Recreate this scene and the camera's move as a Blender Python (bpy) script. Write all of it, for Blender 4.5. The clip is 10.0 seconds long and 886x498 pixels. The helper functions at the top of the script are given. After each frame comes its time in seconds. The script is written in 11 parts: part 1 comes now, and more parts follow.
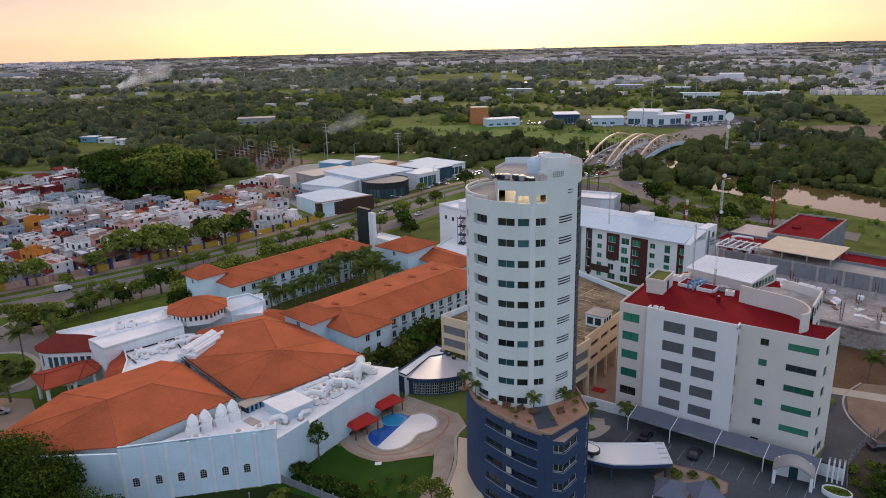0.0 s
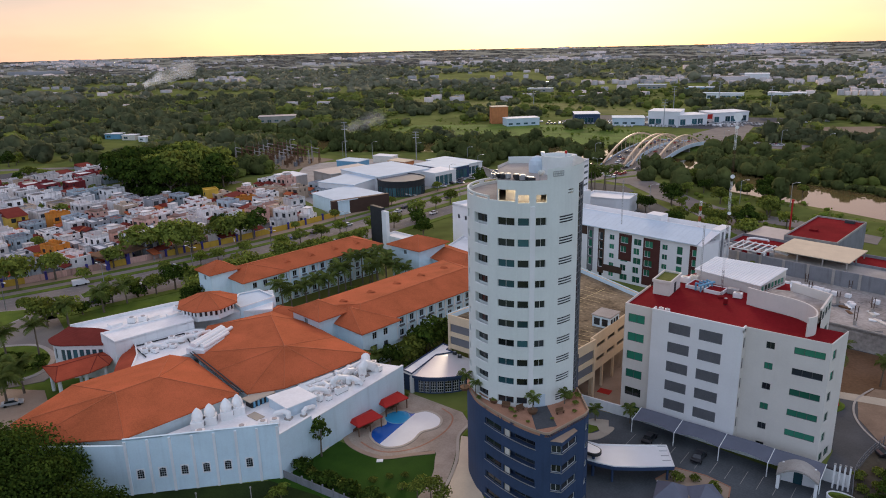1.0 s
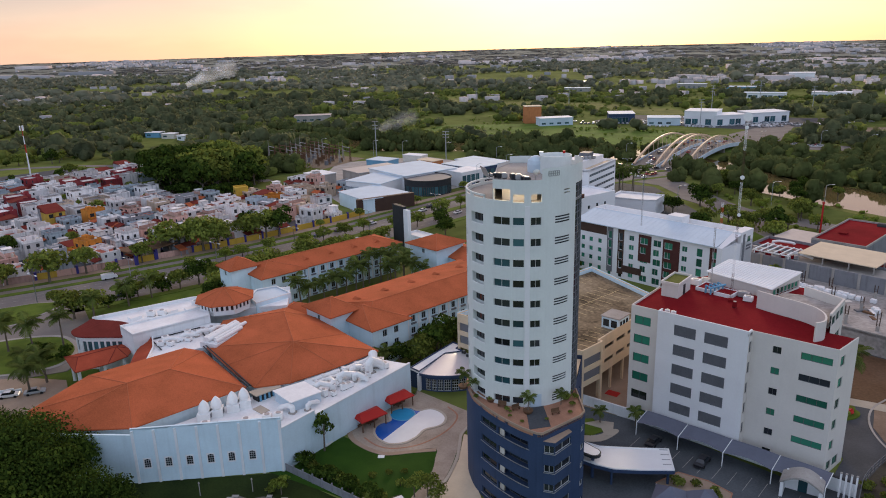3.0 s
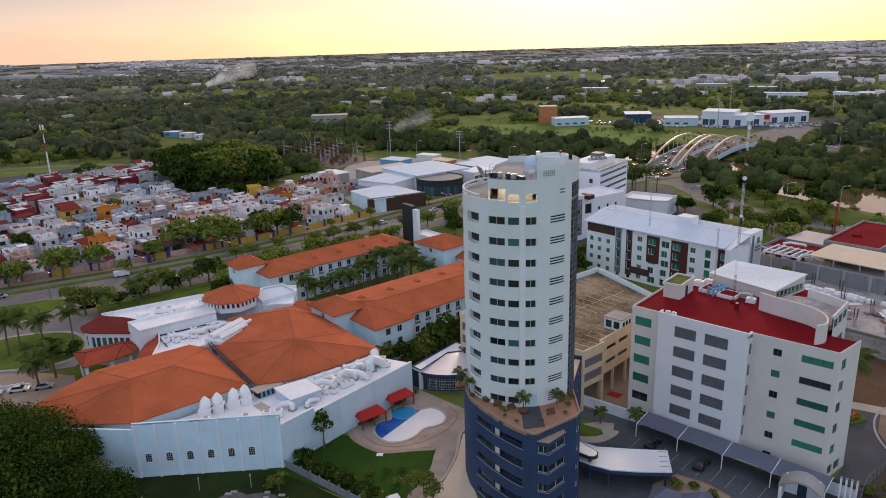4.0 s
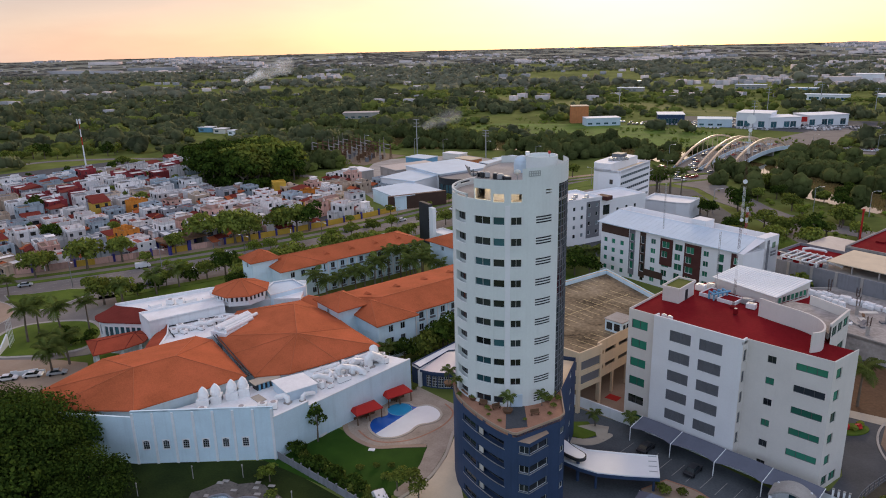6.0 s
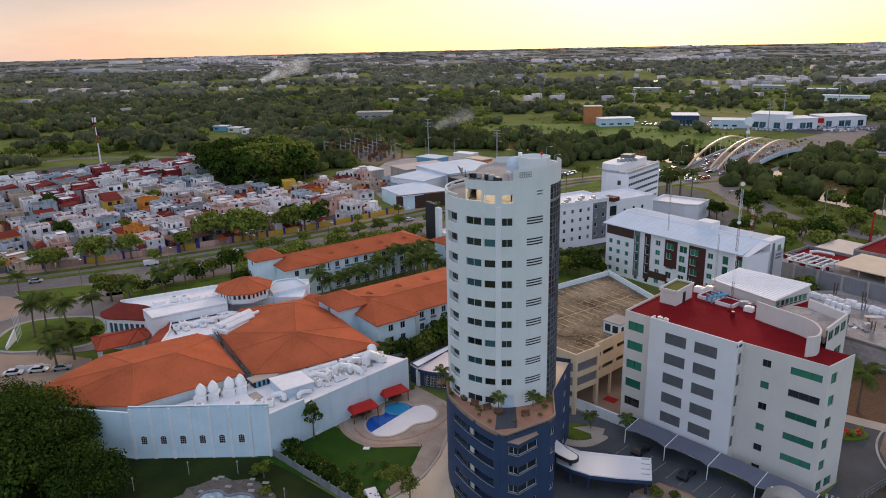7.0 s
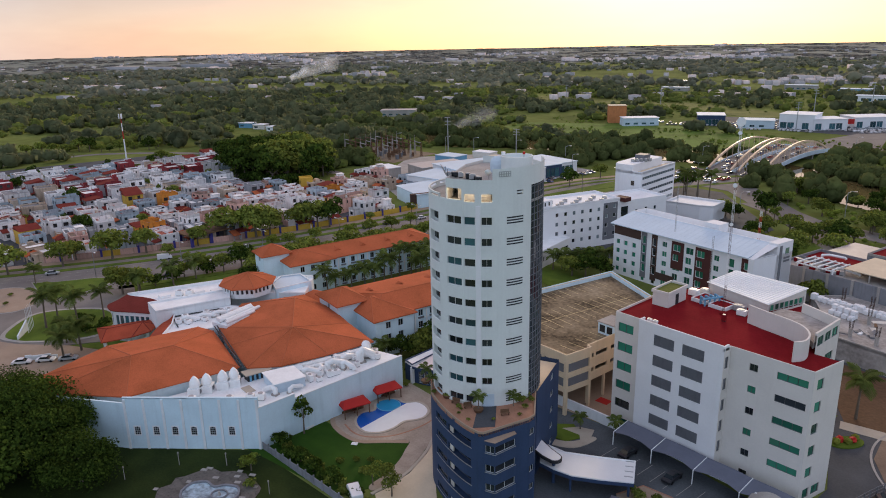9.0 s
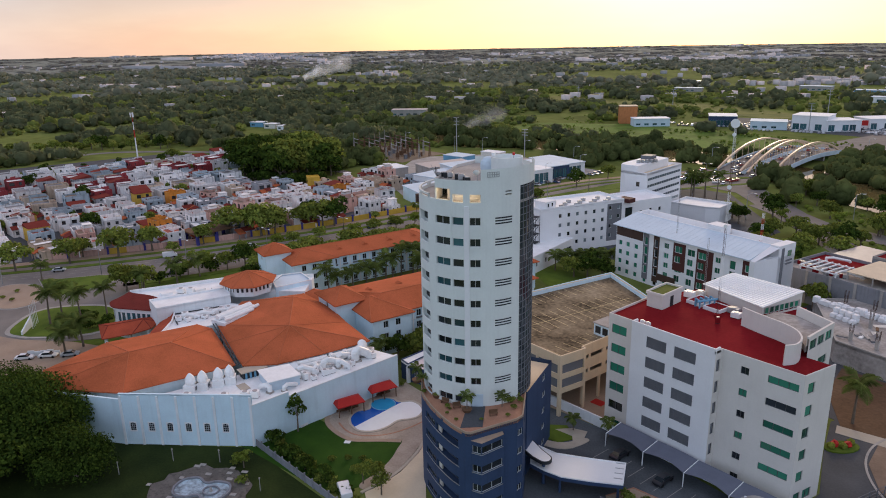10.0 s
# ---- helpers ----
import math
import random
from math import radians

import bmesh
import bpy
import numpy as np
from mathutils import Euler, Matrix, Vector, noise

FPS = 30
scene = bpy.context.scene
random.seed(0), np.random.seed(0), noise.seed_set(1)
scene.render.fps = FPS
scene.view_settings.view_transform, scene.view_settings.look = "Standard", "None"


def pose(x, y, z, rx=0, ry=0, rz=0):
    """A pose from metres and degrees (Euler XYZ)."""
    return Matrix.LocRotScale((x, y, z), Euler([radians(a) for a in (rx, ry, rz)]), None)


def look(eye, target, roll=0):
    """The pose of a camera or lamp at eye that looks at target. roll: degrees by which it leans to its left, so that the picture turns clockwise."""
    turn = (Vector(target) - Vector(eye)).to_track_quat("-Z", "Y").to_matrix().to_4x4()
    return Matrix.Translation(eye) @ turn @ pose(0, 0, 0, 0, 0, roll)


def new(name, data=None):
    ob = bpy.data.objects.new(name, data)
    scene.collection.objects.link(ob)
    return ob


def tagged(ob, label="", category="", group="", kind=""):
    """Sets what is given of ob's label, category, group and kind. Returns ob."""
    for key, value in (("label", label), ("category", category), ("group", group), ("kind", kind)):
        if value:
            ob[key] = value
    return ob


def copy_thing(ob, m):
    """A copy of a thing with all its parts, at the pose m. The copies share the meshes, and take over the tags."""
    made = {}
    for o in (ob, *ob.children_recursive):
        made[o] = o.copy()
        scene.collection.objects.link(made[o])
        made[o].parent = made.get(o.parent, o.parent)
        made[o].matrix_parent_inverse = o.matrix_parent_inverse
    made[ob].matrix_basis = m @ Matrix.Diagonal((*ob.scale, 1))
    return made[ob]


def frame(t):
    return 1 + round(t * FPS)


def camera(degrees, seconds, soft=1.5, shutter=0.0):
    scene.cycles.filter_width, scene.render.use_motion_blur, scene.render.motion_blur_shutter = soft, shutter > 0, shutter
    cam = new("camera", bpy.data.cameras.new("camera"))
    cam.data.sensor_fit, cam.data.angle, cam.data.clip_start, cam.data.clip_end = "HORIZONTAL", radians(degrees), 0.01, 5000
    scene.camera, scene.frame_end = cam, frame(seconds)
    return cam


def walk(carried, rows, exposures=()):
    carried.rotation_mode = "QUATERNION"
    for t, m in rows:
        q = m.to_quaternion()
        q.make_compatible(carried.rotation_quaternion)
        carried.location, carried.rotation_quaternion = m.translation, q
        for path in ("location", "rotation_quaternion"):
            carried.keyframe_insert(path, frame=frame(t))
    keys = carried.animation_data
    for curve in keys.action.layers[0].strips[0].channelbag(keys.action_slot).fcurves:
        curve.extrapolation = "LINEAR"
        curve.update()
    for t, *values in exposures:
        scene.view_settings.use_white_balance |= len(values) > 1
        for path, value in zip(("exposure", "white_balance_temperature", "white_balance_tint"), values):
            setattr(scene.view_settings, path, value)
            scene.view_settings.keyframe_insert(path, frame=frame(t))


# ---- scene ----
cam = camera(64.1, 10.0, soft=1.0)
PATH = [
    (0, (-0.947, 0.546, 73.815), (-2.106, 2.075, 73.253), -1.5),
    (0.5, (0.404, 1.476, 73.763), (-0.78, 2.987, 73.2), -1.5),
    (1, (1.792, 2.391, 73.722), (0.585, 3.882, 73.159), -1.4),
    (1.5, (3.129, 3.262, 73.679), (1.899, 4.735, 73.116), -1.4),
    (2, (4.487, 4.144, 73.665), (3.237, 5.6, 73.103), -1.4),
    (2.5, (5.832, 5.109, 73.64), (4.562, 6.547, 73.078), -1.5),
    (4, (9.999, 8.218, 73.467), (8.67, 9.604, 72.907), -1.7),
    (4.5, (11.483, 9.426, 73.454), (10.135, 10.793, 72.893), -1.6),
    (5, (12.932, 10.667, 73.457), (11.566, 12.015, 72.896), -1.6),
    (5.5, (14.358, 11.912, 73.446), (12.975, 13.242, 72.884), -1.5),
    (7, (18.577, 15.706, 73.6), (17.147, 16.986, 73.038), -1.3),
    (7.5, (19.907, 17.03, 73.622), (18.462, 18.293, 73.058), -1.3),
    (8, (21.23, 18.352, 73.601), (19.771, 19.598, 73.038), -1.3),
    (8.5, (22.518, 19.645, 73.581), (21.047, 20.876, 73.017), -1.3),
    (9, (23.791, 20.992, 73.597), (22.308, 22.209, 73.032), -1.2),
    (9.5, (25.091, 22.349, 73.614), (23.597, 23.552, 73.049), -1.1),
    (10, (26.353, 23.719, 73.651), (24.846, 24.907, 73.086), -1.1),
]
walk(cam, [(t, look(eye, target, roll)) for t, eye, target, roll in PATH])

# ---- daylight: low sun behind thin evening cloud, ahead of the camera ----
SUN_AZ, SUN_EL = 32.0, 17.0          # degrees to the left of +y, and above the horizon
sun_dir = Vector((-math.sin(radians(SUN_AZ)) * math.cos(radians(SUN_EL)), math.cos(radians(SUN_AZ)) * math.cos(radians(SUN_EL)), math.sin(radians(SUN_EL))))
world = bpy.data.worlds.new("evening_sky")
scene.world = world
world.use_nodes = True
wn, wl = world.node_tree.nodes, world.node_tree.links
wn.clear()


def wnode(kind, **values):
    n = wn.new(kind)
    for k, v in values.items():
        n.inputs[k].default_value = v
    return n


sky = wn.new("ShaderNodeTexSky")
sky.sky_type, sky.sun_disc = "NISHITA", False
sky.sun_elevation, sky.sun_rotation = radians(SUN_EL), radians(-SUN_AZ)
sky.air_density, sky.dust_density, sky.ozone_density = 1.0, 0.5, 1.0
bg_sky = wnode("ShaderNodeBackground", Strength=0.05)
wl.new(sky.outputs[0], bg_sky.inputs[0])
# thin cloud sheet over the whole sky: warm towards the sun, blue-grey away from it
co = wn.new("ShaderNodeTexCoord")
dot = wn.new("ShaderNodeVectorMath")
dot.operation = "DOT_PRODUCT"
dot.inputs[1].default_value = sun_dir
wl.new(co.outputs["Generated"], dot.inputs[0])
ramp = wn.new("ShaderNodeValToRGB")
wl.new(dot.outputs["Value"], ramp.inputs[0])
e = ramp.color_ramp.elements
e[0].position, e[0].color = 0.0, (0.70, 0.84, 1.07, 1)
e[1].position, e[1].color = 1.0, (0.76, 0.48, 0.34, 1)
for p, c in ((0.45, (0.82, 0.86, 0.98, 1)), (0.70, (0.69, 0.43, 0.41, 1)), (0.84, (0.73, 0.33, 0.29, 1)), (0.93, (0.75, 0.39, 0.30, 1))):
    el = ramp.color_ramp.elements.new(p)
    el.color = c
stretch = wn.new("ShaderNodeMapping")
stretch.inputs["Scale"].default_value = (2.0, 2.0, 9.0)
wl.new(co.outputs["Generated"], stretch.inputs[0])
puffs = wnode("ShaderNodeTexNoise", Scale=1.6, Detail=5.0, Roughness=0.55)
wl.new(stretch.outputs[0], puffs.inputs["Vector"])
puff_ramp = wn.new("ShaderNodeValToRGB")
puff_ramp.color_ramp.elements[0].position, puff_ramp.color_ramp.elements[0].color = 0.38, (0.80, 0.66, 0.72, 1)
puff_ramp.color_ramp.elements[1].position, puff_ramp.color_ramp.elements[1].color = 0.62, (1.10, 1.06, 1.0, 1)
wl.new(puffs.outputs[0], puff_ramp.inputs[0])
mul = wn.new("ShaderNodeMix")
mul.data_type, mul.blend_type = "RGBA", "MULTIPLY"
mul.inputs[0].default_value = 0.8
wl.new(ramp.outputs[0], mul.inputs[6])
wl.new(puff_ramp.outputs[0], mul.inputs[7])
bg_cloud = wnode("ShaderNodeBackground", Strength=0.80)
# a low mauve cloud bank away from the sun
def ranged(src, a, b):
    n = wn.new("ShaderNodeMapRange")
    n.inputs[1].default_value, n.inputs[2].default_value = a, b
    wl.new(src, n.inputs[0])
    return n.outputs[0]


def times(a, b):
    n = wn.new("ShaderNodeMath")
    n.operation = "MULTIPLY"
    wl.new(a, n.inputs[0])
    wl.new(b, n.inputs[1])
    return n.outputs[0]


height = wn.new("ShaderNodeSeparateXYZ")
wl.new(co.outputs["Generated"], height.inputs[0])
bank_f = times(times(ranged(height.outputs[2], 0.02, 0.075), ranged(height.outputs[2], 0.32, 0.16)), times(ranged(dot.outputs["Value"], 0.965, 0.80), ranged(puffs.outputs[0], 0.15, 0.55)))
bank = wn.new("ShaderNodeMix")
bank.data_type, bank.blend_type = "RGBA", "MULTIPLY"
bank.inputs[7].default_value = (0.60, 0.68, 0.86, 1)
wl.new(bank_f, bank.inputs[0])
wl.new(mul.outputs[2], bank.inputs[6])
wl.new(bank.outputs[2], bg_cloud.inputs[0])
both = wn.new("ShaderNodeAddShader")
wl.new(bg_sky.outputs[0], both.inputs[0])
wl.new(bg_cloud.outputs[0], both.inputs[1])
wo = wn.new("ShaderNodeOutputWorld")
wl.new(both.outputs[0], wo.inputs[0])

sun = new("sun", bpy.data.lights.new("sun", "SUN"))
sun.data.energy, sun.data.angle, sun.data.color = 1.3, radians(12), (1.0, 0.80, 0.55)
sun.matrix_world = look(sun_dir * 100, (0, 0, 0))
scene.view_settings.exposure = 0.0

# ---- materials ----
def mat(name, col, rough=0.75, var=0.14, scale=0.35, fine=5.0, bump=0.25, metal=0.0, stain=0.0, island=0.0, each=0.0, spec=0.15, hue=(1.0, 1.0, 1.0), thin=0.0):
    """A weathered surface: broad and fine variation, streaks, relief; island and each vary separate pieces."""
    m = bpy.data.materials.new(name)
    m.use_nodes = True
    n, l = m.node_tree.nodes, m.node_tree.links
    b = n["Principled BSDF"]
    b.inputs["Roughness"].default_value, b.inputs["Metallic"].default_value = rough, metal
    b.inputs["Specular IOR Level"].default_value = spec
    g = n.new("ShaderNodeNewGeometry")
    broad, grain = n.new("ShaderNodeTexNoise"), n.new("ShaderNodeTexNoise")
    broad.inputs["Scale"].default_value, broad.inputs["Detail"].default_value = scale, 4.0
    grain.inputs["Scale"].default_value, grain.inputs["Detail"].default_value = fine, 3.0
    l.new(g.outputs["Position"], broad.inputs["Vector"])
    l.new(g.outputs["Position"], grain.inputs["Vector"])

    def math_node(op, a, c):
        q = n.new("ShaderNodeMath")
        q.operation = op
        for i, v in enumerate((a, c)):
            if isinstance(v, (int, float)):
                q.inputs[i].default_value = v
            else:
                l.new(v, q.inputs[i])
        return q.outputs[0]

    f = math_node("ADD", math_node("MULTIPLY", broad.outputs[0], 0.65), math_node("MULTIPLY", grain.outputs[0], 0.35))
    f = math_node("ADD", math_node("MULTIPLY", math_node("SUBTRACT", f, 0.5), 2.2 * var * 2), 1.0)
    if stain:
        st = n.new("ShaderNodeTexNoise")
        mp = n.new("ShaderNodeMapping")
        mp.inputs["Scale"].default_value = (1.3, 1.3, 0.12)
        l.new(g.outputs["Position"], mp.inputs[0])
        l.new(mp.outputs[0], st.inputs["Vector"])
        st.inputs["Scale"].default_value, st.inputs["Detail"].default_value = 0.9, 5.0
        sm = math_node("MULTIPLY", math_node("MAXIMUM", math_node("SUBTRACT", st.outputs[0], 0.52), 0.0), 4.0 * stain)
        f = math_node("SUBTRACT", f, math_node("MINIMUM", sm, 0.6))
    if island:
        f = math_node("MULTIPLY", f, math_node("ADD", math_node("MULTIPLY", g.outputs["Random Per Island"], island), 1.0 - island / 2))
    if each:
        oi = n.new("ShaderNodeObjectInfo")
        f = math_node("MULTIPLY", f, math_node("ADD", math_node("MULTIPLY", oi.outputs["Random"], each), 1.0 - each / 2))
    tint = n.new("ShaderNodeMix")
    tint.data_type = "RGBA"
    tint.inputs[6].default_value = (*col, 1)
    tint.inputs[7].default_value = (col[0] * hue[0], col[1] * hue[1], col[2] * hue[2], 1)
    l.new(g.outputs["Random Per Island"] if island else broad.outputs[0], tint.inputs[0])
    scaled = n.new("ShaderNodeVectorMath")
    scaled.operation = "SCALE"
    l.new(tint.outputs[2], scaled.inputs[0])
    l.new(f, scaled.inputs["Scale"])
    l.new(scaled.outputs[0], b.inputs["Base Color"])
    if bump:
        bp = n.new("ShaderNodeBump")
        bp.inputs["Strength"].default_value, bp.inputs["Distance"].default_value = bump, 0.05
        l.new(grain.outputs[0], bp.inputs["Height"])
        l.new(bp.outputs[0], b.inputs["Normal"])
    if thin:
        tr, mx = n.new("ShaderNodeBsdfTranslucent"), n.new("ShaderNodeMixShader")
        mx.inputs[0].default_value = thin
        l.new(scaled.outputs[0], tr.inputs[0])
        l.new(b.outputs[0], mx.inputs[1])
        l.new(tr.outputs[0], mx.inputs[2])
        l.new(mx.outputs[0], n["Material Output"].inputs[0])
    return m


def glass(name, col, rough=0.06, spec=0.8):
    m = bpy.data.materials.new(name)
    m.use_nodes = True
    n, l = m.node_tree.nodes, m.node_tree.links
    b = n["Principled BSDF"]
    b.inputs["Roughness"].default_value, b.inputs["Specular IOR Level"].default_value = rough, spec
    oi, g = n.new("ShaderNodeObjectInfo"), n.new("ShaderNodeNewGeometry")
    r = n.new("ShaderNodeValToRGB")
    r.color_ramp.elements[0].color = (col[0] * 0.25, col[1] * 0.25, col[2] * 0.28, 1)
    r.color_ramp.elements[1].color = (*col, 1)
    l.new(oi.outputs["Random"], r.inputs[0])
    l.new(r.outputs[0], b.inputs["Base Color"])
    t = n.new("ShaderNodeTexNoise")
    t.inputs["Scale"].default_value = 0.5
    l.new(g.outputs["Position"], t.inputs["Vector"])
    bp = n.new("ShaderNodeBump")
    bp.inputs["Strength"].default_value, bp.inputs["Distance"].default_value = 0.06, 0.2
    l.new(t.outputs[0], bp.inputs["Height"])
    l.new(bp.outputs[0], b.inputs["Normal"])
    return m


def lamp_glow(name, col, power):
    m = bpy.data.materials.new(name)
    m.use_nodes = True
    b = m.node_tree.nodes["Principled BSDF"]
    b.inputs["Emission Color"].default_value, b.inputs["Emission Strength"].default_value = (*col, 1), power
    return m


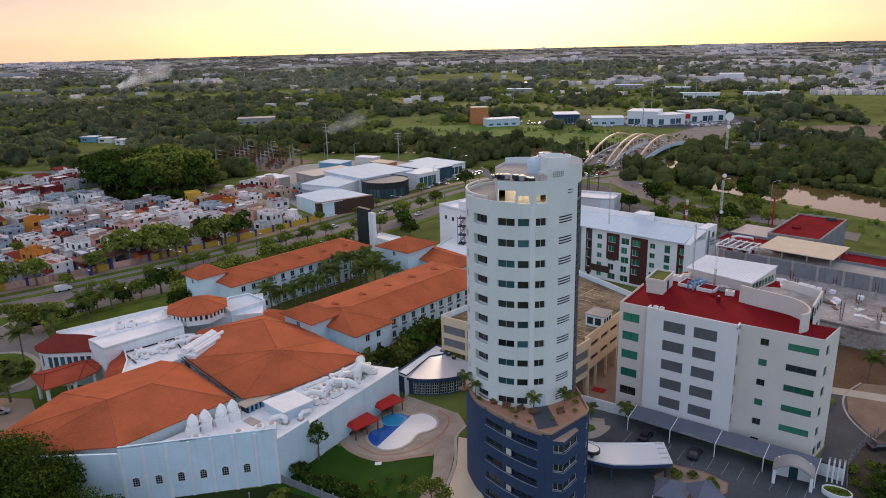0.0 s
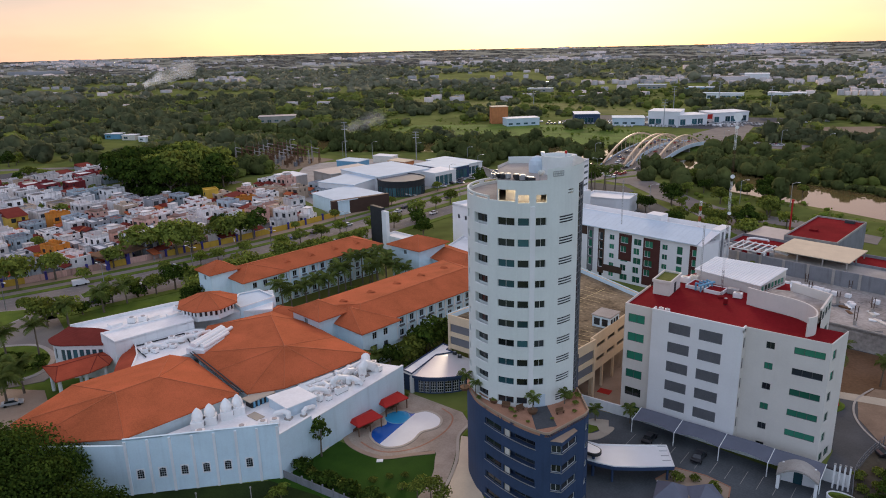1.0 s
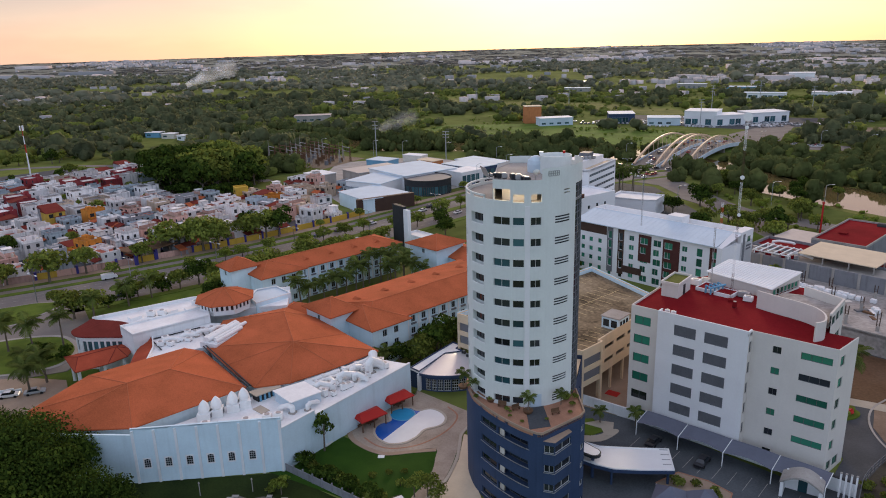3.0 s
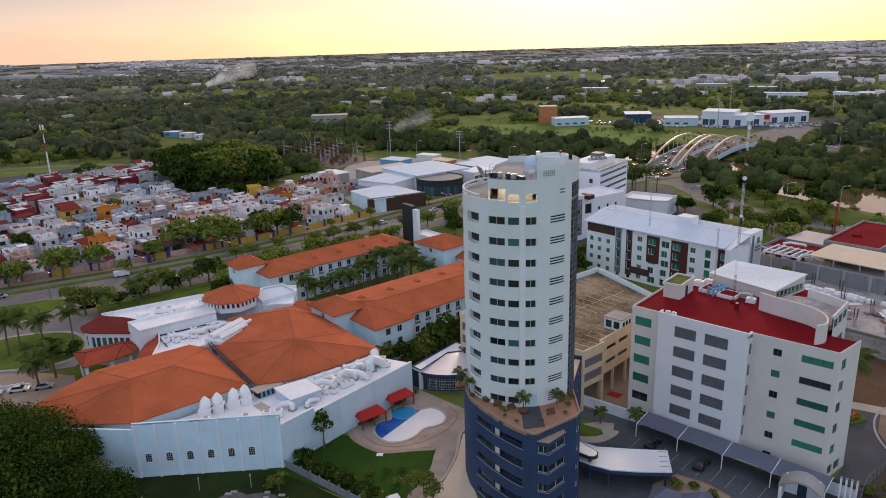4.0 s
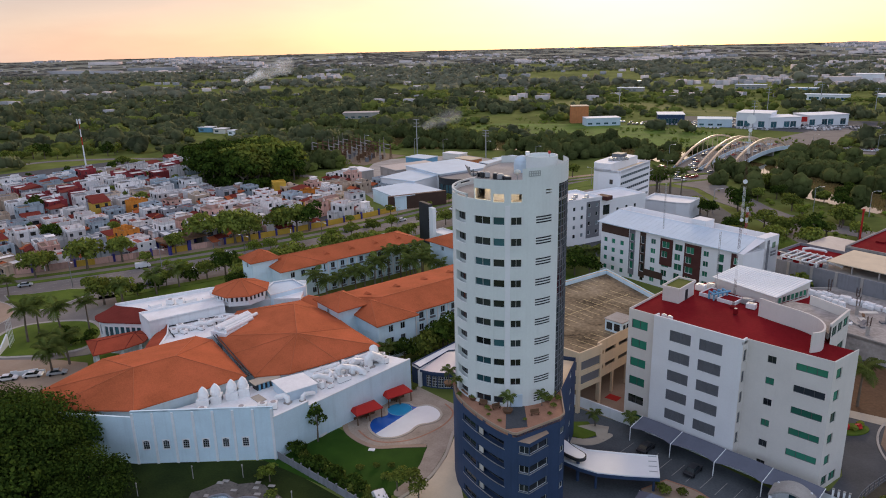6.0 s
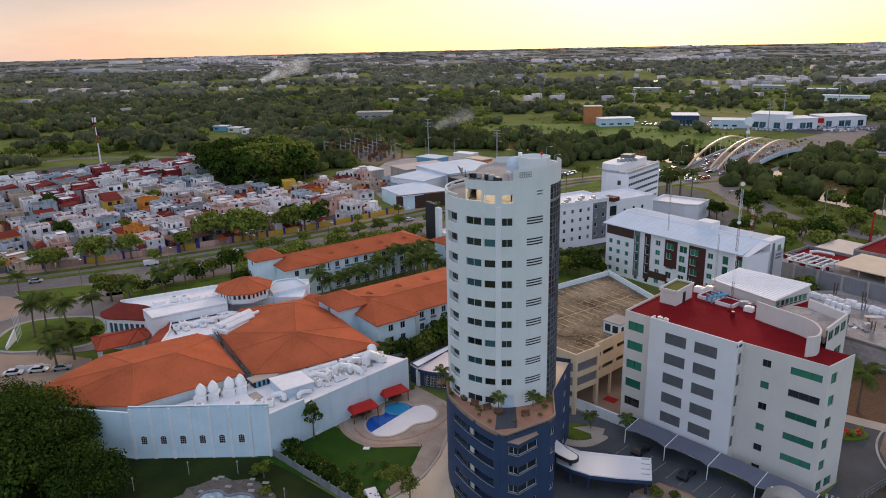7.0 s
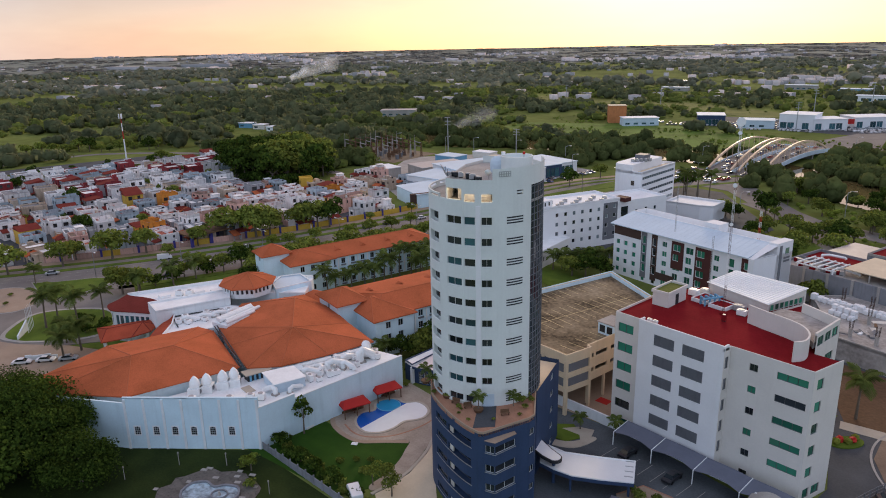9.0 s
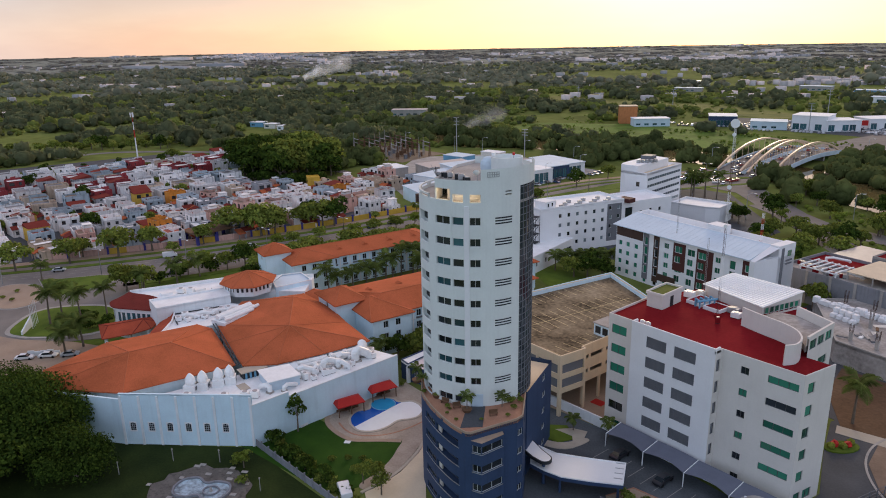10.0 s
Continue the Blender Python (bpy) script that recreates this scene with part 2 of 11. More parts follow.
M = dict(
    tower_white=mat("tower_plaster", (0.71, 0.745, 0.725), 0.8, 0.06, 0.25, 3.0, 0.1, stain=0.05),
    tower_blue=mat("blue_painted_plaster", (0.040, 0.066, 0.130), 0.6, 0.14, 0.3, 3.0, 0.1, stain=0.15),
    cream=mat("cream_plaster", (0.69, 0.65, 0.605), 0.8, 0.06, 0.25, 3.0, 0.1, stain=0.04),
    office_white=mat("white_plaster_panel", (0.79, 0.79, 0.80), 0.8, 0.05, 0.25, 3.0, 0.1, stain=0.02),
    hotel=mat("pale_blue_plaster", (0.65, 0.80, 0.88), 0.8, 0.07, 0.3, 3.0, 0.12, stain=0.08),
    hotel_white=mat("white_hotel_plaster", (0.80, 0.82, 0.83), 0.8, 0.07, 0.3, 3.0, 0.12, stain=0.12),
    ochre=mat("ochre_plaster", (0.69, 0.55, 0.38), 0.8, 0.08, 0.3, 3.0, 0.12, stain=0.10),
    tiles=mat("terracotta_roof_tiles", (0.50, 0.142, 0.058), 0.9, 0.38, 0.14, 4.5, 1.0, stain=0.12, spec=0.05, hue=(0.80, 0.70, 0.80)),
    ridge=mat("terracotta_ridge_tiles", (0.45, 0.135, 0.060), 0.8, 0.15, 0.5, 5.0, 0.5),
    tiles_dark=mat("dark_red_roof_tiles", (0.18, 0.036, 0.028), 0.9, 0.22, 0.3, 3.0, 0.8, spec=0.05),
    tiles_red=mat("red_roof_tiles", (0.36, 0.075, 0.040), 0.9, 0.26, 0.3, 3.5, 0.8, spec=0.05),
    red_roof=mat("red_roof_membrane", (0.20, 0.013, 0.017), 0.95, 0.30, 0.14, 2.5, 0.2, spec=0.03),
    white_roof=mat("white_roof_membrane", (0.83, 0.84, 0.85), 0.75, 0.12, 0.3, 2.0, 0.2, stain=0.0),
    metal_white=mat("white_coated_metal", (0.84, 0.85, 0.85), 0.45, 0.05, 0.3, 4.0, 0.05, spec=0.5),
    metal_blue=mat("pale_blue_metal_roof", (0.56, 0.66, 0.74), 0.7, 0.10, 0.15, 1.5, 0.06, spec=0.2),
    metal_grey=mat("galvanised_metal", (0.42, 0.43, 0.44), 0.45, 0.12, 0.6, 6.0, 0.1, metal=0.5),
    metal_shine=mat("polished_aluminium_roof", (0.66, 0.67, 0.70), 0.45, 0.06, 0.3, 3.0, 0.04, metal=0.5),
    dark_metal=mat("dark_painted_metal", (0.035, 0.038, 0.042), 0.5, 0.2, 0.6, 6.0, 0.1),
    brown_clad=mat("dark_brown_cladding", (0.075, 0.045, 0.035), 0.6, 0.15, 0.6, 6.0, 0.1),
    maroon=mat("maroon_cladding", (0.085, 0.032, 0.028), 0.7, 0.2, 0.8, 6.0, 0.1),
    louvre=mat("grey_metal_louvre", (0.17, 0.175, 0.19), 0.6, 0.10, 0.6, 8.0, 0.3),
    grey_wall=mat("grey_block_wall", (0.24, 0.245, 0.265), 0.85, 0.16, 0.3, 4.0, 0.3, stain=0.3),
    concrete=mat("weathered_concrete", (0.37, 0.345, 0.32), 0.9, 0.24, 0.2, 4.0, 0.3, stain=0.15),
    slab=mat("raw_concrete_slab", (0.40, 0.36, 0.33), 0.9, 0.6, 0.14, 1.2, 0.35, hue=(0.75, 0.8, 0.85)),
    deck=mat("stained_parking_deck", (0.25, 0.180, 0.105), 0.9, 1.25, 0.13, 1.2, 0.3, hue=(0.45, 0.55, 0.7)),
    asphalt=mat("worn_asphalt", (0.205, 0.185, 0.170), 0.9, 0.25, 0.12, 4.0, 0.3),
    asphalt_dark=mat("yard_asphalt", (0.075, 0.080, 0.088), 0.85, 0.32, 0.15, 3.0, 0.3),
    paint=mat("road_paint", (0.62, 0.62, 0.58), 0.8, 0.15, 0.6, 6.0, 0.1),
    paint_yellow=mat("yellow_road_paint", (0.62, 0.50, 0.27), 0.8, 0.5, 0.35, 6.0, 0.1),
    paving=mat("pinkish_paving", (0.40, 0.29, 0.21), 0.9, 0.20, 0.25, 3.0, 0.3, hue=(0.8, 0.85, 0.9)),
    paving_pale=mat("pale_paving", (0.45, 0.40, 0.33), 0.9, 0.12, 0.3, 3.0, 0.3),
    lawn_deep=mat("deep_green_lawn", (0.024, 0.074, 0.007), 0.95, 0.34, 0.25, 8.0, 0.8, hue=(1.2, 0.95, 0.9)),
    forecourt=mat("pale_grey_forecourt", (0.088, 0.098, 0.108), 0.85, 0.45, 0.12, 3.0, 0.3),
    lawn=mat("mown_lawn", (0.085, 0.150, 0.020), 0.95, 0.34, 0.25, 8.0, 0.8, hue=(1.3, 0.95, 0.9)),
    grass=mat("rough_grass", (0.115, 0.155, 0.036), 0.95, 0.35, 0.05, 2.0, 1.0, hue=(1.3, 0.9, 0.9)),
    orange_earth=mat("orange_brown_earth", (0.17, 0.095, 0.048), 0.95, 0.5, 0.14, 1.5, 0.6, hue=(0.5, 0.6, 0.8)),
    soil=mat("dry_soil", (0.22, 0.17, 0.12), 0.95, 0.25, 0.1, 2.0, 0.6),
    ground=mat("open_country", (0.125, 0.170, 0.045), 1.0, 0.60, 0.010, 0.1, 0.8, spec=0.02, hue=(1.2, 0.95, 1.0)),
    leaf=mat("broad_leaves", (0.140, 0.190, 0.044), 1.0, 0.25, 0.25, 2.0, 0.0, island=0.6, each=0.5, spec=0.03, hue=(1.5, 1.25, 1.0), thin=0.35),
    leaf_dark=mat("dark_leaves", (0.038, 0.072, 0.016), 1.0, 0.30, 0.25, 2.0, 0.0, island=0.8, each=0.4, spec=0.03, hue=(1.7, 1.4, 1.0), thin=0.35),
    leaf_lime=mat("yellow_green_leaves", (0.18, 0.23, 0.040), 1.0, 0.25, 0.25, 2.0, 0.0, island=0.5, each=0.4, spec=0.03, thin=0.35),
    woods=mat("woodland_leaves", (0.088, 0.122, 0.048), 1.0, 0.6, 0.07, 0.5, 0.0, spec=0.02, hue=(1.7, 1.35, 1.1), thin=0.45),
    # far greens: paler and greyer with distance, haze mixed into the base colour
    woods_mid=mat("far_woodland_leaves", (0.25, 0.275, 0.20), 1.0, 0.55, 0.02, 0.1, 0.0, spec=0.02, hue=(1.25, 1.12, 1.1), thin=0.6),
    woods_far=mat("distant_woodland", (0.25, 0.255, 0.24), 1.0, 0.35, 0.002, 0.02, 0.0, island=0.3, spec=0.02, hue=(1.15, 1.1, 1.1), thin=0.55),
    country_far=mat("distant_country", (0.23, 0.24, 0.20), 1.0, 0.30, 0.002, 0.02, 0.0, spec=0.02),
    # middle step between the near woods and the haze-paled greens
    woods_broken=mat("broken_woodland_leaves", (0.140, 0.172, 0.098), 1.0, 0.6, 0.05, 0.3, 0.0, spec=0.02, hue=(1.5, 1.3, 1.1), thin=0.6),
    # grass colour darkened to carry the shade lying over the lower lawn
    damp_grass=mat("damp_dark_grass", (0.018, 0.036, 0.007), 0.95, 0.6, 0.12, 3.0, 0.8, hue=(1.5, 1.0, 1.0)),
    deck_paving=mat("pale_pink_pool_paving", (0.40, 0.325, 0.255), 0.9, 0.34, 0.22, 3.0, 0.3, hue=(0.85, 0.9, 0.95)),
    # lighter young growth, its base colour raised further for haze
    woods_light=mat("sunlit_scrub_leaves", (0.225, 0.285, 0.080), 1.0, 0.45, 0.06, 0.4, 0.0, spec=0.02, hue=(1.25, 1.1, 1.0), thin=0.6),
    palm=mat("palm_fronds", (0.10, 0.15, 0.04), 0.9, 0.25, 0.5, 3.0, 0.0, each=0.6, hue=(1.5, 1.2, 1.0), thin=0.3),
    bark=mat("grey_brown_bark", (0.16, 0.13, 0.10), 0.9, 0.25, 1.0, 6.0, 0.6),
    water=mat("brown_river_water", (0.155, 0.112, 0.045), 0.05, 0.25, 0.05, 0.5, 0.06, spec=0.9),
    pool=mat("blue_pool_lining", (0.012, 0.10, 0.42), 0.12, 0.10, 0.3, 1.0, 0.05, spec=0.6),
    pool_pale=mat("turquoise_pool_lining", (0.03, 0.30, 0.55), 0.12, 0.10, 0.3, 1.0, 0.05, spec=0.6),
    pool_white=mat("white_pool_shelf", (0.78, 0.80, 0.80), 0.25, 0.05, 0.3, 1.0, 0.05, spec=0.5),
    glass_dark=glass("dark_window_glass", (0.030, 0.040, 0.048)),
    glass_tint=glass("blue_green_window_glass", (0.050, 0.155, 0.185)),
    # base colour paled to stand for sky mirrored in the panes
    glass_pale=glass("pale_reflecting_glass", (0.22, 0.27, 0.29)),
    glass_green=glass("green_window_glass", (0.045, 0.27, 0.17)),
    frame=mat("aluminium_frame", (0.55, 0.56, 0.56), 0.5, 0.05, 0.5, 5.0, 0.0, spec=0.5),
    frame_dark=mat("dark_window_frame", (0.08, 0.085, 0.09), 0.5, 0.05, 0.5, 5.0, 0.0, spec=0.5),
    arch=mat("peach_painted_steel", (0.74, 0.54, 0.36), 0.38, 0.08, 0.3, 3.0, 0.1, stain=0.08, spec=0.6),
    red_paint=mat("red_paint", (0.45, 0.03, 0.025), 0.6, 0.12, 0.4, 4.0, 0.1),
    orange_paint=mat("orange_plaster", (0.50, 0.20, 0.08), 0.8, 0.16, 0.4, 4.0, 0.1, stain=0.2),
    yellow_paint=mat("yellow_plaster", (0.58, 0.37, 0.06), 0.8, 0.14, 0.3, 4.0, 0.1, stain=0.12),
    blue_paint=mat("blue_violet_paint", (0.06, 0.055, 0.24), 0.7, 0.12, 0.4, 4.0, 0.1),
    pale_blue_paint=mat("sky_blue_paint", (0.16, 0.36, 0.52), 0.7, 0.15, 0.4, 4.0, 0.1),
    timber=mat("brown_timber", (0.15, 0.085, 0.05), 0.75, 0.25, 1.0, 8.0, 0.3),
    terracotta=mat("terracotta_paving", (0.38, 0.20, 0.13), 0.85, 0.2, 0.5, 4.0, 0.3),
    tank=mat("cream_sheeting", (0.66, 0.62, 0.55), 0.6, 0.14, 0.6, 5.0, 0.2, each=0.3),
    beige_roof=mat("beige_flat_roof", (0.66, 0.55, 0.40), 0.8, 0.10, 0.3, 3.0, 0.15),
    rubber=mat("tyre_rubber", (0.02, 0.02, 0.02), 0.85, 0.1, 1.0, 8.0, 0.0),
    fabric=mat("grey_fabric", (0.145, 0.155, 0.20), 0.8, 0.1, 0.4, 3.0, 0.1),
)
WALLS = [mat("house_" + k, c, 0.85, 0.16, 0.3, 2.0, 0.15, stain=0.5, each=0.6) for k, c in (
    ("white", (0.78, 0.75, 0.74)), ("cream", (0.55, 0.43, 0.33)), ("pink", (0.58, 0.36, 0.30)), ("grey", (0.34, 0.34, 0.36)),
    ("orange", (0.58, 0.22, 0.04)), ("blue", (0.37, 0.44, 0.49)), ("dark_red", (0.24, 0.04, 0.045)), ("yellow", (0.55, 0.36, 0.07)))]
HOUSE_ROOFS = [mat("flat_roof_" + k, c, 0.9, 0.25, 0.4, 2.0, 0.2, each=0.6) for k, c in (
    ("pale", (0.70, 0.68, 0.67)), ("grey", (0.19, 0.185, 0.19)), ("red", (0.30, 0.09, 0.06)), ("brown", (0.26, 0.18, 0.13)))]
CARS = [mat("car_paint_" + k, c, 0.3, 0.03, 0.5, 3.0, 0.0, spec=0.6) for k, c in (
    ("white", (0.75, 0.75, 0.75)), ("silver", (0.40, 0.42, 0.44)), ("black", (0.02, 0.02, 0.025)), ("red", (0.32, 0.025, 0.02)), ("blue", (0.05, 0.09, 0.22)))]

# ---- building blocks ----
def part(name, bm, material, parent=None, label=""):
    """Link a bmesh as one mesh object, under a thing or a part."""
    me = bpy.data.meshes.new(name)
    bm.to_mesh(me)
    bm.free()
    me.materials.append(material)
    ob = new(name, me)
    ob.parent = parent
    return tagged(ob, label)


def thing(name, x, y, z, turn, label, category, group="", kind=""):
    ob = new(name)
    ob.matrix_world = pose(x, y, z, 0, 0, turn)
    ob.empty_display_size = 0.5
    return tagged(ob, label, category, group, kind)


def raw_mesh(name, verts, faces, material, parent=None):
    """A mesh from numpy arrays; all faces have the same number of corners."""
    me = bpy.data.meshes.new(name)
    n, k = len(faces), faces.shape[1]
    me.vertices.add(len(verts))
    me.vertices.foreach_set("co", np.asarray(verts, dtype=np.float32).ravel())
    me.loops.add(n * k)
    me.loops.foreach_set("vertex_index", np.asarray(faces, dtype=np.int32).ravel())
    me.polygons.add(n)
    me.polygons.foreach_set("loop_start", np.arange(0, n * k, k, dtype=np.int32))
    me.update(calc_edges=True)
    me.materials.append(material)
    ob = new(name, me)
    ob.parent = parent
    return ob


def box(bm, x0, y0, z0, x1, y1, z1, rz=0.0, about=None):
    vs = [bm.verts.new((x, y, z)) for z in (z0, z1) for x, y in ((x0, y0), (x1, y0), (x1, y1), (x0, y1))]
    for q in ((3, 2, 1, 0), (4, 5, 6, 7), (0, 1, 5, 4), (1, 2, 6, 5), (2, 3, 7, 6), (3, 0, 4, 7)):
        bm.faces.new([vs[i] for i in q])
    if rz:
        c = Vector((*(about or ((x0 + x1) / 2, (y0 + y1) / 2)), 0))
        bmesh.ops.rotate(bm, verts=vs, cent=c, matrix=Matrix.Rotation(radians(rz), 3, "Z"))
    return vs


def boxes(*specs):
    bm = bmesh.new()
    for s in specs:
        box(bm, *s)
    return bm


def prism(bm, pts, z0, z1, top=None):
    """Upright prism over a counter-clockwise outline; top: another outline for its upper end."""
    a = [bm.verts.new((x, y, z0)) for x, y in pts]
    b = [bm.verts.new((x, y, z1)) for x, y in (top or pts)]
    n = len(a)
    for i in range(n):
        bm.faces.new((a[i], a[(i + 1) % n], b[(i + 1) % n], b[i]))
    bm.faces.new(b)
    bm.faces.new(a[::-1])
    return bm


def prisms(pts, z0, z1):
    return prism(bmesh.new(), pts, z0, z1)


def disc_pts(cx, cy, rx, ry=None, n=32, a0=0.0, a1=360.0, closed=False):
    ry = rx if ry is None else ry
    return [(cx + rx * math.cos(radians(a0 + (a1 - a0) * i / n)), cy + ry * math.sin(radians(a0 + (a1 - a0) * i / n))) for i in range(n + (1 if closed else 0))]


def tube(bm, p, q, r0, r1=None, n=8):
    """A round bar from p to q."""
    p, q = Vector(p), Vector(q)
    r1 = r0 if r1 is None else r1
    turn = (q - p).to_track_quat("Z", "Y")
    rings = []
    for c, r in ((p, r0), (q, r1)):
        rings.append([bm.verts.new(c + turn @ Vector((r * math.cos(2 * math.pi * i / n), r * math.sin(2 * math.pi * i / n), 0))) for i in range(n)])
    for i in range(n):
        bm.faces.new((rings[0][i], rings[0][(i + 1) % n], rings[1][(i + 1) % n], rings[1][i]))
    bm.faces.new(rings[0][::-1])
    bm.faces.new(rings[1])
    return bm


def ring_wall(bm, outer, z0, z1, thick, closed=True):
    """A wall of some thickness along a counter-clockwise outline, inside it."""
    n = len(outer)
    o = [Vector(p) for p in outer]
    inner = []
    for i in range(n):
        a = o[i - 1] if (closed or i > 0) else o[i]
        c = o[(i + 1) % n] if (closed or i < n - 1) else o[i]
        d1, d2 = (o[i] - a), (c - o[i])
        d1 = d1.normalized() if d1.length > 1e-6 else d2.normalized()
        d2 = d2.normalized() if d2.length > 1e-6 else d1
        nn = Vector((-(d1.y + d2.y), d1.x + d2.x)).normalized()
        k = max(0.35, abs(nn.dot(Vector((-d1.y, d1.x)))))
        inner.append(o[i] + nn * thick / k)
    v = {}
    for key, pts in (("o", o), ("i", inner)):
        for z in (0, 1):
            v[key, z] = [bm.verts.new((p.x, p.y, (z0, z1)[z])) for p in pts]
    for i in range(n if closed else n - 1):
        j = (i + 1) % n
        bm.faces.new((v["o", 0][i], v["o", 0][j], v["o", 1][j], v["o", 1][i]))
        bm.faces.new((v["i", 0][j], v["i", 0][i], v["i", 1][i], v["i", 1][j]))
        bm.faces.new((v["o", 1][i], v["o", 1][j], v["i", 1][j], v["i", 1][i]))
        bm.faces.new((v["o", 0][j], v["o", 0][i], v["i", 0][i], v["i", 0][j]))
    if not closed:
        for i in (0, n - 1):
            bm.faces.new((v["o", 0][i], v["o", 1][i], v["i", 1][i], v["i", 0][i]))
    return bm


def flat_wall(x0, y0, x1, y1):
    """Maps (along, up, inwards) for a straight wall that faces the right-hand side of its line; and its length."""
    d = Vector((x1 - x0, y1 - y0))
    ln = d.length
    d /= ln
    return (lambda u, z, w: (x0 + d.x * u - d.y * w, y0 + d.y * u + d.x * w, z)), ln


def round_wall(cx, cy, r):
    """Maps (degrees, up, inwards) for a round wall that faces outwards."""
    return lambda u, z, w: (cx + (r - w) * math.cos(radians(u)), cy + (r - w) * math.sin(radians(u)), z)


def facade(bm, at, u0, u1, z0, z1, holes, deep=0.22, step=None):
    """A wall face with openings of real depth. holes: (u0, z0, u1, z1)."""
    us, zs = {u0, u1}, {z0, z1}
    for a, b, c, d in holes:
        us |= {a, c}
        zs |= {b, d}
    if step:
        k = max(1, round((u1 - u0) / step))
        us |= {u0 + (u1 - u0) * i / k for i in range(k + 1)}
    us = sorted(us)
    us = [u for i, u in enumerate(us) if i == 0 or u - us[i - 1] > 1e-4]
    zs = sorted(zs)
    cache = {}

    def v(i, j, w):
        key = (i, j, w)
        if key not in cache:
            cache[key] = bm.verts.new(at(us[i], zs[j], w))
        return cache[key]

    nu, nz = len(us) - 1, len(zs) - 1
    gap = [[False] * nz for _ in range(nu)]
    for a, b, c, d in holes:
        for i in range(nu):
            if a - 1e-4 <= us[i] and us[i + 1] <= c + 1e-4:
                for j in range(nz):
                    if b - 1e-4 <= zs[j] and zs[j + 1] <= d + 1e-4:
                        gap[i][j] = True
    for i in range(nu):
        for j in range(nz):
            if not gap[i][j]:
                bm.faces.new((v(i, j, 0), v(i + 1, j, 0), v(i + 1, j + 1, 0), v(i, j + 1, 0)))
                continue
            for di, dj, p, q in () if not deep else ((-1, 0, (i, j), (i, j + 1)), (1, 0, (i + 1, j), (i + 1, j + 1)), (0, -1, (i, j), (i + 1, j)), (0, 1, (i, j + 1), (i + 1, j + 1))):
                a, b = i + di, j + dj
                if not (0 <= a < nu and 0 <= b < nz) or not gap[a][b]:
                    bm.faces.new((v(*p, 0), v(*q, 0), v(*q, deep), v(*p, deep)))
    return bm


def block(bm, at, u0, z0, w0, u1, z1, w1, n=1):
    """A solid bar in a wall's own coordinates, in n pieces along the wall."""
    prev = None
    for i in range(n + 1):
        u = u0 + (u1 - u0) * i / n
        ring = [bm.verts.new(at(u, z, w)) for z, w in ((z0, w0), (z0, w1), (z1, w1), (z1, w0))]
        if prev:
            for k in range(4):
                bm.faces.new((prev[k], prev[(k + 1) % 4], ring[(k + 1) % 4], ring[k]))
        else:
            bm.faces.new(ring)
        prev = ring
    bm.faces.new(prev[::-1])


def window(parent, at, u0, z0, u1, z1, pane_mat, frame_mat, bars=1, su=1.0, deep=0.2, bar=0.06, label="", seg=1, rows=0):
    """A window: frame with upright and level bars, and its pane. su: wall units to the metre."""
    bm = bmesh.new()
    b = bar * su
    # the far belts take the leaf colours paled for haze
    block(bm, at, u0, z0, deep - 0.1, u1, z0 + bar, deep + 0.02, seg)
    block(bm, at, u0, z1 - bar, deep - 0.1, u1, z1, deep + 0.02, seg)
    for k in range(bars + 2):
        c = u0 + b / 2 + (u1 - u0 - b) * k / (bars + 1)
        block(bm, at, c - b / 2, z0 + bar, deep - 0.1, c + b / 2, z1 - bar, deep + 0.02)
    for k in range(rows):
        c = z0 + (z1 - z0) * (k + 1) / (rows + 1)
        block(bm, at, u0 + b, c - bar / 2, deep - 0.08, u1 - b, c + bar / 2, deep + 0.01, seg)
    w = part("window", bm, frame_mat, parent, label)
    bm = bmesh.new()
    block(bm, at, u0, z0, deep - 0.02, u1, z1, deep + 0.01, seg)
    part("pane", bm, pane_mat, w)
    return w


def hip_roof(bm, pts, z_eave, ridge, thick=0.25):
    """Roof faces over an outline; ridge: for every eave corner the ridge point (x, y, z) that its hip runs to. Returns the hips."""
    lo = [bm.verts.new((x, y, z_eave - thick)) for x, y in pts]
    up = [bm.verts.new((x, y, z_eave)) for x, y in pts]
    tops = {}
    for r in ridge:
        if r not in tops:
            tops[r] = bm.verts.new(r)
    n = len(pts)
    for i in range(n):
        j = (i + 1) % n
        bm.faces.new((lo[i], lo[j], up[j], up[i]))
        a, b = tops[ridge[i]], tops[ridge[j]]
        bm.faces.new((up[i], up[j], b) if a is b else (up[i], up[j], b, a))
    bm.faces.new(lo[::-1])
    order = list(tops)
    if len(order) > 2:
        used = []
        for r in ridge:
            if not used or used[-1] != r:
                used.append(r)
        if used[0] == used[-1]:
            used.pop()
        if len(set(used)) == len(used) and len(used) > 2:
            bm.faces.new([tops[r] for r in used])
    hips = [((*p, z_eave), r) for p, r in zip(pts, ridge)]
    hips += [(ridge[i], ridge[(i + 1) % n]) for i in range(n) if ridge[i] != ridge[(i + 1) % n]]
    return hips


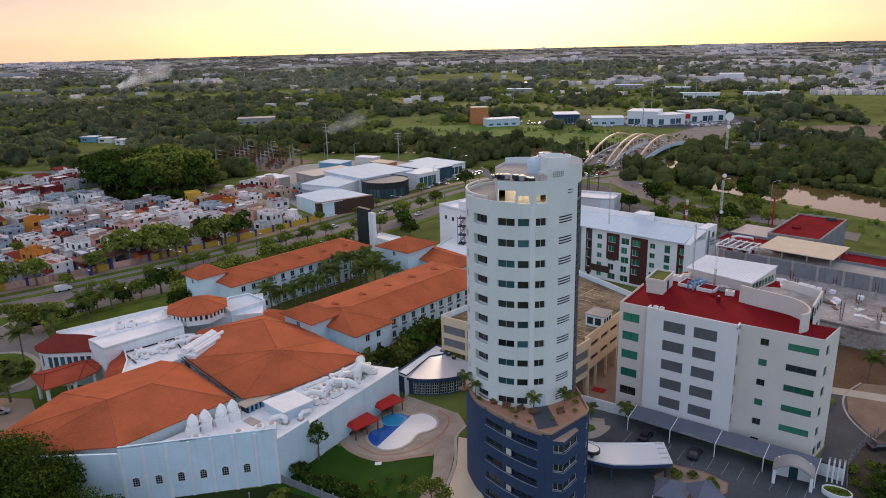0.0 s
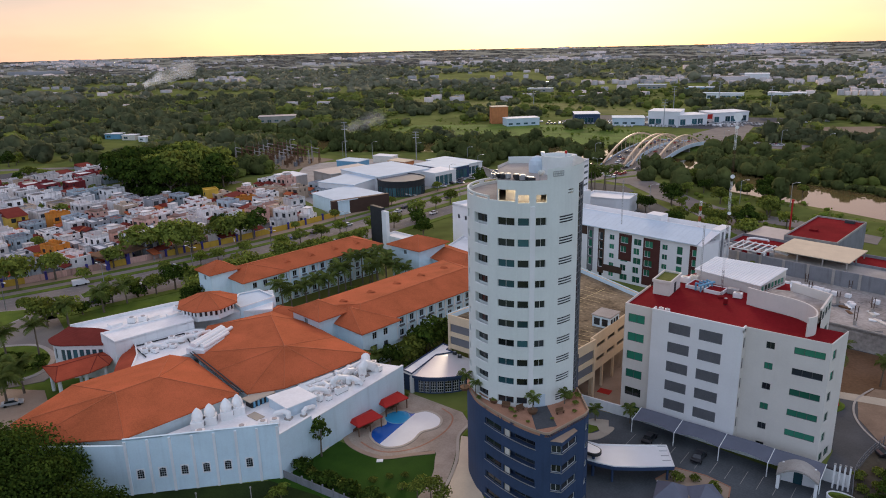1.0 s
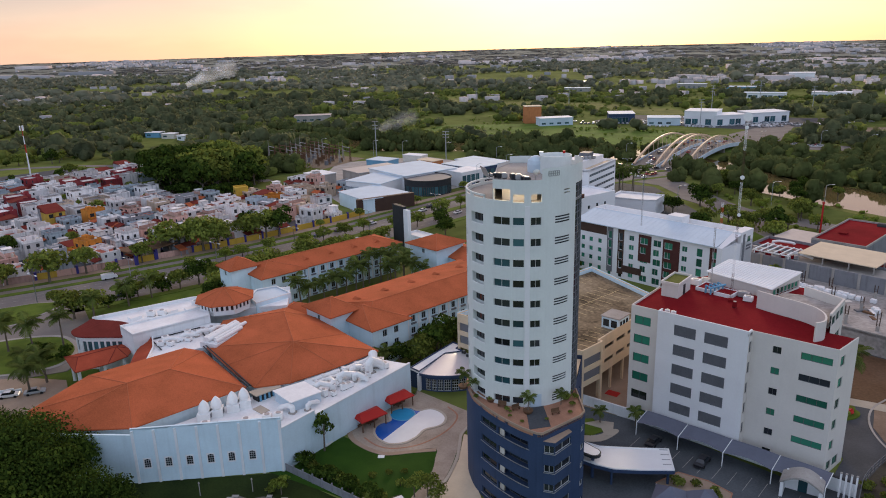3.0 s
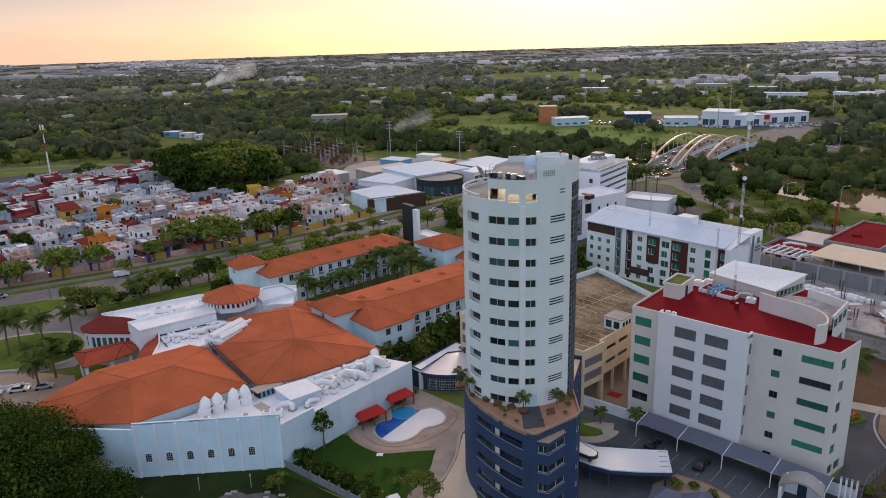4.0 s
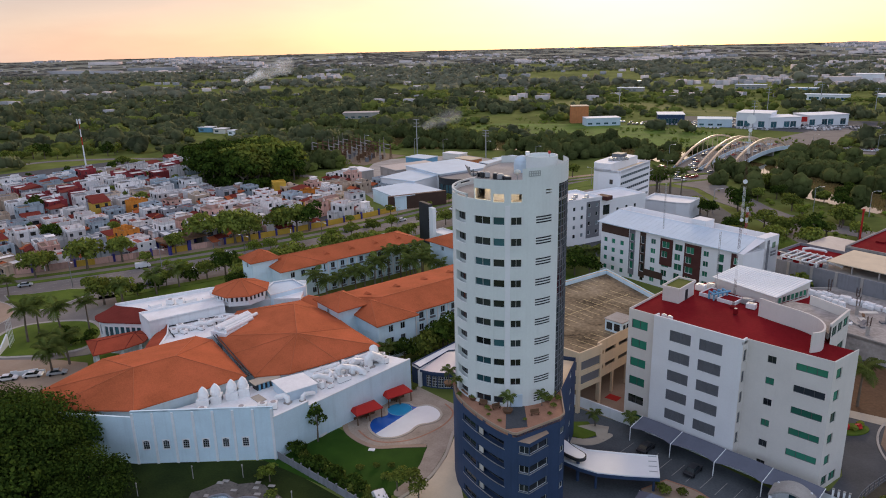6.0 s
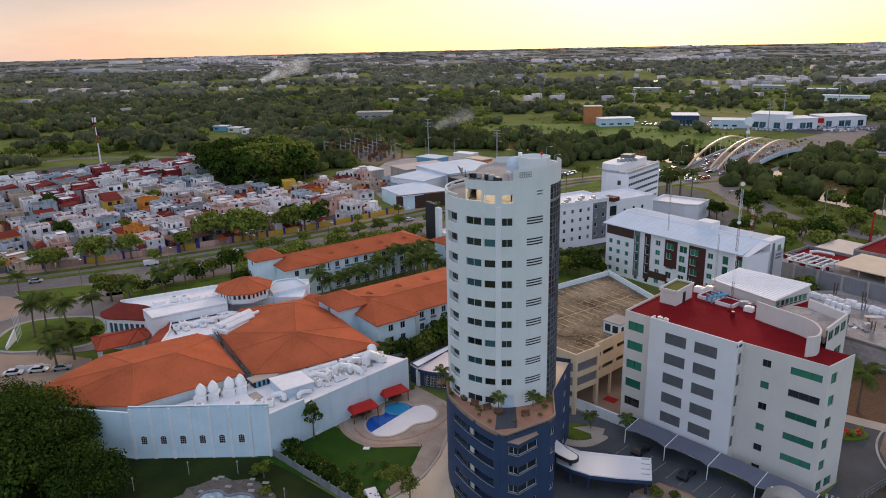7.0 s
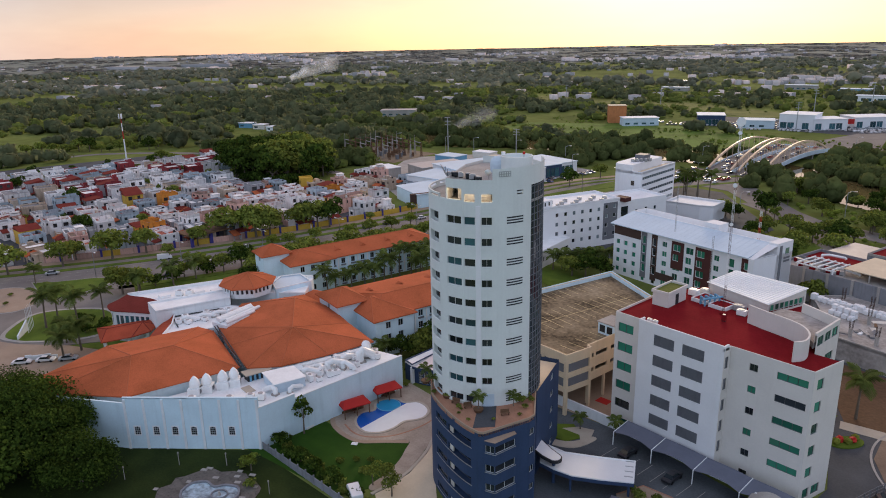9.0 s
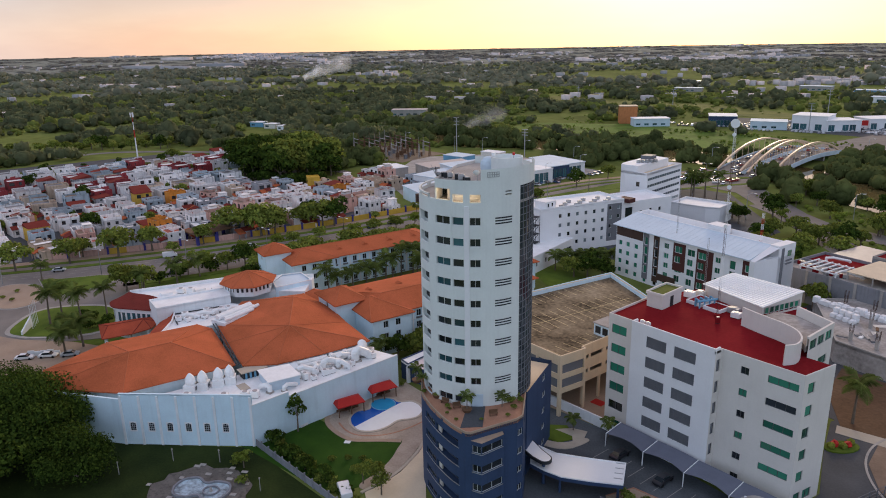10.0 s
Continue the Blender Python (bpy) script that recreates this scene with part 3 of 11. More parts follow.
def tiled_roof(parent, pts, z_eave, ridge, material, label="", name="roof"):
    bm = bmesh.new()
    hips = hip_roof(bm, pts, z_eave, ridge)
    roof = part(name, bm, material, parent, label)
    bm = bmesh.new()
    seen = set()
    for a, b in hips:
        key = tuple(sorted((a, b)))
        if key in seen:
            continue
        seen.add(key)
        lift = Vector((0, 0, 0.02))
        tube(bm, Vector(a) + lift, Vector(b) + lift, 0.085, n=6)
    if material is M["tiles_dark"] or material is M["tiles_red"]:
        part("ridge_tiles", bm, M["tiles_dark"], roof)
    else:
        part("ridge_tiles", bm, M["ridge"], roof, "paler ridge tiles")
    return roof

# ---- ground, roads, river ----
def lie(x, y):
    """Height of the open country: flat, rising a little at its far rim."""
    r = math.hypot(x, y)
    return 0.0 if r < 3200 else 17.0 * ((r - 3200) / 1650) ** 2


RIM = 4850.0
radii = [0, 60, 150, 300, 500, 800, 1200, 1700, 2300, 3000, 3400, 3800, 4150, 4450, 4650, RIM]
bm = bmesh.new()
prev = None
for r in radii:
    ring = [bm.verts.new((r * math.cos(2 * math.pi * i / 96), r * math.sin(2 * math.pi * i / 96), lie(r, 0))) for i in range(96)] if r else [bm.verts.new((0, 0, 0))]
    if prev:
        for i in range(96):
            a, b = prev[i % len(prev)], prev[(i + 1) % len(prev)]
            bm.faces.new((a, ring[i], ring[(i + 1) % 96]) if a is b else (a, ring[i], ring[(i + 1) % 96], b))
    prev = ring
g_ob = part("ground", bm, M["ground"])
# beyond 2300 m the ground takes a base colour paled for haze
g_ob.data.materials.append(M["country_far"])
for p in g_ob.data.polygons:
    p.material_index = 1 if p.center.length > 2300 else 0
tagged(g_ob, "open flat country of scrub and meadow", "ground", kind="structure")


def sheet(name, pts, z, material, label, category, thick=0.3):
    return tagged(part(name, prisms(pts, z - thick, z), material), label, category, kind="structure")


def strip(line, w0, w1):
    """Outline of a band along a line, from w0 to w1 to the right of it."""
    n = len(line)
    out = []
    for w in (w0, w1):
        row = []
        for i in range(n):
            a, b = Vector(line[max(0, i - 1)]), Vector(line[min(n - 1, i + 1)])
            d = (b - a).normalized()
            row.append((line[i][0] + d.y * w, line[i][1] - d.x * w))
        out.append(row)
    return out[0], out[1]


def band(name, line, w0, w1, z, material, label, category, thick=0.3, kind="structure"):
    """A band of ground along a line, in quads."""
    a, b = strip(line, w0, w1)
    bm = bmesh.new()
    rows = [[bm.verts.new((*p, zz)) for p in side] for side, zz in ((a, z), (b, z), (b, z - thick), (a, z - thick))]
    for i in range(len(line) - 1):
        for k in range(4):
            p, q = rows[k], rows[(k + 1) % 4]
            bm.faces.new((p[i], q[i], q[i + 1], p[i + 1]))
    bm.faces.new([r[0] for r in rows])
    bm.faces.new([r[-1] for r in rows][::-1])
    return tagged(part(name, bm, material), label, category, kind=kind)


def smooth(pts, n=8):
    """A smooth line through a few points."""
    out = []
    p = [Vector(q) for q in pts]
    for i in range(len(p) - 1):
        a, b, c, d = p[max(0, i - 1)], p[i], p[i + 1], p[min(len(p) - 1, i + 2)]
        for k in range(n):
            t = k / n
            q = 0.5 * ((2 * b) + (c - a) * t + (2 * a - 5 * b + 4 * c - d) * t * t + (3 * b - a - 3 * c + d) * t ** 3)
            out.append((q.x, q.y))
    out.append(tuple(p[-1]))
    return out


# the boulevard runs past the hotel, then swings to the bridge
BOULEVARD = smooth([(-300, -60), (-268, 10), (-243, 66), (-228, 117), (-219, 175), (-217, 250), (-214, 310), (-196, 358), (-180, 392)], 8)
band("pavement", BOULEVARD, -9.3, 30.0, 0.10, M["concrete"], "grey concrete pavement edge along the boulevard", "pavement")
band("pavement", BOULEVARD, -9.3, -5.0, 0.16, M["paving"], "pinkish pavement beside the estate wall", "pavement")
band("verge", BOULEVARD, -5.0, -2.4, 0.24, M["lawn"], "grass verge with trees before the estate", "verge")
band("road", BOULEVARD, -2.3, 1.5, 0.14, M["asphalt"], "grey asphalt service lane of the estate", "road")
band("median", BOULEVARD, 1.6, 4.2, 0.28, M["lawn"], "narrow grass strip beside the service lane", "median")
band("road", BOULEVARD, 4.3, 14.1, 0.14, M["asphalt"], "worn grey asphalt carriageway of the boulevard", "road")
band("median", BOULEVARD[21:], 14.2, 18.3, 0.30, M["lawn"], "grassy raised median of the boulevard", "median")
band("road", BOULEVARD[:22], 14.1, 18.4, 0.14, M["asphalt"], "asphalt crossover of the boulevard", "road")
band("road", BOULEVARD, 18.4, 29.0, 0.14, M["asphalt"], "worn grey asphalt carriageway of the boulevard", "road")
band("verge", BOULEVARD[19:], 29.1, 32.5, 0.17, M["lawn"], "grass verge with trees beside the boulevard", "verge")
for w in (7.6, 10.9, 21.8, 25.4):
    bm = bmesh.new()
    a, b = strip(BOULEVARD, w - 0.08, w + 0.08)
    for i in range(0, len(a) - 1):
        p, q, r, s = (Vector((*v, 0.148)) for v in (a[i], b[i], b[i + 1], a[i + 1]))
        for k in range(0, 2):
            f0, f1 = k / 2, k / 2 + 0.28
            bm.faces.new([bm.verts.new(v) for v in (p.lerp(s, f0), q.lerp(r, f0), q.lerp(r, f1), p.lerp(s, f1))])
    tagged(part("lane_marking", bm, M["concrete"]), "white broken lane line", "road marking", kind="structure")

# road and square at the bridge, and the road past the red-roofed block
sheet("road", [(-205, 352), (-150, 345), (-100, 300), (-60, 262), (-52, 270), (-95, 315), (-145, 362), (-160, 392), (-198, 392)], 0.11, M["asphalt"], "asphalt junction before the bridge", "road")
sheet("road", [(-197, 510), (-160, 500), (-110, 508), (-40, 495), (120, 470), (120, 482), (-30, 515), (-100, 532), (-150, 535), (-170, 640), (-186, 640)], 0.11, M["asphalt"], "asphalt road beyond the bridge", "road")
sheet("road", [(-7, 90), (8, 60), (30, 80), (14, 120), (8, 176), (-4, 214), (-14, 210), (-4, 170)], 0.10, M["asphalt"], "dark asphalt side street", "road")
# the river
RIVER = smooth([(240, 330), (120, 322), (20, 336), (-45, 358), (-100, 378), (-150, 408), (-215, 426), (-320, 404), (-400, 368), (-560, 380)], 8)
band("river", RIVER, -22, 22, 0.06, M["water"], "calm brown river reflecting the evening sky", "river")
band("river_bank", RIVER, 20, 27, 0.05, M["grass"], "grassy river bank", "river bank")
band("river_bank", RIVER, -27, -20, 0.05, M["grass"], "grassy river bank", "river bank")
# bright meadow beyond the river
sheet("meadow", [(-150, 470), (-200, 545), (-330, 560), (-430, 500), (-420, 440), (-300, 452), (-215, 468)], 0.07, mat("wet_meadow", (0.125, 0.185, 0.030), 0.95, 0.6, 0.05, 0.6, 1.0, hue=(0.7, 0.8, 0.9)), "bright green wet meadow", "meadow")
sheet("meadow", [(-260, 700), (-420, 760), (-640, 740), (-600, 690), (-430, 690), (-300, 660)], 0.07, M["grass"], "pale green meadow", "meadow")
# hotel grounds
sheet("lawn", [(-95, 66), (-68, 72), (-62, 88), (-75, 96), (-81, 84), (-93, 83)], 0.06, M["lawn_deep"], "mown lawn beside the swimming pool", "lawn")
# the shade on this lawn is in its material's colour
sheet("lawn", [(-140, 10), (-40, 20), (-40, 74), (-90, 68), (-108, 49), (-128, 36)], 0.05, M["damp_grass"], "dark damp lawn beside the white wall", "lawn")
sheet("yard", [(-62, 100), (-66, 122), (-47, 124.5), (-10, 122), (0, 108), (-20, 88), (-40, 80), (-44, 92)], 0.06, M["forecourt"], "grey asphalt forecourt of the tower", "forecourt")
sheet("yard", [(-66, 122.2), (-47, 124.7), (-53, 126), (-53, 160), (-78, 150)], 0.065, M["paving"], "reddish paved yard beside the parking garage", "yard")
sheet("garden", [(-175, 108), (-105, 104), (-100, 175), (-160, 182)], 0.05, M["grass"], "hotel courtyard garden", "garden")
sheet("garden", [(-205, 40), (-150, 55), (-160, 110), (-178, 108), (-200, 190), (-206, 120)], 0.05, M["lawn"], "hotel front garden lawn", "garden")
sheet("yard", [(-14, 123), (-4, 120), (2, 170), (-10, 240), (-90, 240), (-50, 165), (-14, 160)], 0.055, M["asphalt_dark"], "asphalt yard behind the red-roofed block", "yard")
sheet("yard", [(-14.8, 122), (-2, 118), (8, 130), (6, 172), (-20, 178), (-24, 160), (-20, 148), (-14.8, 135)], 0.11, M["asphalt_dark"], "dark asphalt parking yard beside the office block", "yard")
band("kerb", smooth([(-13.0, 166), (-15.0, 158), (-13.6, 150), (-9.0, 143), (-2.0, 138)], 6), -0.2, 0.2, 0.2, M["concrete"], "curved pale kerb of the courtyard", "kerb")
sheet("yard", [(-12.6, 166), (-14.6, 158), (-13.2, 150.2), (-8.8, 143.4), (-2, 138.4), (6, 150), (-2, 170)], 0.15, mat("brown_paving", (0.25, 0.175, 0.125), 0.9, 0.3, 0.3, 3.0, 0.3, hue=(0.8, 0.85, 0.9)), "reddish brown paved courtyard", "yard")
# hotel drive with its round island
sheet("drive", [(-226, 30), (-190, 34), (-182, 39), (-170, 50), (-165, 60), (-172, 71), (-192, 77), (-214, 83), (-224, 62)], 0.17, M["asphalt"], "grey asphalt hotel driveway", "driveway")
sheet("drive", [(-192, 18), (-150, 28), (-140, 40), (-147, 54), (-160, 58), (-168, 53), (-178, 43), (-191, 35)], 0.18, M["paving"], "reddish paved hotel forecourt", "driveway")
sheet("kerb", smooth([(-178.5, 43.8), (-172.4, 51.6), (-169.4, 60.2), (-176, 67.6), (-186, 69.0), (-192.4, 65.8), (-198.4, 57.4), (-199.2, 50.0), (-192, 43), (-185, 40.2), (-178.5, 43.8)], 4)[:-1], 0.27, M["concrete"], "grey kerb round the driveway island", "kerb")
sheet("island", smooth([(-178.9, 44.8), (-173.4, 51.9), (-170.6, 60.0), (-176.4, 66.4), (-186, 67.8), (-191.6, 64.8), (-197.2, 57.0), (-198, 50.4), (-191.6, 44.2), (-185, 41.4), (-178.9, 44.8)], 4)[:-1], 0.31, M["lawn"], "oval grass island in the driveway", "lawn")
sheet("kerb", disc_pts(-218.5, 47.2, 13.4, 8.4, 40), 0.26, M["concrete"], "pale kerb round the paved plaza", "kerb")
sheet("island", disc_pts(-218.5, 47.2, 12.8, 7.8, 40), 0.32, M["paving"], "round paved island at the boulevard", "traffic island")
sheet("kerb", [(-232.4, 56.2), (-227.7, 62.1), (-223.1, 73.4), (-217.1, 79.8), (-212.4, 74.6), (-208.0, 63.8), (-210.2, 57.0), (-220, 55.6)][::-1], 0.22, M["concrete"], "pale kerb round the lawn by the boulevard", "kerb")
sheet("island", [(-231.4, 56.5), (-227.3, 61.9), (-222.7, 72.9), (-217.1, 79.1), (-213.0, 74.5), (-208.6, 64.0), (-210.5, 57.5), (-220, 56)][::-1], 0.30, M["lawn"], "pointed grass island beside the boulevard", "lawn")
band("road", smooth([(-512, 60), (-526, 118), (-522, 160), (-466, 212), (-400, 226), (-334, 236)], 6), -3.5, 3.5, 0.09, M["asphalt"], "grey back road behind the housing estate", "road")
# housing estate ground
sheet("estate_street", [(-272, 20), (-252, 66), (-238, 116), (-229, 175), (-228, 205), (-300, 205), (-330, 165), (-400, 190), (-440, 215), (-490, 180), (-500, 40), (-360, 10)], 0.05, M["asphalt_dark"], "grey streets of the housing estate", "street")
sheet("yard", [(-232, 212), (-232, 345), (-320, 350), (-350, 300), (-300, 240)], 0.06, M["concrete"], "concrete yard of the showrooms", "yard")
sheet("yard", [(-339, 280), (-409, 273), (-409, 318), (-349, 323)], 0.07, M["soil"], "bare soil of the substation", "yard")
sheet("yard", [(-330, 585), (-180, 590), (-150, 650), (-160, 700), (-330, 650)], 0.08, M["asphalt_dark"], "asphalt car park of the showrooms", "car park")
sheet("yard", [(-138, 205), (-100, 225), (-100, 290), (-150, 340), (-195, 340), (-200, 250)], 0.07, M["asphalt_dark"], "asphalt car park behind the hotels", "car park")
sheet("yard", [(-125, 640), (-100, 556), (-42, 596), (-62, 680)], 0.08, M["soil"], "bare grey-brown open ground beyond the river", "open ground")
sheet("road", [(-127, 340), (-132, 324), (-95, 303), (-62, 299), (-30, 289), (-30, 301), (-62, 311), (-95, 318)], 0.125, M["asphalt"], "grey asphalt road along the river", "road")
sheet("lawn", [(-208, 262), (-196, 262), (-185, 335), (-202, 352)], 0.2, M["lawn"], "grass strip beside the boulevard", "lawn")
sheet("lawn", [(-122, 196), (-104, 188), (-96, 176), (-118, 178), (-140, 190)], 0.09, M["lawn"], "lawn before the white hotel", "lawn")
sheet("lawn", [(-102, 232), (-58, 214), (-50, 250), (-80, 290)], 0.08, M["lawn"], "rough lawn behind the long hotel", "lawn")

# ---- the round tower ----
TX, TY, TR = -57.7, 97.0, 9.2
SU = 180 / math.pi / TR
tower = thing("tower", TX, TY, 0, 0, "round white residential tower on a dark blue podium", "tower")
tw = round_wall(0, 0, TR)
rows = [48.25 - 3.28 * k for k in range(10)]
holes, wins = [], []
for k, z in enumerate(rows):
    for a, b, bars, pm in ((-134, -128.5, 0, "glass_dark"), (-84.0, -67.0, 1, "glass_tint"), (-64.3, -53.4, 0, "glass_tint"), (-47.4, -37.2, 1, "glass_dark")):
        lo, hi = z - 1.22, z
        if pm == "glass_tint" and (3 * k + (a > -70)) % 5 in (0, 2, 3):
            pm = "glass_dark"
        if k == 9 and a == -47.4:
            lo, hi = 17.2, z + 0.1
        holes.append((a, lo, b, hi))
        wins.append((a, lo, b, hi, bars, pm))
    hi = z + 0.1
    holes.append((-115.0, z - 1.65, -95.6, hi))
    for j in range(3):
        zs = z - 0.42 * j - 0.05
        if zs - 0.25 > 17.2:
            holes.append((-23.3, zs - 0.25, -5.0, zs))
bm = bmesh.new()
facade(bm, tw, -180, 5.0, 17.0, 50.3, [h for h in holes], 0.3, 4)
facade(bm, tw, 62.0, 180, 17.0, 50.3, [], 0.3, 4)
wall = part("wall", bm, M["tower_white"], tower)
for a, lo, b, hi, bars, pm in wins:
    window(wall, tw, a, lo, b, hi, M[pm], M["frame"], bars, SU, 0.28, 0.05, seg=3)
# slatted service openings: dark sheet set just behind stands for their inner shade
bm = bmesh.new()
for a in range(-24, -4, 4):
    bm.faces.new([bm.verts.new(tw(u, z, 0.09)) for u, z in ((a, 17.2), (a + 4, 17.2), (a + 4, 49), (a, 49))])
part("service_shaft", bm, M["dark_metal"], tower, "dark slot openings of the service shaft")
# balconies: recess with window and low parapet
for z in rows:
    bm = bmesh.new()
    lo, hi = z - 1.65, z + 0.1
    for a in range(5):
        u0, u1 = -115 + a * 3.88, -115 + (a + 1) * 3.88
        bm.faces.new([bm.verts.new(tw(u, zz, 0.75)) for u, zz in ((u0, lo - 0.4), (u1, lo - 0.4), (u1, hi), (u0, hi))])
        bm.faces.new([bm.verts.new(tw(u, hi, w)) for u, w in ((u0, 0.3), (u1, 0.3), (u1, 0.75), (u0, 0.75))])
        bm.faces.new([bm.verts.new(tw(u, lo - 0.4, w)) for u, w in ((u0, 0.3), (u1, 0.3), (u1, 0.75), (u0, 0.75))])
    for u in (-115, -95.6):
        bm.faces.new([bm.verts.new(tw(u, zz, w)) for zz, w in ((lo - 0.4, 0.3), (lo - 0.4, 0.75), (hi, 0.75), (hi, 0.3))])
    bal = part("balcony", bm, M["tower_white"], tower)
    window(bal, tw, -114.6, lo + 0.35, -103.5, hi - 0.02, M["glass_dark"], M["frame_dark"], 1, SU, 0.73, 0.05, seg=3)
    window(bal, tw, -102.6, lo + 0.35, -96.2, hi - 0.02, M["glass_dark"], M["frame_dark"], 0, SU, 0.73, 0.05, seg=2)
    bm = bmesh.new()
    block(bm, tw, -115, lo + 0.0, 0.05, -95.6, lo + 0.10, 0.14, 5)
    part("rail", bm, M["metal_white"], bal)
# pilaster between the front window columns
bm = bmesh.new()
block(bm, tw, -52.6, 17.0, -0.12, -48.0, 50.0, 0.1, 2)
part("pilaster", bm, M["office_white"], tower, "brighter white pilaster")
bm = bmesh.new()
block(bm, tw, -65.9, 17.0, -0.05, -65.2, 50.3, 0.1)
part("joint", bm, M["tower_white"], tower)
# glass curtain wall
curtain = bmesh.new()
gw = round_wall(0, 0, TR - 0.12)
for a in range(5, 62, 3):
    curtain.faces.new([curtain.verts.new(gw(u, z, 0)) for u, z in ((a, 17), (a + 3, 17), (a + 3, 52.6), (a, 52.6))])
cw = part("curtain_wall", curtain, M["glass_dark"], tower, "dark glass curtain wall")
for a in (5.2, 11, 17, 23, 29, 35, 41, 47, 53, 59, 61.8):
    bm = bmesh.new()
    block(bm, gw, a - 0.3, 17, -0.10, a + 0.3, 52.6, 0.02)
    part("mullion", bm, M["louvre"], cw)
for k in range(33):
    z = 17.4 + 1.09 * k
    bm = bmesh.new()
    block(bm, gw, 5, z - 0.04, -0.08, 62, z + 0.04, 0.02, 19)
    part("transom", bm, M["louvre"], cw)
# roof terrace
bm = prism(bmesh.new(), disc_pts(0, 0, TR - 0.06, n=64), 49.9, 50.3)
part("terrace_floor", bm, M["concrete"], tower)
# terrace parapet with slots, upper front wall and high side wall
bm = bmesh.new()
facade(bm, tw, -220, -94, 50.3, 51.35, [(a, 50.75, b, 51.1) for a, b in ((-112.5, -95), (-134, -117), (-158, -140), (-182, -164), (-206, -188))], 0.28, 4)
tin = round_wall(0, 0, TR - 0.28)
facade(bm, tin, -220, -94, 50.3, 51.35, [(a, 50.75, b, 51.1) for a, b in ((-112.5, -95), (-134, -117), (-158, -140), (-182, -164), (-206, -188))], 0.0, 4)
for k in range(32):
    a = -220 + k * 126 / 32
    bm.faces.new([bm.verts.new(tw(u, 51.35, w)) for u, w in ((a, 0), (a + 126 / 32, 0), (a + 126 / 32, 0.28), (a, 0.28))])
part("parapet", bm, M["tower_white"], tower)
# penthouse: the upper wall stands on the outer line at the front, its left wall cuts across
px = [(TR - 0.0) * math.cos(radians(a)) for a in range(-84, 141, 4)]
py = [(TR - 0.0) * math.sin(radians(a)) for a in range(-84, 141, 4)]
bm = bmesh.new()
facade(bm, tw, -84, -37, 50.3, 53.9, [(-83.2, 50.76, -66.4, 52.5), (-64.0, 50.55, -53.6, 51.75), (-47.2, 50.55, -37.2, 51.75)], 0.35, 4)
facade(bm, tw, -37, 5, 50.3, 55.5, [(-13, 51.9, -5.5, 52.12), (-13, 51.45, -5.5, 51.67)], 0.35, 4)
facade(bm, tw, 5, 62, 52.6, 55.5, [], 0.35, 4)
facade(bm, tw, 62, 140, 50.3, 54.6, [], 0.35, 4)
part("upper_wall", bm, M["tower_white"], tower)
bm = bmesh.new()
b140, a84 = tw(140, 0, 0), tw(-84, 0, 0.02)
fm, fl = flat_wall(b140[0], b140[1], -5.9, 1.0)
facade(bm, fm, 0, fl, 50.3, 53.9, [], 0.2)
fm2, fl2 = flat_wall(-5.9, 1.0, a84[0], a84[1])
facade(bm, fm2, 0, fl2, 50.3, 53.9, [(fl2 - 6.4, 50.5, fl2 - 3.4, 52.6)], 0.2)
part("penthouse_wall", bm, M["cream"], tower)
window(tower, fm2, fl2 - 6.4, 50.5, fl2 - 3.4, 52.6, M["glass_tint"], M["frame"], 2, 1, 0.18)
bm = bmesh.new()
prism(bm, [(x * 0.985, y * 0.985) for x, y in zip(px, py)] + [(-5.9, 1.0)], 53.2, 53.45)
part("penthouse_roof", bm, M["concrete"], tower)
# lit room behind the front openings
bm = bmesh.new()
block(bm, tw, -83.5, 50.3, 2.6, -36, 53.1, 2.8, 9)
part("room_wall", bm, M["cream"], tower, "warmly lit inner wall")
bm = bmesh.new()
for a in (-75, -59, -43):
    block(bm, tw, a - 4, 53.0, 0.9, a + 5, 53.1, 1.7, 2)
WARM = lamp_glow("warm_lamp", (1.0, 0.78, 0.50), 11.0)
part("ceiling_lamp", bm, WARM, tower, "warm glowing ceiling lamp")
bm = bmesh.new()
block(bm, tw, -94, 50.3, 0, -66.6, 50.75, 0.28, 7)
part("kerb", bm, M["tower_white"], tower)
# stair drum
DX, DY = 4.3, 2.6
bm = prism(bmesh.new(), disc_pts(DX, DY, 2.45, n=40), 53.4, 55.7)
dr = part("stair_drum", bm, M["tower_white"], tower)
bm = ring_wall(bmesh.new(), disc_pts(DX, DY, 2.5, n=40), 55.65, 56.25, 0.2)
part("drum_parapet", bm, M["tower_white"], dr)
bm = bmesh.new()
for k in range(6):
    block(bm, tw, -31 + 2.2 * k, 54.3, -0.06, -30.4 + 2.2 * k, 55.1, 0.02)
for z in (54.3, 54.66, 55.02):
    block(bm, tw, -31, z, -0.05, -19.4, z + 0.09, 0.02, 3)
part("vent_grille", bm, M["metal_grey"], tower, "pale grey vent grille")
bm = bmesh.new()
tube(bm, (DX + 1.5, DY, 55.7), (DX + 1.5, DY, 56.6), 0.06, n=6)
part("mast", bm, M["metal_grey"], dr)
bm = bmesh.new()
tube(bm, (DX + 1.5, DY, 56.6), (DX + 1.5, DY, 57.0), 0.2, n=8)
part("beacon", bm, M["red_paint"], dr, "red obstruction lamp")
bm = bmesh.new()
tube(bm, (DX - 2.1, DY - 0.9, 56.2), (DX - 2.1, DY - 0.9, 56.7), 0.3, 0.35, n=10)
part("floodlight", bm, M["metal_white"], dr)
# roof plant, each unit on the penthouse roof
rng = random.Random(4)


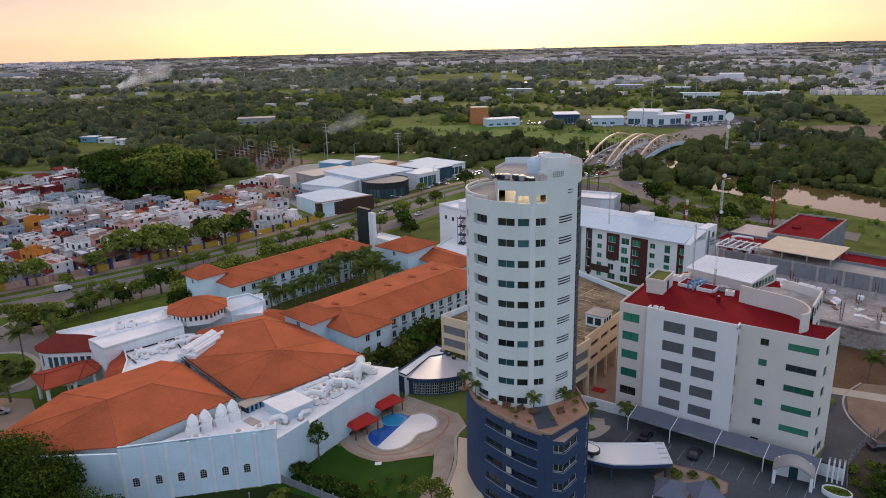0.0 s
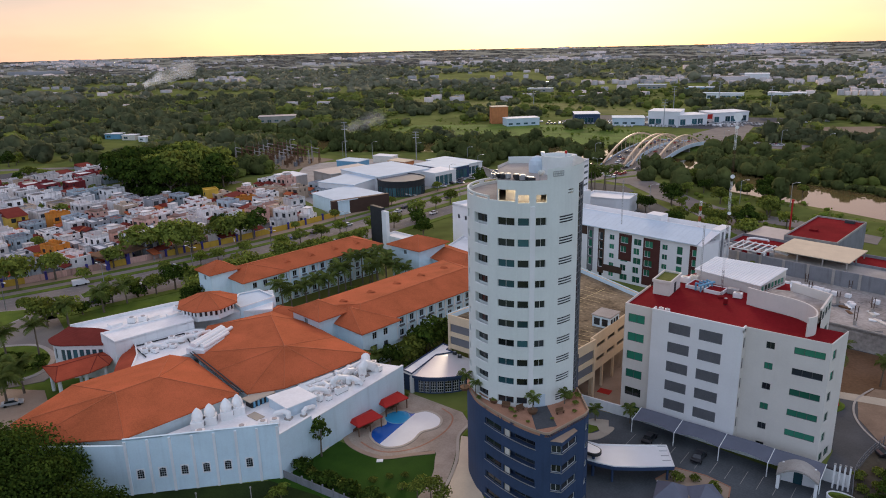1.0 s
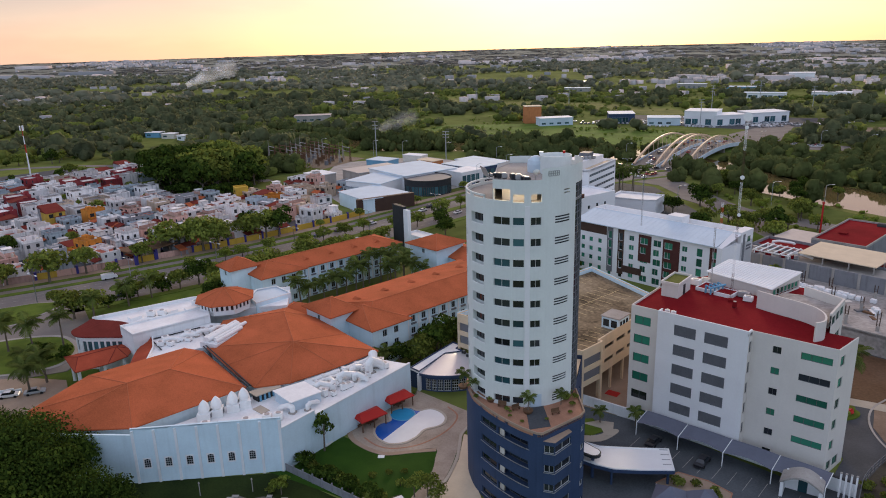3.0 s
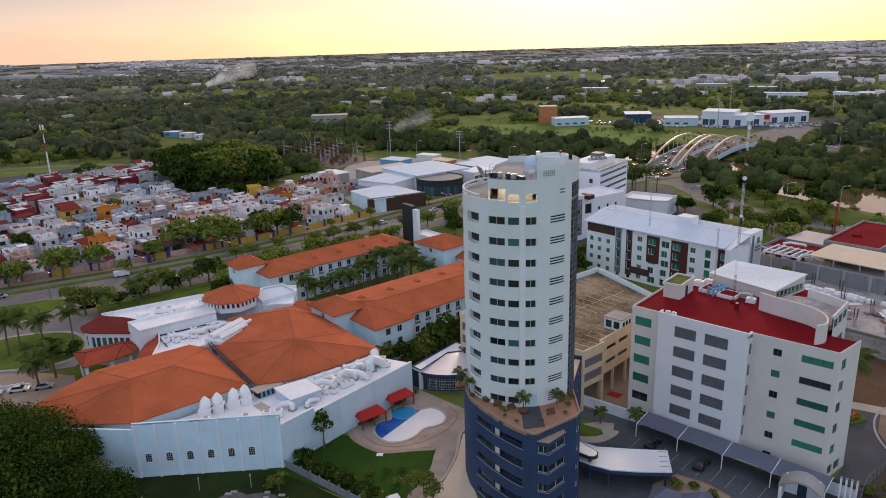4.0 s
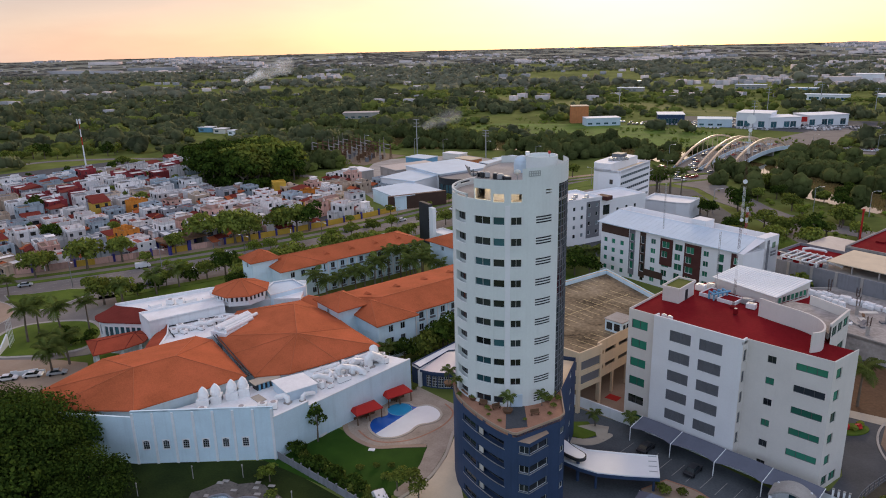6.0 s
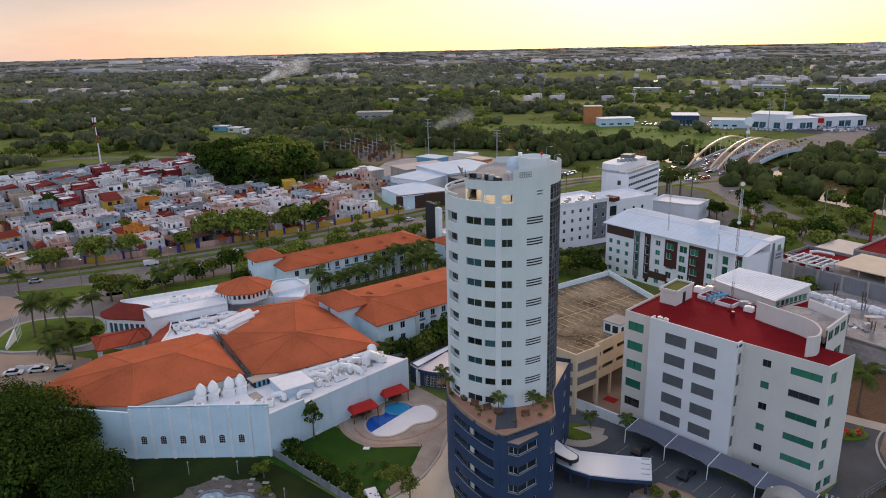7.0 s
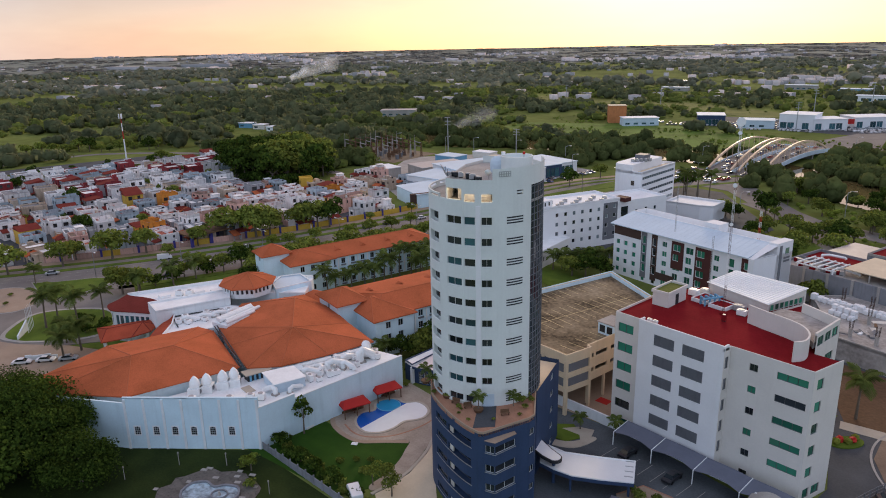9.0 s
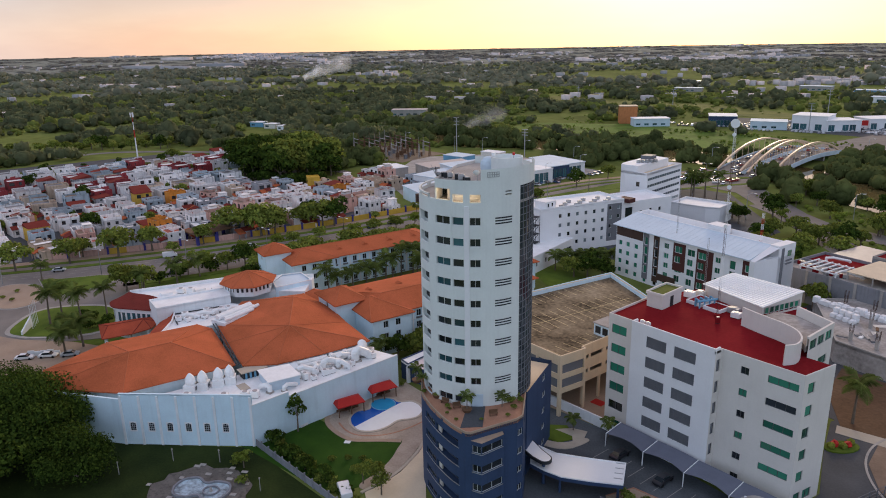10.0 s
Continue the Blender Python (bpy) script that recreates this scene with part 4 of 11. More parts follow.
def roof_plant(x, y, z, turn, w, d, h, material=None):
    t = thing("air_conditioner", x, y, z, turn, "grey air conditioning condenser on a flat roof", "air conditioner", "roof plant units")
    bm = boxes((-w / 2, -d / 2, 0.12, w / 2, d / 2, h))
    bmesh.ops.bevel(bm, geom=bm.edges[:], offset=0.04, segments=1, affect="EDGES")
    part("casing", bm, material or M["metal_white"], t)
    bm = tube(bmesh.new(), (0, 0, h), (0, 0, h + 0.1), min(w, d) * 0.4, n=14)
    part("fan_guard", bm, M["metal_grey"], t, "grey round fan guard")
    part("base_frame", boxes((-w / 2 + 0.05, -d * 0.36, 0, w / 2 - 0.05, d * 0.36, 0.12)), M["dark_metal"], t)
    return t


for i in range(9):
    roof_plant(TX - 1.9 + i * 0.86 + rng.uniform(-0.1, 0.1), TY - 5.8 + rng.uniform(-0.4, 0.9), 53.45, rng.choice((-38, 52)), rng.uniform(0.7, 1.2), rng.uniform(0.6, 0.9), rng.uniform(0.5, 0.9), M["dark_metal"] if i % 3 else M["metal_grey"])
dish = thing("satellite_dish", TX + 5.4, TY - 4.4, 53.45, -50, "white satellite dish on the tower roof", "satellite dish")
bm = bmesh.new()
bmesh.ops.create_uvsphere(bm, u_segments=16, v_segments=8, radius=0.75)
bmesh.ops.delete(bm, geom=[v for v in bm.verts if v.co.z > -0.34], context="VERTS")
bmesh.ops.rotate(bm, verts=bm.verts, matrix=Matrix.Rotation(radians(-60), 3, "Y"))
bmesh.ops.translate(bm, verts=bm.verts, vec=(0.8, 0, 1.7))
part("reflector", bm, M["metal_white"], dish)
part("stand", tube(bmesh.new(), (0, 0, 0), (0.1, 0, 1.4), 0.07, n=8), M["metal_grey"], dish)

screen = thing("roof_screen", TX - 2.4, TY - 6.2, 53.45, -32, "grey slanted sheet screen on a steel frame", "screen")
for x in (-1.1, 1.1):
    part("post", boxes((x - 0.05, -0.05, 0, x + 0.05, 0.05, 1.2)), M["dark_metal"], screen)
bm = boxes((-1.3, -0.04, 0.0, 1.3, 0.04, 1.7))
bmesh.ops.rotate(bm, verts=bm.verts, matrix=Matrix.Rotation(radians(24), 3, "X"))
part("sheet", bm, M["metal_grey"], screen)
tank = thing("dome_tank", TX + 1.3, TY + 1.6, 53.45, 0, "pale blue domed water tank on the tower roof", "water tank")
bm = bmesh.new()
prof = [(1.35, 0), (1.4, 1.3), (1.25, 1.9), (0.85, 2.35), (0.3, 2.55), (0.02, 2.58)]
rings = [[bm.verts.new((r * math.cos(math.pi * k / 12), r * math.sin(math.pi * k / 12), z)) for k in range(24)] for r, z in prof]
for a, b in zip(rings, rings[1:]):
    for k in range(24):
        bm.faces.new((a[k], a[(k + 1) % 24], b[(k + 1) % 24], b[k]))
bm.faces.new(rings[-1])
part("shell", bm, M["metal_blue"], tank)

# ---- the blue podium: curved to the pool, sharp-cornered to the street ----
pod = [(-9.2, 0.0), (-8.9, -3.0), (-7.6, -6.0), (-4.5, -8.8), (-1.6, -10.6), (3.5, -12.2), (8.6, -13.0), (12.0, -12.9), (12.6, -12.4), (14.2, -4.2), (14.0, -2.7), (9.0, 2.9), (3.0, 8.5), (-5, 8.0)]
podium = thing("podium", TX, TY, 0, 0, "dark blue plastered podium under the round tower", "building")
bm = bmesh.new()
n = len(pod)
curve_pts = smooth(pod[:8], 5)
pts = curve_pts + pod[8:]
bm2 = bmesh.new()
prism(bm2, pts, 16.6, 17.0)
part("terrace_floor", bm2, M["terracotta"], podium, "terracotta paved terrace")
arc = [0.0]
for i in range(1, len(curve_pts)):
    arc.append(arc[-1] + math.dist(curve_pts[i], curve_pts[i - 1]))


def pod_curve(u, z, w):
    u = min(max(u, 0.0), arc[-1])
    i = max(k for k in range(len(arc)) if arc[k] <= u + 1e-9)
    i = min(i, len(arc) - 2)
    t = (u - arc[i]) / (arc[i + 1] - arc[i])
    a, b = Vector(curve_pts[i]), Vector(curve_pts[i + 1])
    d = (b - a).normalized()
    p = a.lerp(b, t)
    return (p.x - d.y * w, p.y + d.x * w, z)


UC = arc[-1]
levels = [15.25 - 3.3 * k for k in range(5)]
holes = []
for z in levels:
    holes += [(UC - 12.4, z - 1.25, UC - 8.3, z), (UC - 8.0, z - 1.5, UC - 1.6, z + 0.05), (2.2, z - 1.4, 2.9, z), (4.6, z - 1.4, 5.3, z)]
facade(bm, pod_curve, 0, UC, 0, 17.0, holes, 0.35, 0.8)
rw, RL = flat_wall(*pod[8], *pod[9])
facade(bm, rw, 0, RL, 0, 17.0, [], 0.35)
for i in list(range(7, 8)) + list(range(9, n)):
    fw, fl = flat_wall(*pod[i], *pod[(i + 1) % n])
    facade(bm, fw, 0, fl, 0, 17.0, [(fl * 0.3, z - 1.2, fl * 0.3 + 1.4, z) for z in levels] if i == 10 else [(0.12, z - 1.25, 1.4, z) for z in levels] if i == 9 else [], 0.3)
pwall = part("wall", bm, M["tower_blue"], podium)
bm = bmesh.new()
# wedge-shaped bay on the street side, with windows round its corner
bay_a, bay_b, bay_c, bay_d = (12.62, -12.36), (14.3, -11.65), (14.5, -7.3), (13.7, -6.9)
bl, BL = flat_wall(*bay_a, *bay_b)
br, BR = flat_wall(*bay_b, *bay_c)
facade(bm, bl, 0, BL, 0, 15.9, [(0.2, z - 1.3, BL - 0.08, z) for z in levels], 0.3)
facade(bm, br, 0, BR, 0, 15.9, [(0.08, z - 1.3, BR - 0.2, z) for z in levels], 0.3)
be, BE = flat_wall(*bay_c, *bay_d)
facade(bm, be, 0, BE, 0, 15.9, [], 0.3)
part("bay", bm, M["tower_blue"], podium)
for z in levels:
    window(pwall, pod_curve, UC - 12.4, z - 1.25, UC - 8.3, z, M["glass_dark"], M["frame_dark"], 1, 1, 0.33, seg=4)
    bm = bmesh.new()
    for w0, w1 in ((1.3, 1.4),):
        block(bm, pod_curve, UC - 8.0, z - 1.9, 1.3, UC - 1.6, z + 0.1, 1.4, 6)
    block(bm, pod_curve, UC - 8.0, z + 0.05, 0.3, UC - 1.6, z + 0.12, 1.4, 6)
    block(bm, pod_curve, UC - 8.0, z - 1.6, 0.3, UC - 1.6, z - 1.5, 1.4, 6)
    lg = part("loggia", bm, M["tower_blue"], podium)
    window(lg, pod_curve, UC - 6.4, z - 1.5, UC - 1.8, z - 0.1, M["glass_dark"], M["frame_dark"], 1, 1, 1.3, seg=3)
    bm = bmesh.new()
    block(bm, pod_curve, UC - 7.95, z - 1.45, 0.4, UC - 6.9, z, 0.6, 1)
    part("curtain", bm, M["tank"], lg, "pale curtain in the loggia")
    bm = bmesh.new()
    block(bm, pod_curve, UC - 12.6, z - 1.36, -0.06, UC - 1.4, z - 1.26, 0.05, 8)
    part("sill", bm, M["metal_grey"], podium)
    for u in (2.2, 4.6):
        window(pwall, pod_curve, u, z - 1.4, u + 0.7, z, M["glass_dark"], M["frame"], 0, 1, 0.3)
    window(pwall, bl, 0.2, z - 1.3, BL - 0.08, z, M["glass_dark"], M["frame"], 1, 1, 0.28)
    window(pwall, br, 0.08, z - 1.3, BR - 0.2, z, M["glass_dark"], M["frame"], 1, 1, 0.28)
    for at_, u0_, u1_ in ((bl, 0.15, BL), (br, 0.0, BR - 0.15)):
        bm = bmesh.new()
        block(bm, at_, u0_, z - 1.4, -0.06, u1_, z - 1.3, 0.05)
        part("sill", bm, M["metal_grey"], podium)
    fw, fl = flat_wall(*pod[9], *pod[10])
    window(pwall, fw, 0.12, z - 1.25, 1.4, z, M["glass_dark"], M["frame"], 1, 1, 0.28)
    fw, fl = flat_wall(*pod[10], *pod[11])
    window(pwall, fw, fl * 0.3, z - 1.2, fl * 0.3 + 1.4, z, M["glass_dark"], M["frame"], 1, 1, 0.28)
bm = ring_wall(bmesh.new(), curve_pts[14:] + pod[8:12], 17.0, 17.35, 0.2, closed=False)
part("parapet", bm, M["paving"], podium, "low pinkish parapet")
bm = bmesh.new()
prism(bm, [(5.5, -6.9), (10.2, -12.4), (12.2, -9.6), (7.6, -4.9)], 17.0, 17.03)
part("terrace_path", bm, M["asphalt_dark"], podium, "dark grey paved path on the terrace")
part("bay_roof", prisms([bay_a, bay_b, bay_c, bay_d], 15.86, 15.93), M["paving"], podium, "pinkish top of the bay")
bm = bmesh.new()
block(bm, tw, -46.5, 17.02, -0.07, -35.3, 19.2, 0.05, 4)
part("terrace_door", bm, M["metal_blue"], podium, "pale blue glass terrace door")
# rear wing of the podium
bm = boxes((0, 0, 0, 9, 13.5, 15.6, 0))
wing = thing("podium_wing", TX + 0.83, TY + 1.4, 0, 25.5, "dark blue rear wing of the podium", "building")
bm = bmesh.new()
for (x0, y0, x1, y1), hl in (((0, 0, 7.5, 0), 0), ((7.5, 0, 7.5, 13.5), 1), ((7.5, 13.5, 0, 13.5), 0), ((0, 13.5, 0, 0), 0)):
    fw, fl = flat_wall(x0, y0, x1, y1)
    hs = [(8.2, z - 1.2, 10.0, z) for z in levels] if hl else []
    facade(bm, fw, 0, fl, 0, 16.2, hs, 0.25)
    if hl:
        keep = fw
ww = part("wall", bm, M["tower_blue"], wing)
for z in levels:
    window(ww, keep, 8.2, z - 1.2, 10.0, z, M["glass_dark"], M["frame"], 1, 1, 0.22)
part("roof", boxes((0.25, 0.25, 15.3, 7.25, 13.25, 15.5)), M["beige_roof"], wing, "beige flat roof")

# ---- office block with the red roof ----
RX, RY = -52.2, 125.2
rb = thing("office_block", RX, RY, 0, 0, "cream seven-storey office block with a red roof", "office building")
outline = [(0, 0.2), (5.9, 0.2), (5.9, -0.8), (22.6, -0.8), (22.6, 1.2), (36.1, 1.6), (37.2, 9.2), (32.7, 9.1), (32.6, 18.3), (25.1, 21.3), (22.6, 30.6), (6.4, 31.0), (2.0, 22.4), (-0.4, 13.0)]
TOPS = [21.9 - 3.93 * k for k in range(6)]
spec = {
    0: [(0.75, z - 1.8, 4.1, z, 1, "glass_dark" if k == 4 else "glass_green") for k, z in enumerate(TOPS)],
    3: [(0.5, z - 1.9, 1.6, z + 0.3, 0, "louvre") for z in TOPS[:5]],
    4: [(3.4, z - 1.25, 4.8, z + 0.05, 1, "glass_green" if k in (1, 3) else "glass_dark") for k, z in enumerate(TOPS)] + [(7.9, z - 1.2, 12.75, z + 0.1, 2, "glass_dark" if k == 1 else "glass_green") for k, z in enumerate(TOPS[:5])],
    5: [(1.0, z - 1.5, 2.7, z + 0.35, 0, "glass_green") for z in TOPS] + [(3.4, 2.2 - 1.5, 5.6, 2.2 + 0.3, 1, "glass_green")],
    7: [(1.0, z - 1.6, 3.2, z, 1, "glass_green") for z in TOPS[:4]] + [(4.4, z - 1.6, 7.6, z, 1, "glass_green") for z in TOPS[:4]],
}
bm = bmesh.new()
for i, p in enumerate(outline):
    q = outline[(i + 1) % len(outline)]
    if i == 2:
        continue
    fw, fl = flat_wall(*p, *q)
    facade(bm, fw, 0, fl, 0, 23.4, [h[:4] for h in spec.get(i, [])], 0.3)
wall = part("wall", bm, M["cream"], rb)
for i, hs in spec.items():
    fw, fl = flat_wall(*outline[i], *outline[(i + 1) % len(outline)])
    for a, b, c, d, bars, pm in hs:
        window(wall, fw, a, b, c, d, M[pm], M["frame_dark"], bars, 1, 0.26)
# projecting white front with louvred openings
fw, fl = flat_wall(*outline[2], *outline[3])
bm = bmesh.new()
hs = [(a, z - 1.75, b, z + 0.4) for z in TOPS[:5] for a, b in ((3.3, 7.4), (9.0, 13.2))]
facade(bm, fw, 0, fl, 1.9, 23.4, hs, 0.25)
bm.faces.new([bm.verts.new(fw(u, 1.9, w)) for u, w in ((0, 0), (fl, 0), (fl, 1.0), (0, 1.0))])
front = part("front_panel", bm, M["office_white"], rb, "smooth white projecting front")
for a, b, c, d in hs:
    bm = bmesh.new()
    block(bm, fw, a, b, 0.2, c, d, 0.26)
    g = part("louvre_panel", bm, M["louvre"], front)
    bm = bmesh.new()
    for k in range(14):
        z = b + (d - b) * (k + 0.5) / 14
        block(bm, fw, a + 0.05, z - 0.045, 0.12, c - 0.05, z + 0.02, 0.2)
    for k in range(5):
        u = a + (c - a) * k / 4
        block(bm, fw, u - 0.04, b, 0.08, u + 0.04, d, 0.2)
    part("grille", bm, M["louvre"], g)
# roof and parapet
def inset(pts, d):
    """An outline moved inwards by d."""
    out = []
    for i in range(len(pts)):
        a, b, c = Vector(pts[i - 1]), Vector(pts[i]), Vector(pts[(i + 1) % len(pts)])
        d1, d2 = (b - a).normalized(), (c - b).normalized()
        n1 = Vector((-d1.y - d2.y, d1.x + d2.x)).normalized()
        k = max(0.4, abs(n1.dot(Vector((-d1.y, d1.x)))))
        out.append(tuple(b + n1 * d / k))
    return out


part("roof", prisms(inset(outline, 0.05), 23.1, 23.45), M["red_roof"], rb, "weathered dark red roof membrane")
low = outline[3:7]
part("parapet", ring_wall(bmesh.new(), low, 23.4, 23.85, 0.2, closed=False), M["cream"], rb)
part("parapet", ring_wall(bmesh.new(), [outline[-1], outline[0], outline[1]], 23.4, 23.85, 0.2, closed=False), M["cream"], rb)
bm = bmesh.new()
block(bm, fw, -0.02, 23.4, 0.0, fl + 0.02, 24.3, 0.3)
for u in (0.0, fl - 0.28):
    block(bm, fw, u, 23.4, 0.3, u + 0.28, 24.3, 1.5)
part("parapet", bm, M["office_white"], rb, "higher white parapet over the projecting front")
# curved screen wall, raised storey with its sunken terrace
arc_pts = smooth([(18.9, 13.9), (22.6, 13.0), (26.9, 12.2), (29.9, 10.9), (32.0, 8.4), (32.7, 5.4), (31.8, 3.4)], 5)
bm = ring_wall(bmesh.new(), arc_pts[::-1], 23.4, 26.9, 0.3, closed=False)
part("curved_wall", bm, M["cream"], rb, "curved white screen wall on the roof")
raised = [(32.7, 9.1), (32.6, 18.3), (25.1, 21.3)]
bm = bmesh.new()
fs_, ls_ = flat_wall(*raised[0], *raised[1])
hh = [(u, 24.4, u + 2.3, 26.1) for u in (0.6, 3.4, 6.2)]
facade(bm, fs_, 0, ls_, 23.4, 26.6, hh, 0.25)
f2, l2 = flat_wall(*raised[1], *raised[2])
facade(bm, f2, 0, l2, 23.4, 26.6, [], 0.2)
up = part("raised_storey", bm, M["cream"], rb)
for h in hh:
    window(up, fs_, *h, M["glass_green"], M["frame_dark"], 1, 1, 0.22)
part("terrace_floor", prisms([(32.4, 8.8), (32.3, 18.0), (25.1, 20.9), (21.8, 20.0), (21.0, 14.6), (26.8, 13.0), (30.2, 11.5)], 24.3, 25.3), M["slab"], rb, "bare concrete terrace floor")
part("terrace_parapet", ring_wall(bmesh.new(), raised, 26.6, 27.0, 0.35, closed=False), M["cream"], rb)
bm = bmesh.new()
block(bm, fs_, 0.1, 25.3, 0.3, ls_ - 0.3, 26.6, 0.36)
block(bm, f2, 0.3, 25.3, 0.3, l2, 26.6, 0.36)
part("parapet_lining", bm, M["cream"], rb)
# white ribbed metal roof on a low storey
mr = thing("metal_roof_storey", RX, RY, 23.45, 0, "rooftop storey with a white ribbed metal roof", "roof structure")
quad = [(5.7, 23.0), (19.5, 19.6), (21.8, 29.8), (7.6, 30.0)]
bm = bmesh.new()
for i in range(4):
    f2, l2 = flat_wall(*quad[i], *quad[(i + 1) % 4])
    facade(bm, f2, 0, l2, 0, 2.1, [(0.5 + 1.36 * k, 0.3, 1.8 + 1.36 * k, 1.9) for k in range(7)] if i == 1 else [], 0.2)
    if i == 1:
        f1 = f2
mw = part("wall", bm, M["cream"], mr)
for k in range(7):
    window(mw, f1, 0.8 + 1.3 * k, 0.6, 1.95 + 1.3 * k, 1.8, M["glass_green"], M["frame"], 0, 1, 0.18)
a, b, c, d = [Vector(q) for q in quad]
lift = [(a - Vector((0.4, 0.3)), 2.15), (b + Vector((0.2, -0.4)), 2.15), (c + Vector((0.2, 0.4)), 3.3), (d + Vector((-0.4, 0.4)), 3.3)]
bm = bmesh.new()
lo = [bm.verts.new((*p, z)) for p, z in lift]
hi = [bm.verts.new((*p, z + 0.14)) for p, z in lift]
for i in range(4):
    bm.faces.new((lo[i], lo[(i + 1) % 4], hi[(i + 1) % 4], hi[i]))
bm.faces.new(hi)
bm.faces.new(lo[::-1])
mroof = part("roof", bm, M["metal_white"], mr, "white ribbed metal sheeting")
for k in range(22):
    t = (k + 0.5) / 22
    p0 = Vector((*lift[0][0], lift[0][1])).lerp(Vector((*lift[1][0], lift[1][1])), t)
    p1 = Vector((*lift[3][0], lift[3][1])).lerp(Vector((*lift[2][0], lift[2][1])), t)
    part("rib", tube(bmesh.new(), p0 + Vector((0, 0, 0.16)), p1 + Vector((0, 0, 0.16)), 0.07, n=4), M["metal_white"], mroof)
bm = bmesh.new()
vs = [bm.verts.new(v) for v in ((b.x, b.y, 2.1), (c.x, c.y, 2.1), (c.x, c.y, 3.28), (b.x - 0.25, b.y, 2.1), (c.x - 0.25, c.y, 2.1), (c.x - 0.25, c.y, 3.28))]
for f in ((0, 1, 2), (3, 5, 4), (0, 2, 5, 3), (1, 4, 5, 2), (0, 3, 4, 1)):
    bm.faces.new([vs[i] for i in f])
part("gable", bm, M["cream"], mr)
# stair housing, plant and pipes
st = thing("stair_housing", -48.9, 137.8, 23.45, 3, "cream roof stair housing with a mossy flat roof", "roof structure")
part("wall", boxes((-1.7, -3.3, 0, 1.7, 3.4, 2.6)), M["cream"], st)
part("parapet", ring_wall(bmesh.new(), [(-1.9, -3.5), (1.9, -3.5), (1.9, 3.6), (-1.9, 3.6)], 2.6, 3.15, 0.25), M["cream"], st)
part("roof_felt", boxes((-1.65, -3.25, 2.62, 1.65, 3.35, 2.8)), M["grass"], st, "mossy roof felt")
part("doorway", boxes((1.7, -0.6, 0, 1.76, 0.5, 2.1)), M["dark_metal"], st)
for i, (x, y, w, d, h, m) in enumerate(((-47.6, 144.6, 1.9, 1.4, 1.3, "metal_white"), (-46.4, 146.6, 1.7, 1.4, 1.2, "tank"), (-37.2, 143.2, 2.2, 1.3, 1.2, "metal_grey"), (-35.8, 141.4, 1.7, 1.2, 1.1, "metal_white"), (-36.6, 136.5, 0.7, 0.7, 1.2, "red_roof"))):
    roof_plant(x, y, 23.45, (0, 4, -3, 5, 2)[i], w, d, h, M[m])
for x0, y0, w_, d_ in ((-46.4, 141.6, 3.4, 4.4), (-42.4, 141.0, 3.6, 3.6)):
    pl = thing("roof_plinth", x0, y0, 23.45, -4, "white kerbed plinth with a red membrane top", "plinth")
    part("kerb", ring_wall(bmesh.new(), [(0, 0), (w_, 0), (w_, d_), (0, d_)], 0, 0.7, 0.25), M["office_white"], pl)
    part("top", boxes((0.25, 0.25, 0.1, w_ - 0.25, d_ - 0.25, 0.6)), M["red_roof"], pl, "red membrane top")
pipes = thing("chiller_pipes", -42.8, 142.6, 23.45, 68, "blue insulated chiller pipes and pumps on the roof", "pipework")
for k in range(4):
    bm = bmesh.new()
    tube(bm, (-1.8 + 1.1 * k, -0.6, 0), (-1.8 + 1.1 * k, -0.6, 1.4), 0.16)
    tube(bm, (-1.8 + 1.1 * k, -0.6, 1.4), (-1.8 + 1.1 * k, 0.7, 1.6), 0.16)
    tube(bm, (-1.8 + 1.1 * k, 0.7, 0), (-1.8 + 1.1 * k, 0.7, 1.65), 0.2)
    part("pipe", bm, M["pale_blue_paint"], pipes)
part("header_pipe", tube(bmesh.new(), (-2.4, -0.6, 1.4), (2.2, -0.6, 1.4), 0.22), M["pale_blue_paint"], pipes)
vent = thing("antenna", -44.4, 144.4, 23.45, 0, "thin lattice antenna on the office roof", "antenna")
bm = bmesh.new()
for s in (-0.15, 0.15):
    tube(bm, (s, 0, 0), (s, 0, 13), 0.03, n=4)
tube(bm, (0, 0.25, 0), (0, 0.25, 13), 0.03, n=4)
for k in range(26):
    tube(bm, (-0.15, 0, k * 0.5), (0.15, 0, k * 0.5 + 0.5), 0.02, n=3)
part("lattice", bm, M["metal_grey"], vent)
for i in range(2):
    roof_plant(RX + 6.9 + 1.2 * i, RY + 1.0, 23.45, 0, 0.9, 0.5, 0.7)

def inset_flat(pts, d):
    """An outline moved inwards by d, corner by corner."""
    out = []
    for i in range(len(pts)):
        a, b, c = Vector(pts[i - 1]), Vector(pts[i]), Vector(pts[(i + 1) % len(pts)])
        e1_, e2_ = (b - a).normalized(), (c - b).normalized()
        nn_ = Vector((-e1_.y - e2_.y, e1_.x + e2_.x)).normalized()
        out.append(tuple(b + nn_ * d / max(0.4, abs(nn_.dot(Vector((-e1_.y, e1_.x)))))))
    return out


# ---- parking garage ----
GX, GY = -88.0, 121.0
gar = thing("parking_garage", GX, GY, 0, 0, "ochre four-level parking garage with a stained roof deck", "parking garage")
plan = [(-5.3, 0.0), (28.0, -0.2), (28.7, 6.8), (27.7, 7.0), (27.7, 36.4), (1.5, 48.6)]
part("deck", prisms(inset_flat(plan, 0.3), 12.0, 12.35), M["deck"], gar, "stained brown roof parking deck")
part("parapet", ring_wall(bmesh.new(), plan, 12.0, 13.4, 0.3), M["ochre"], gar)
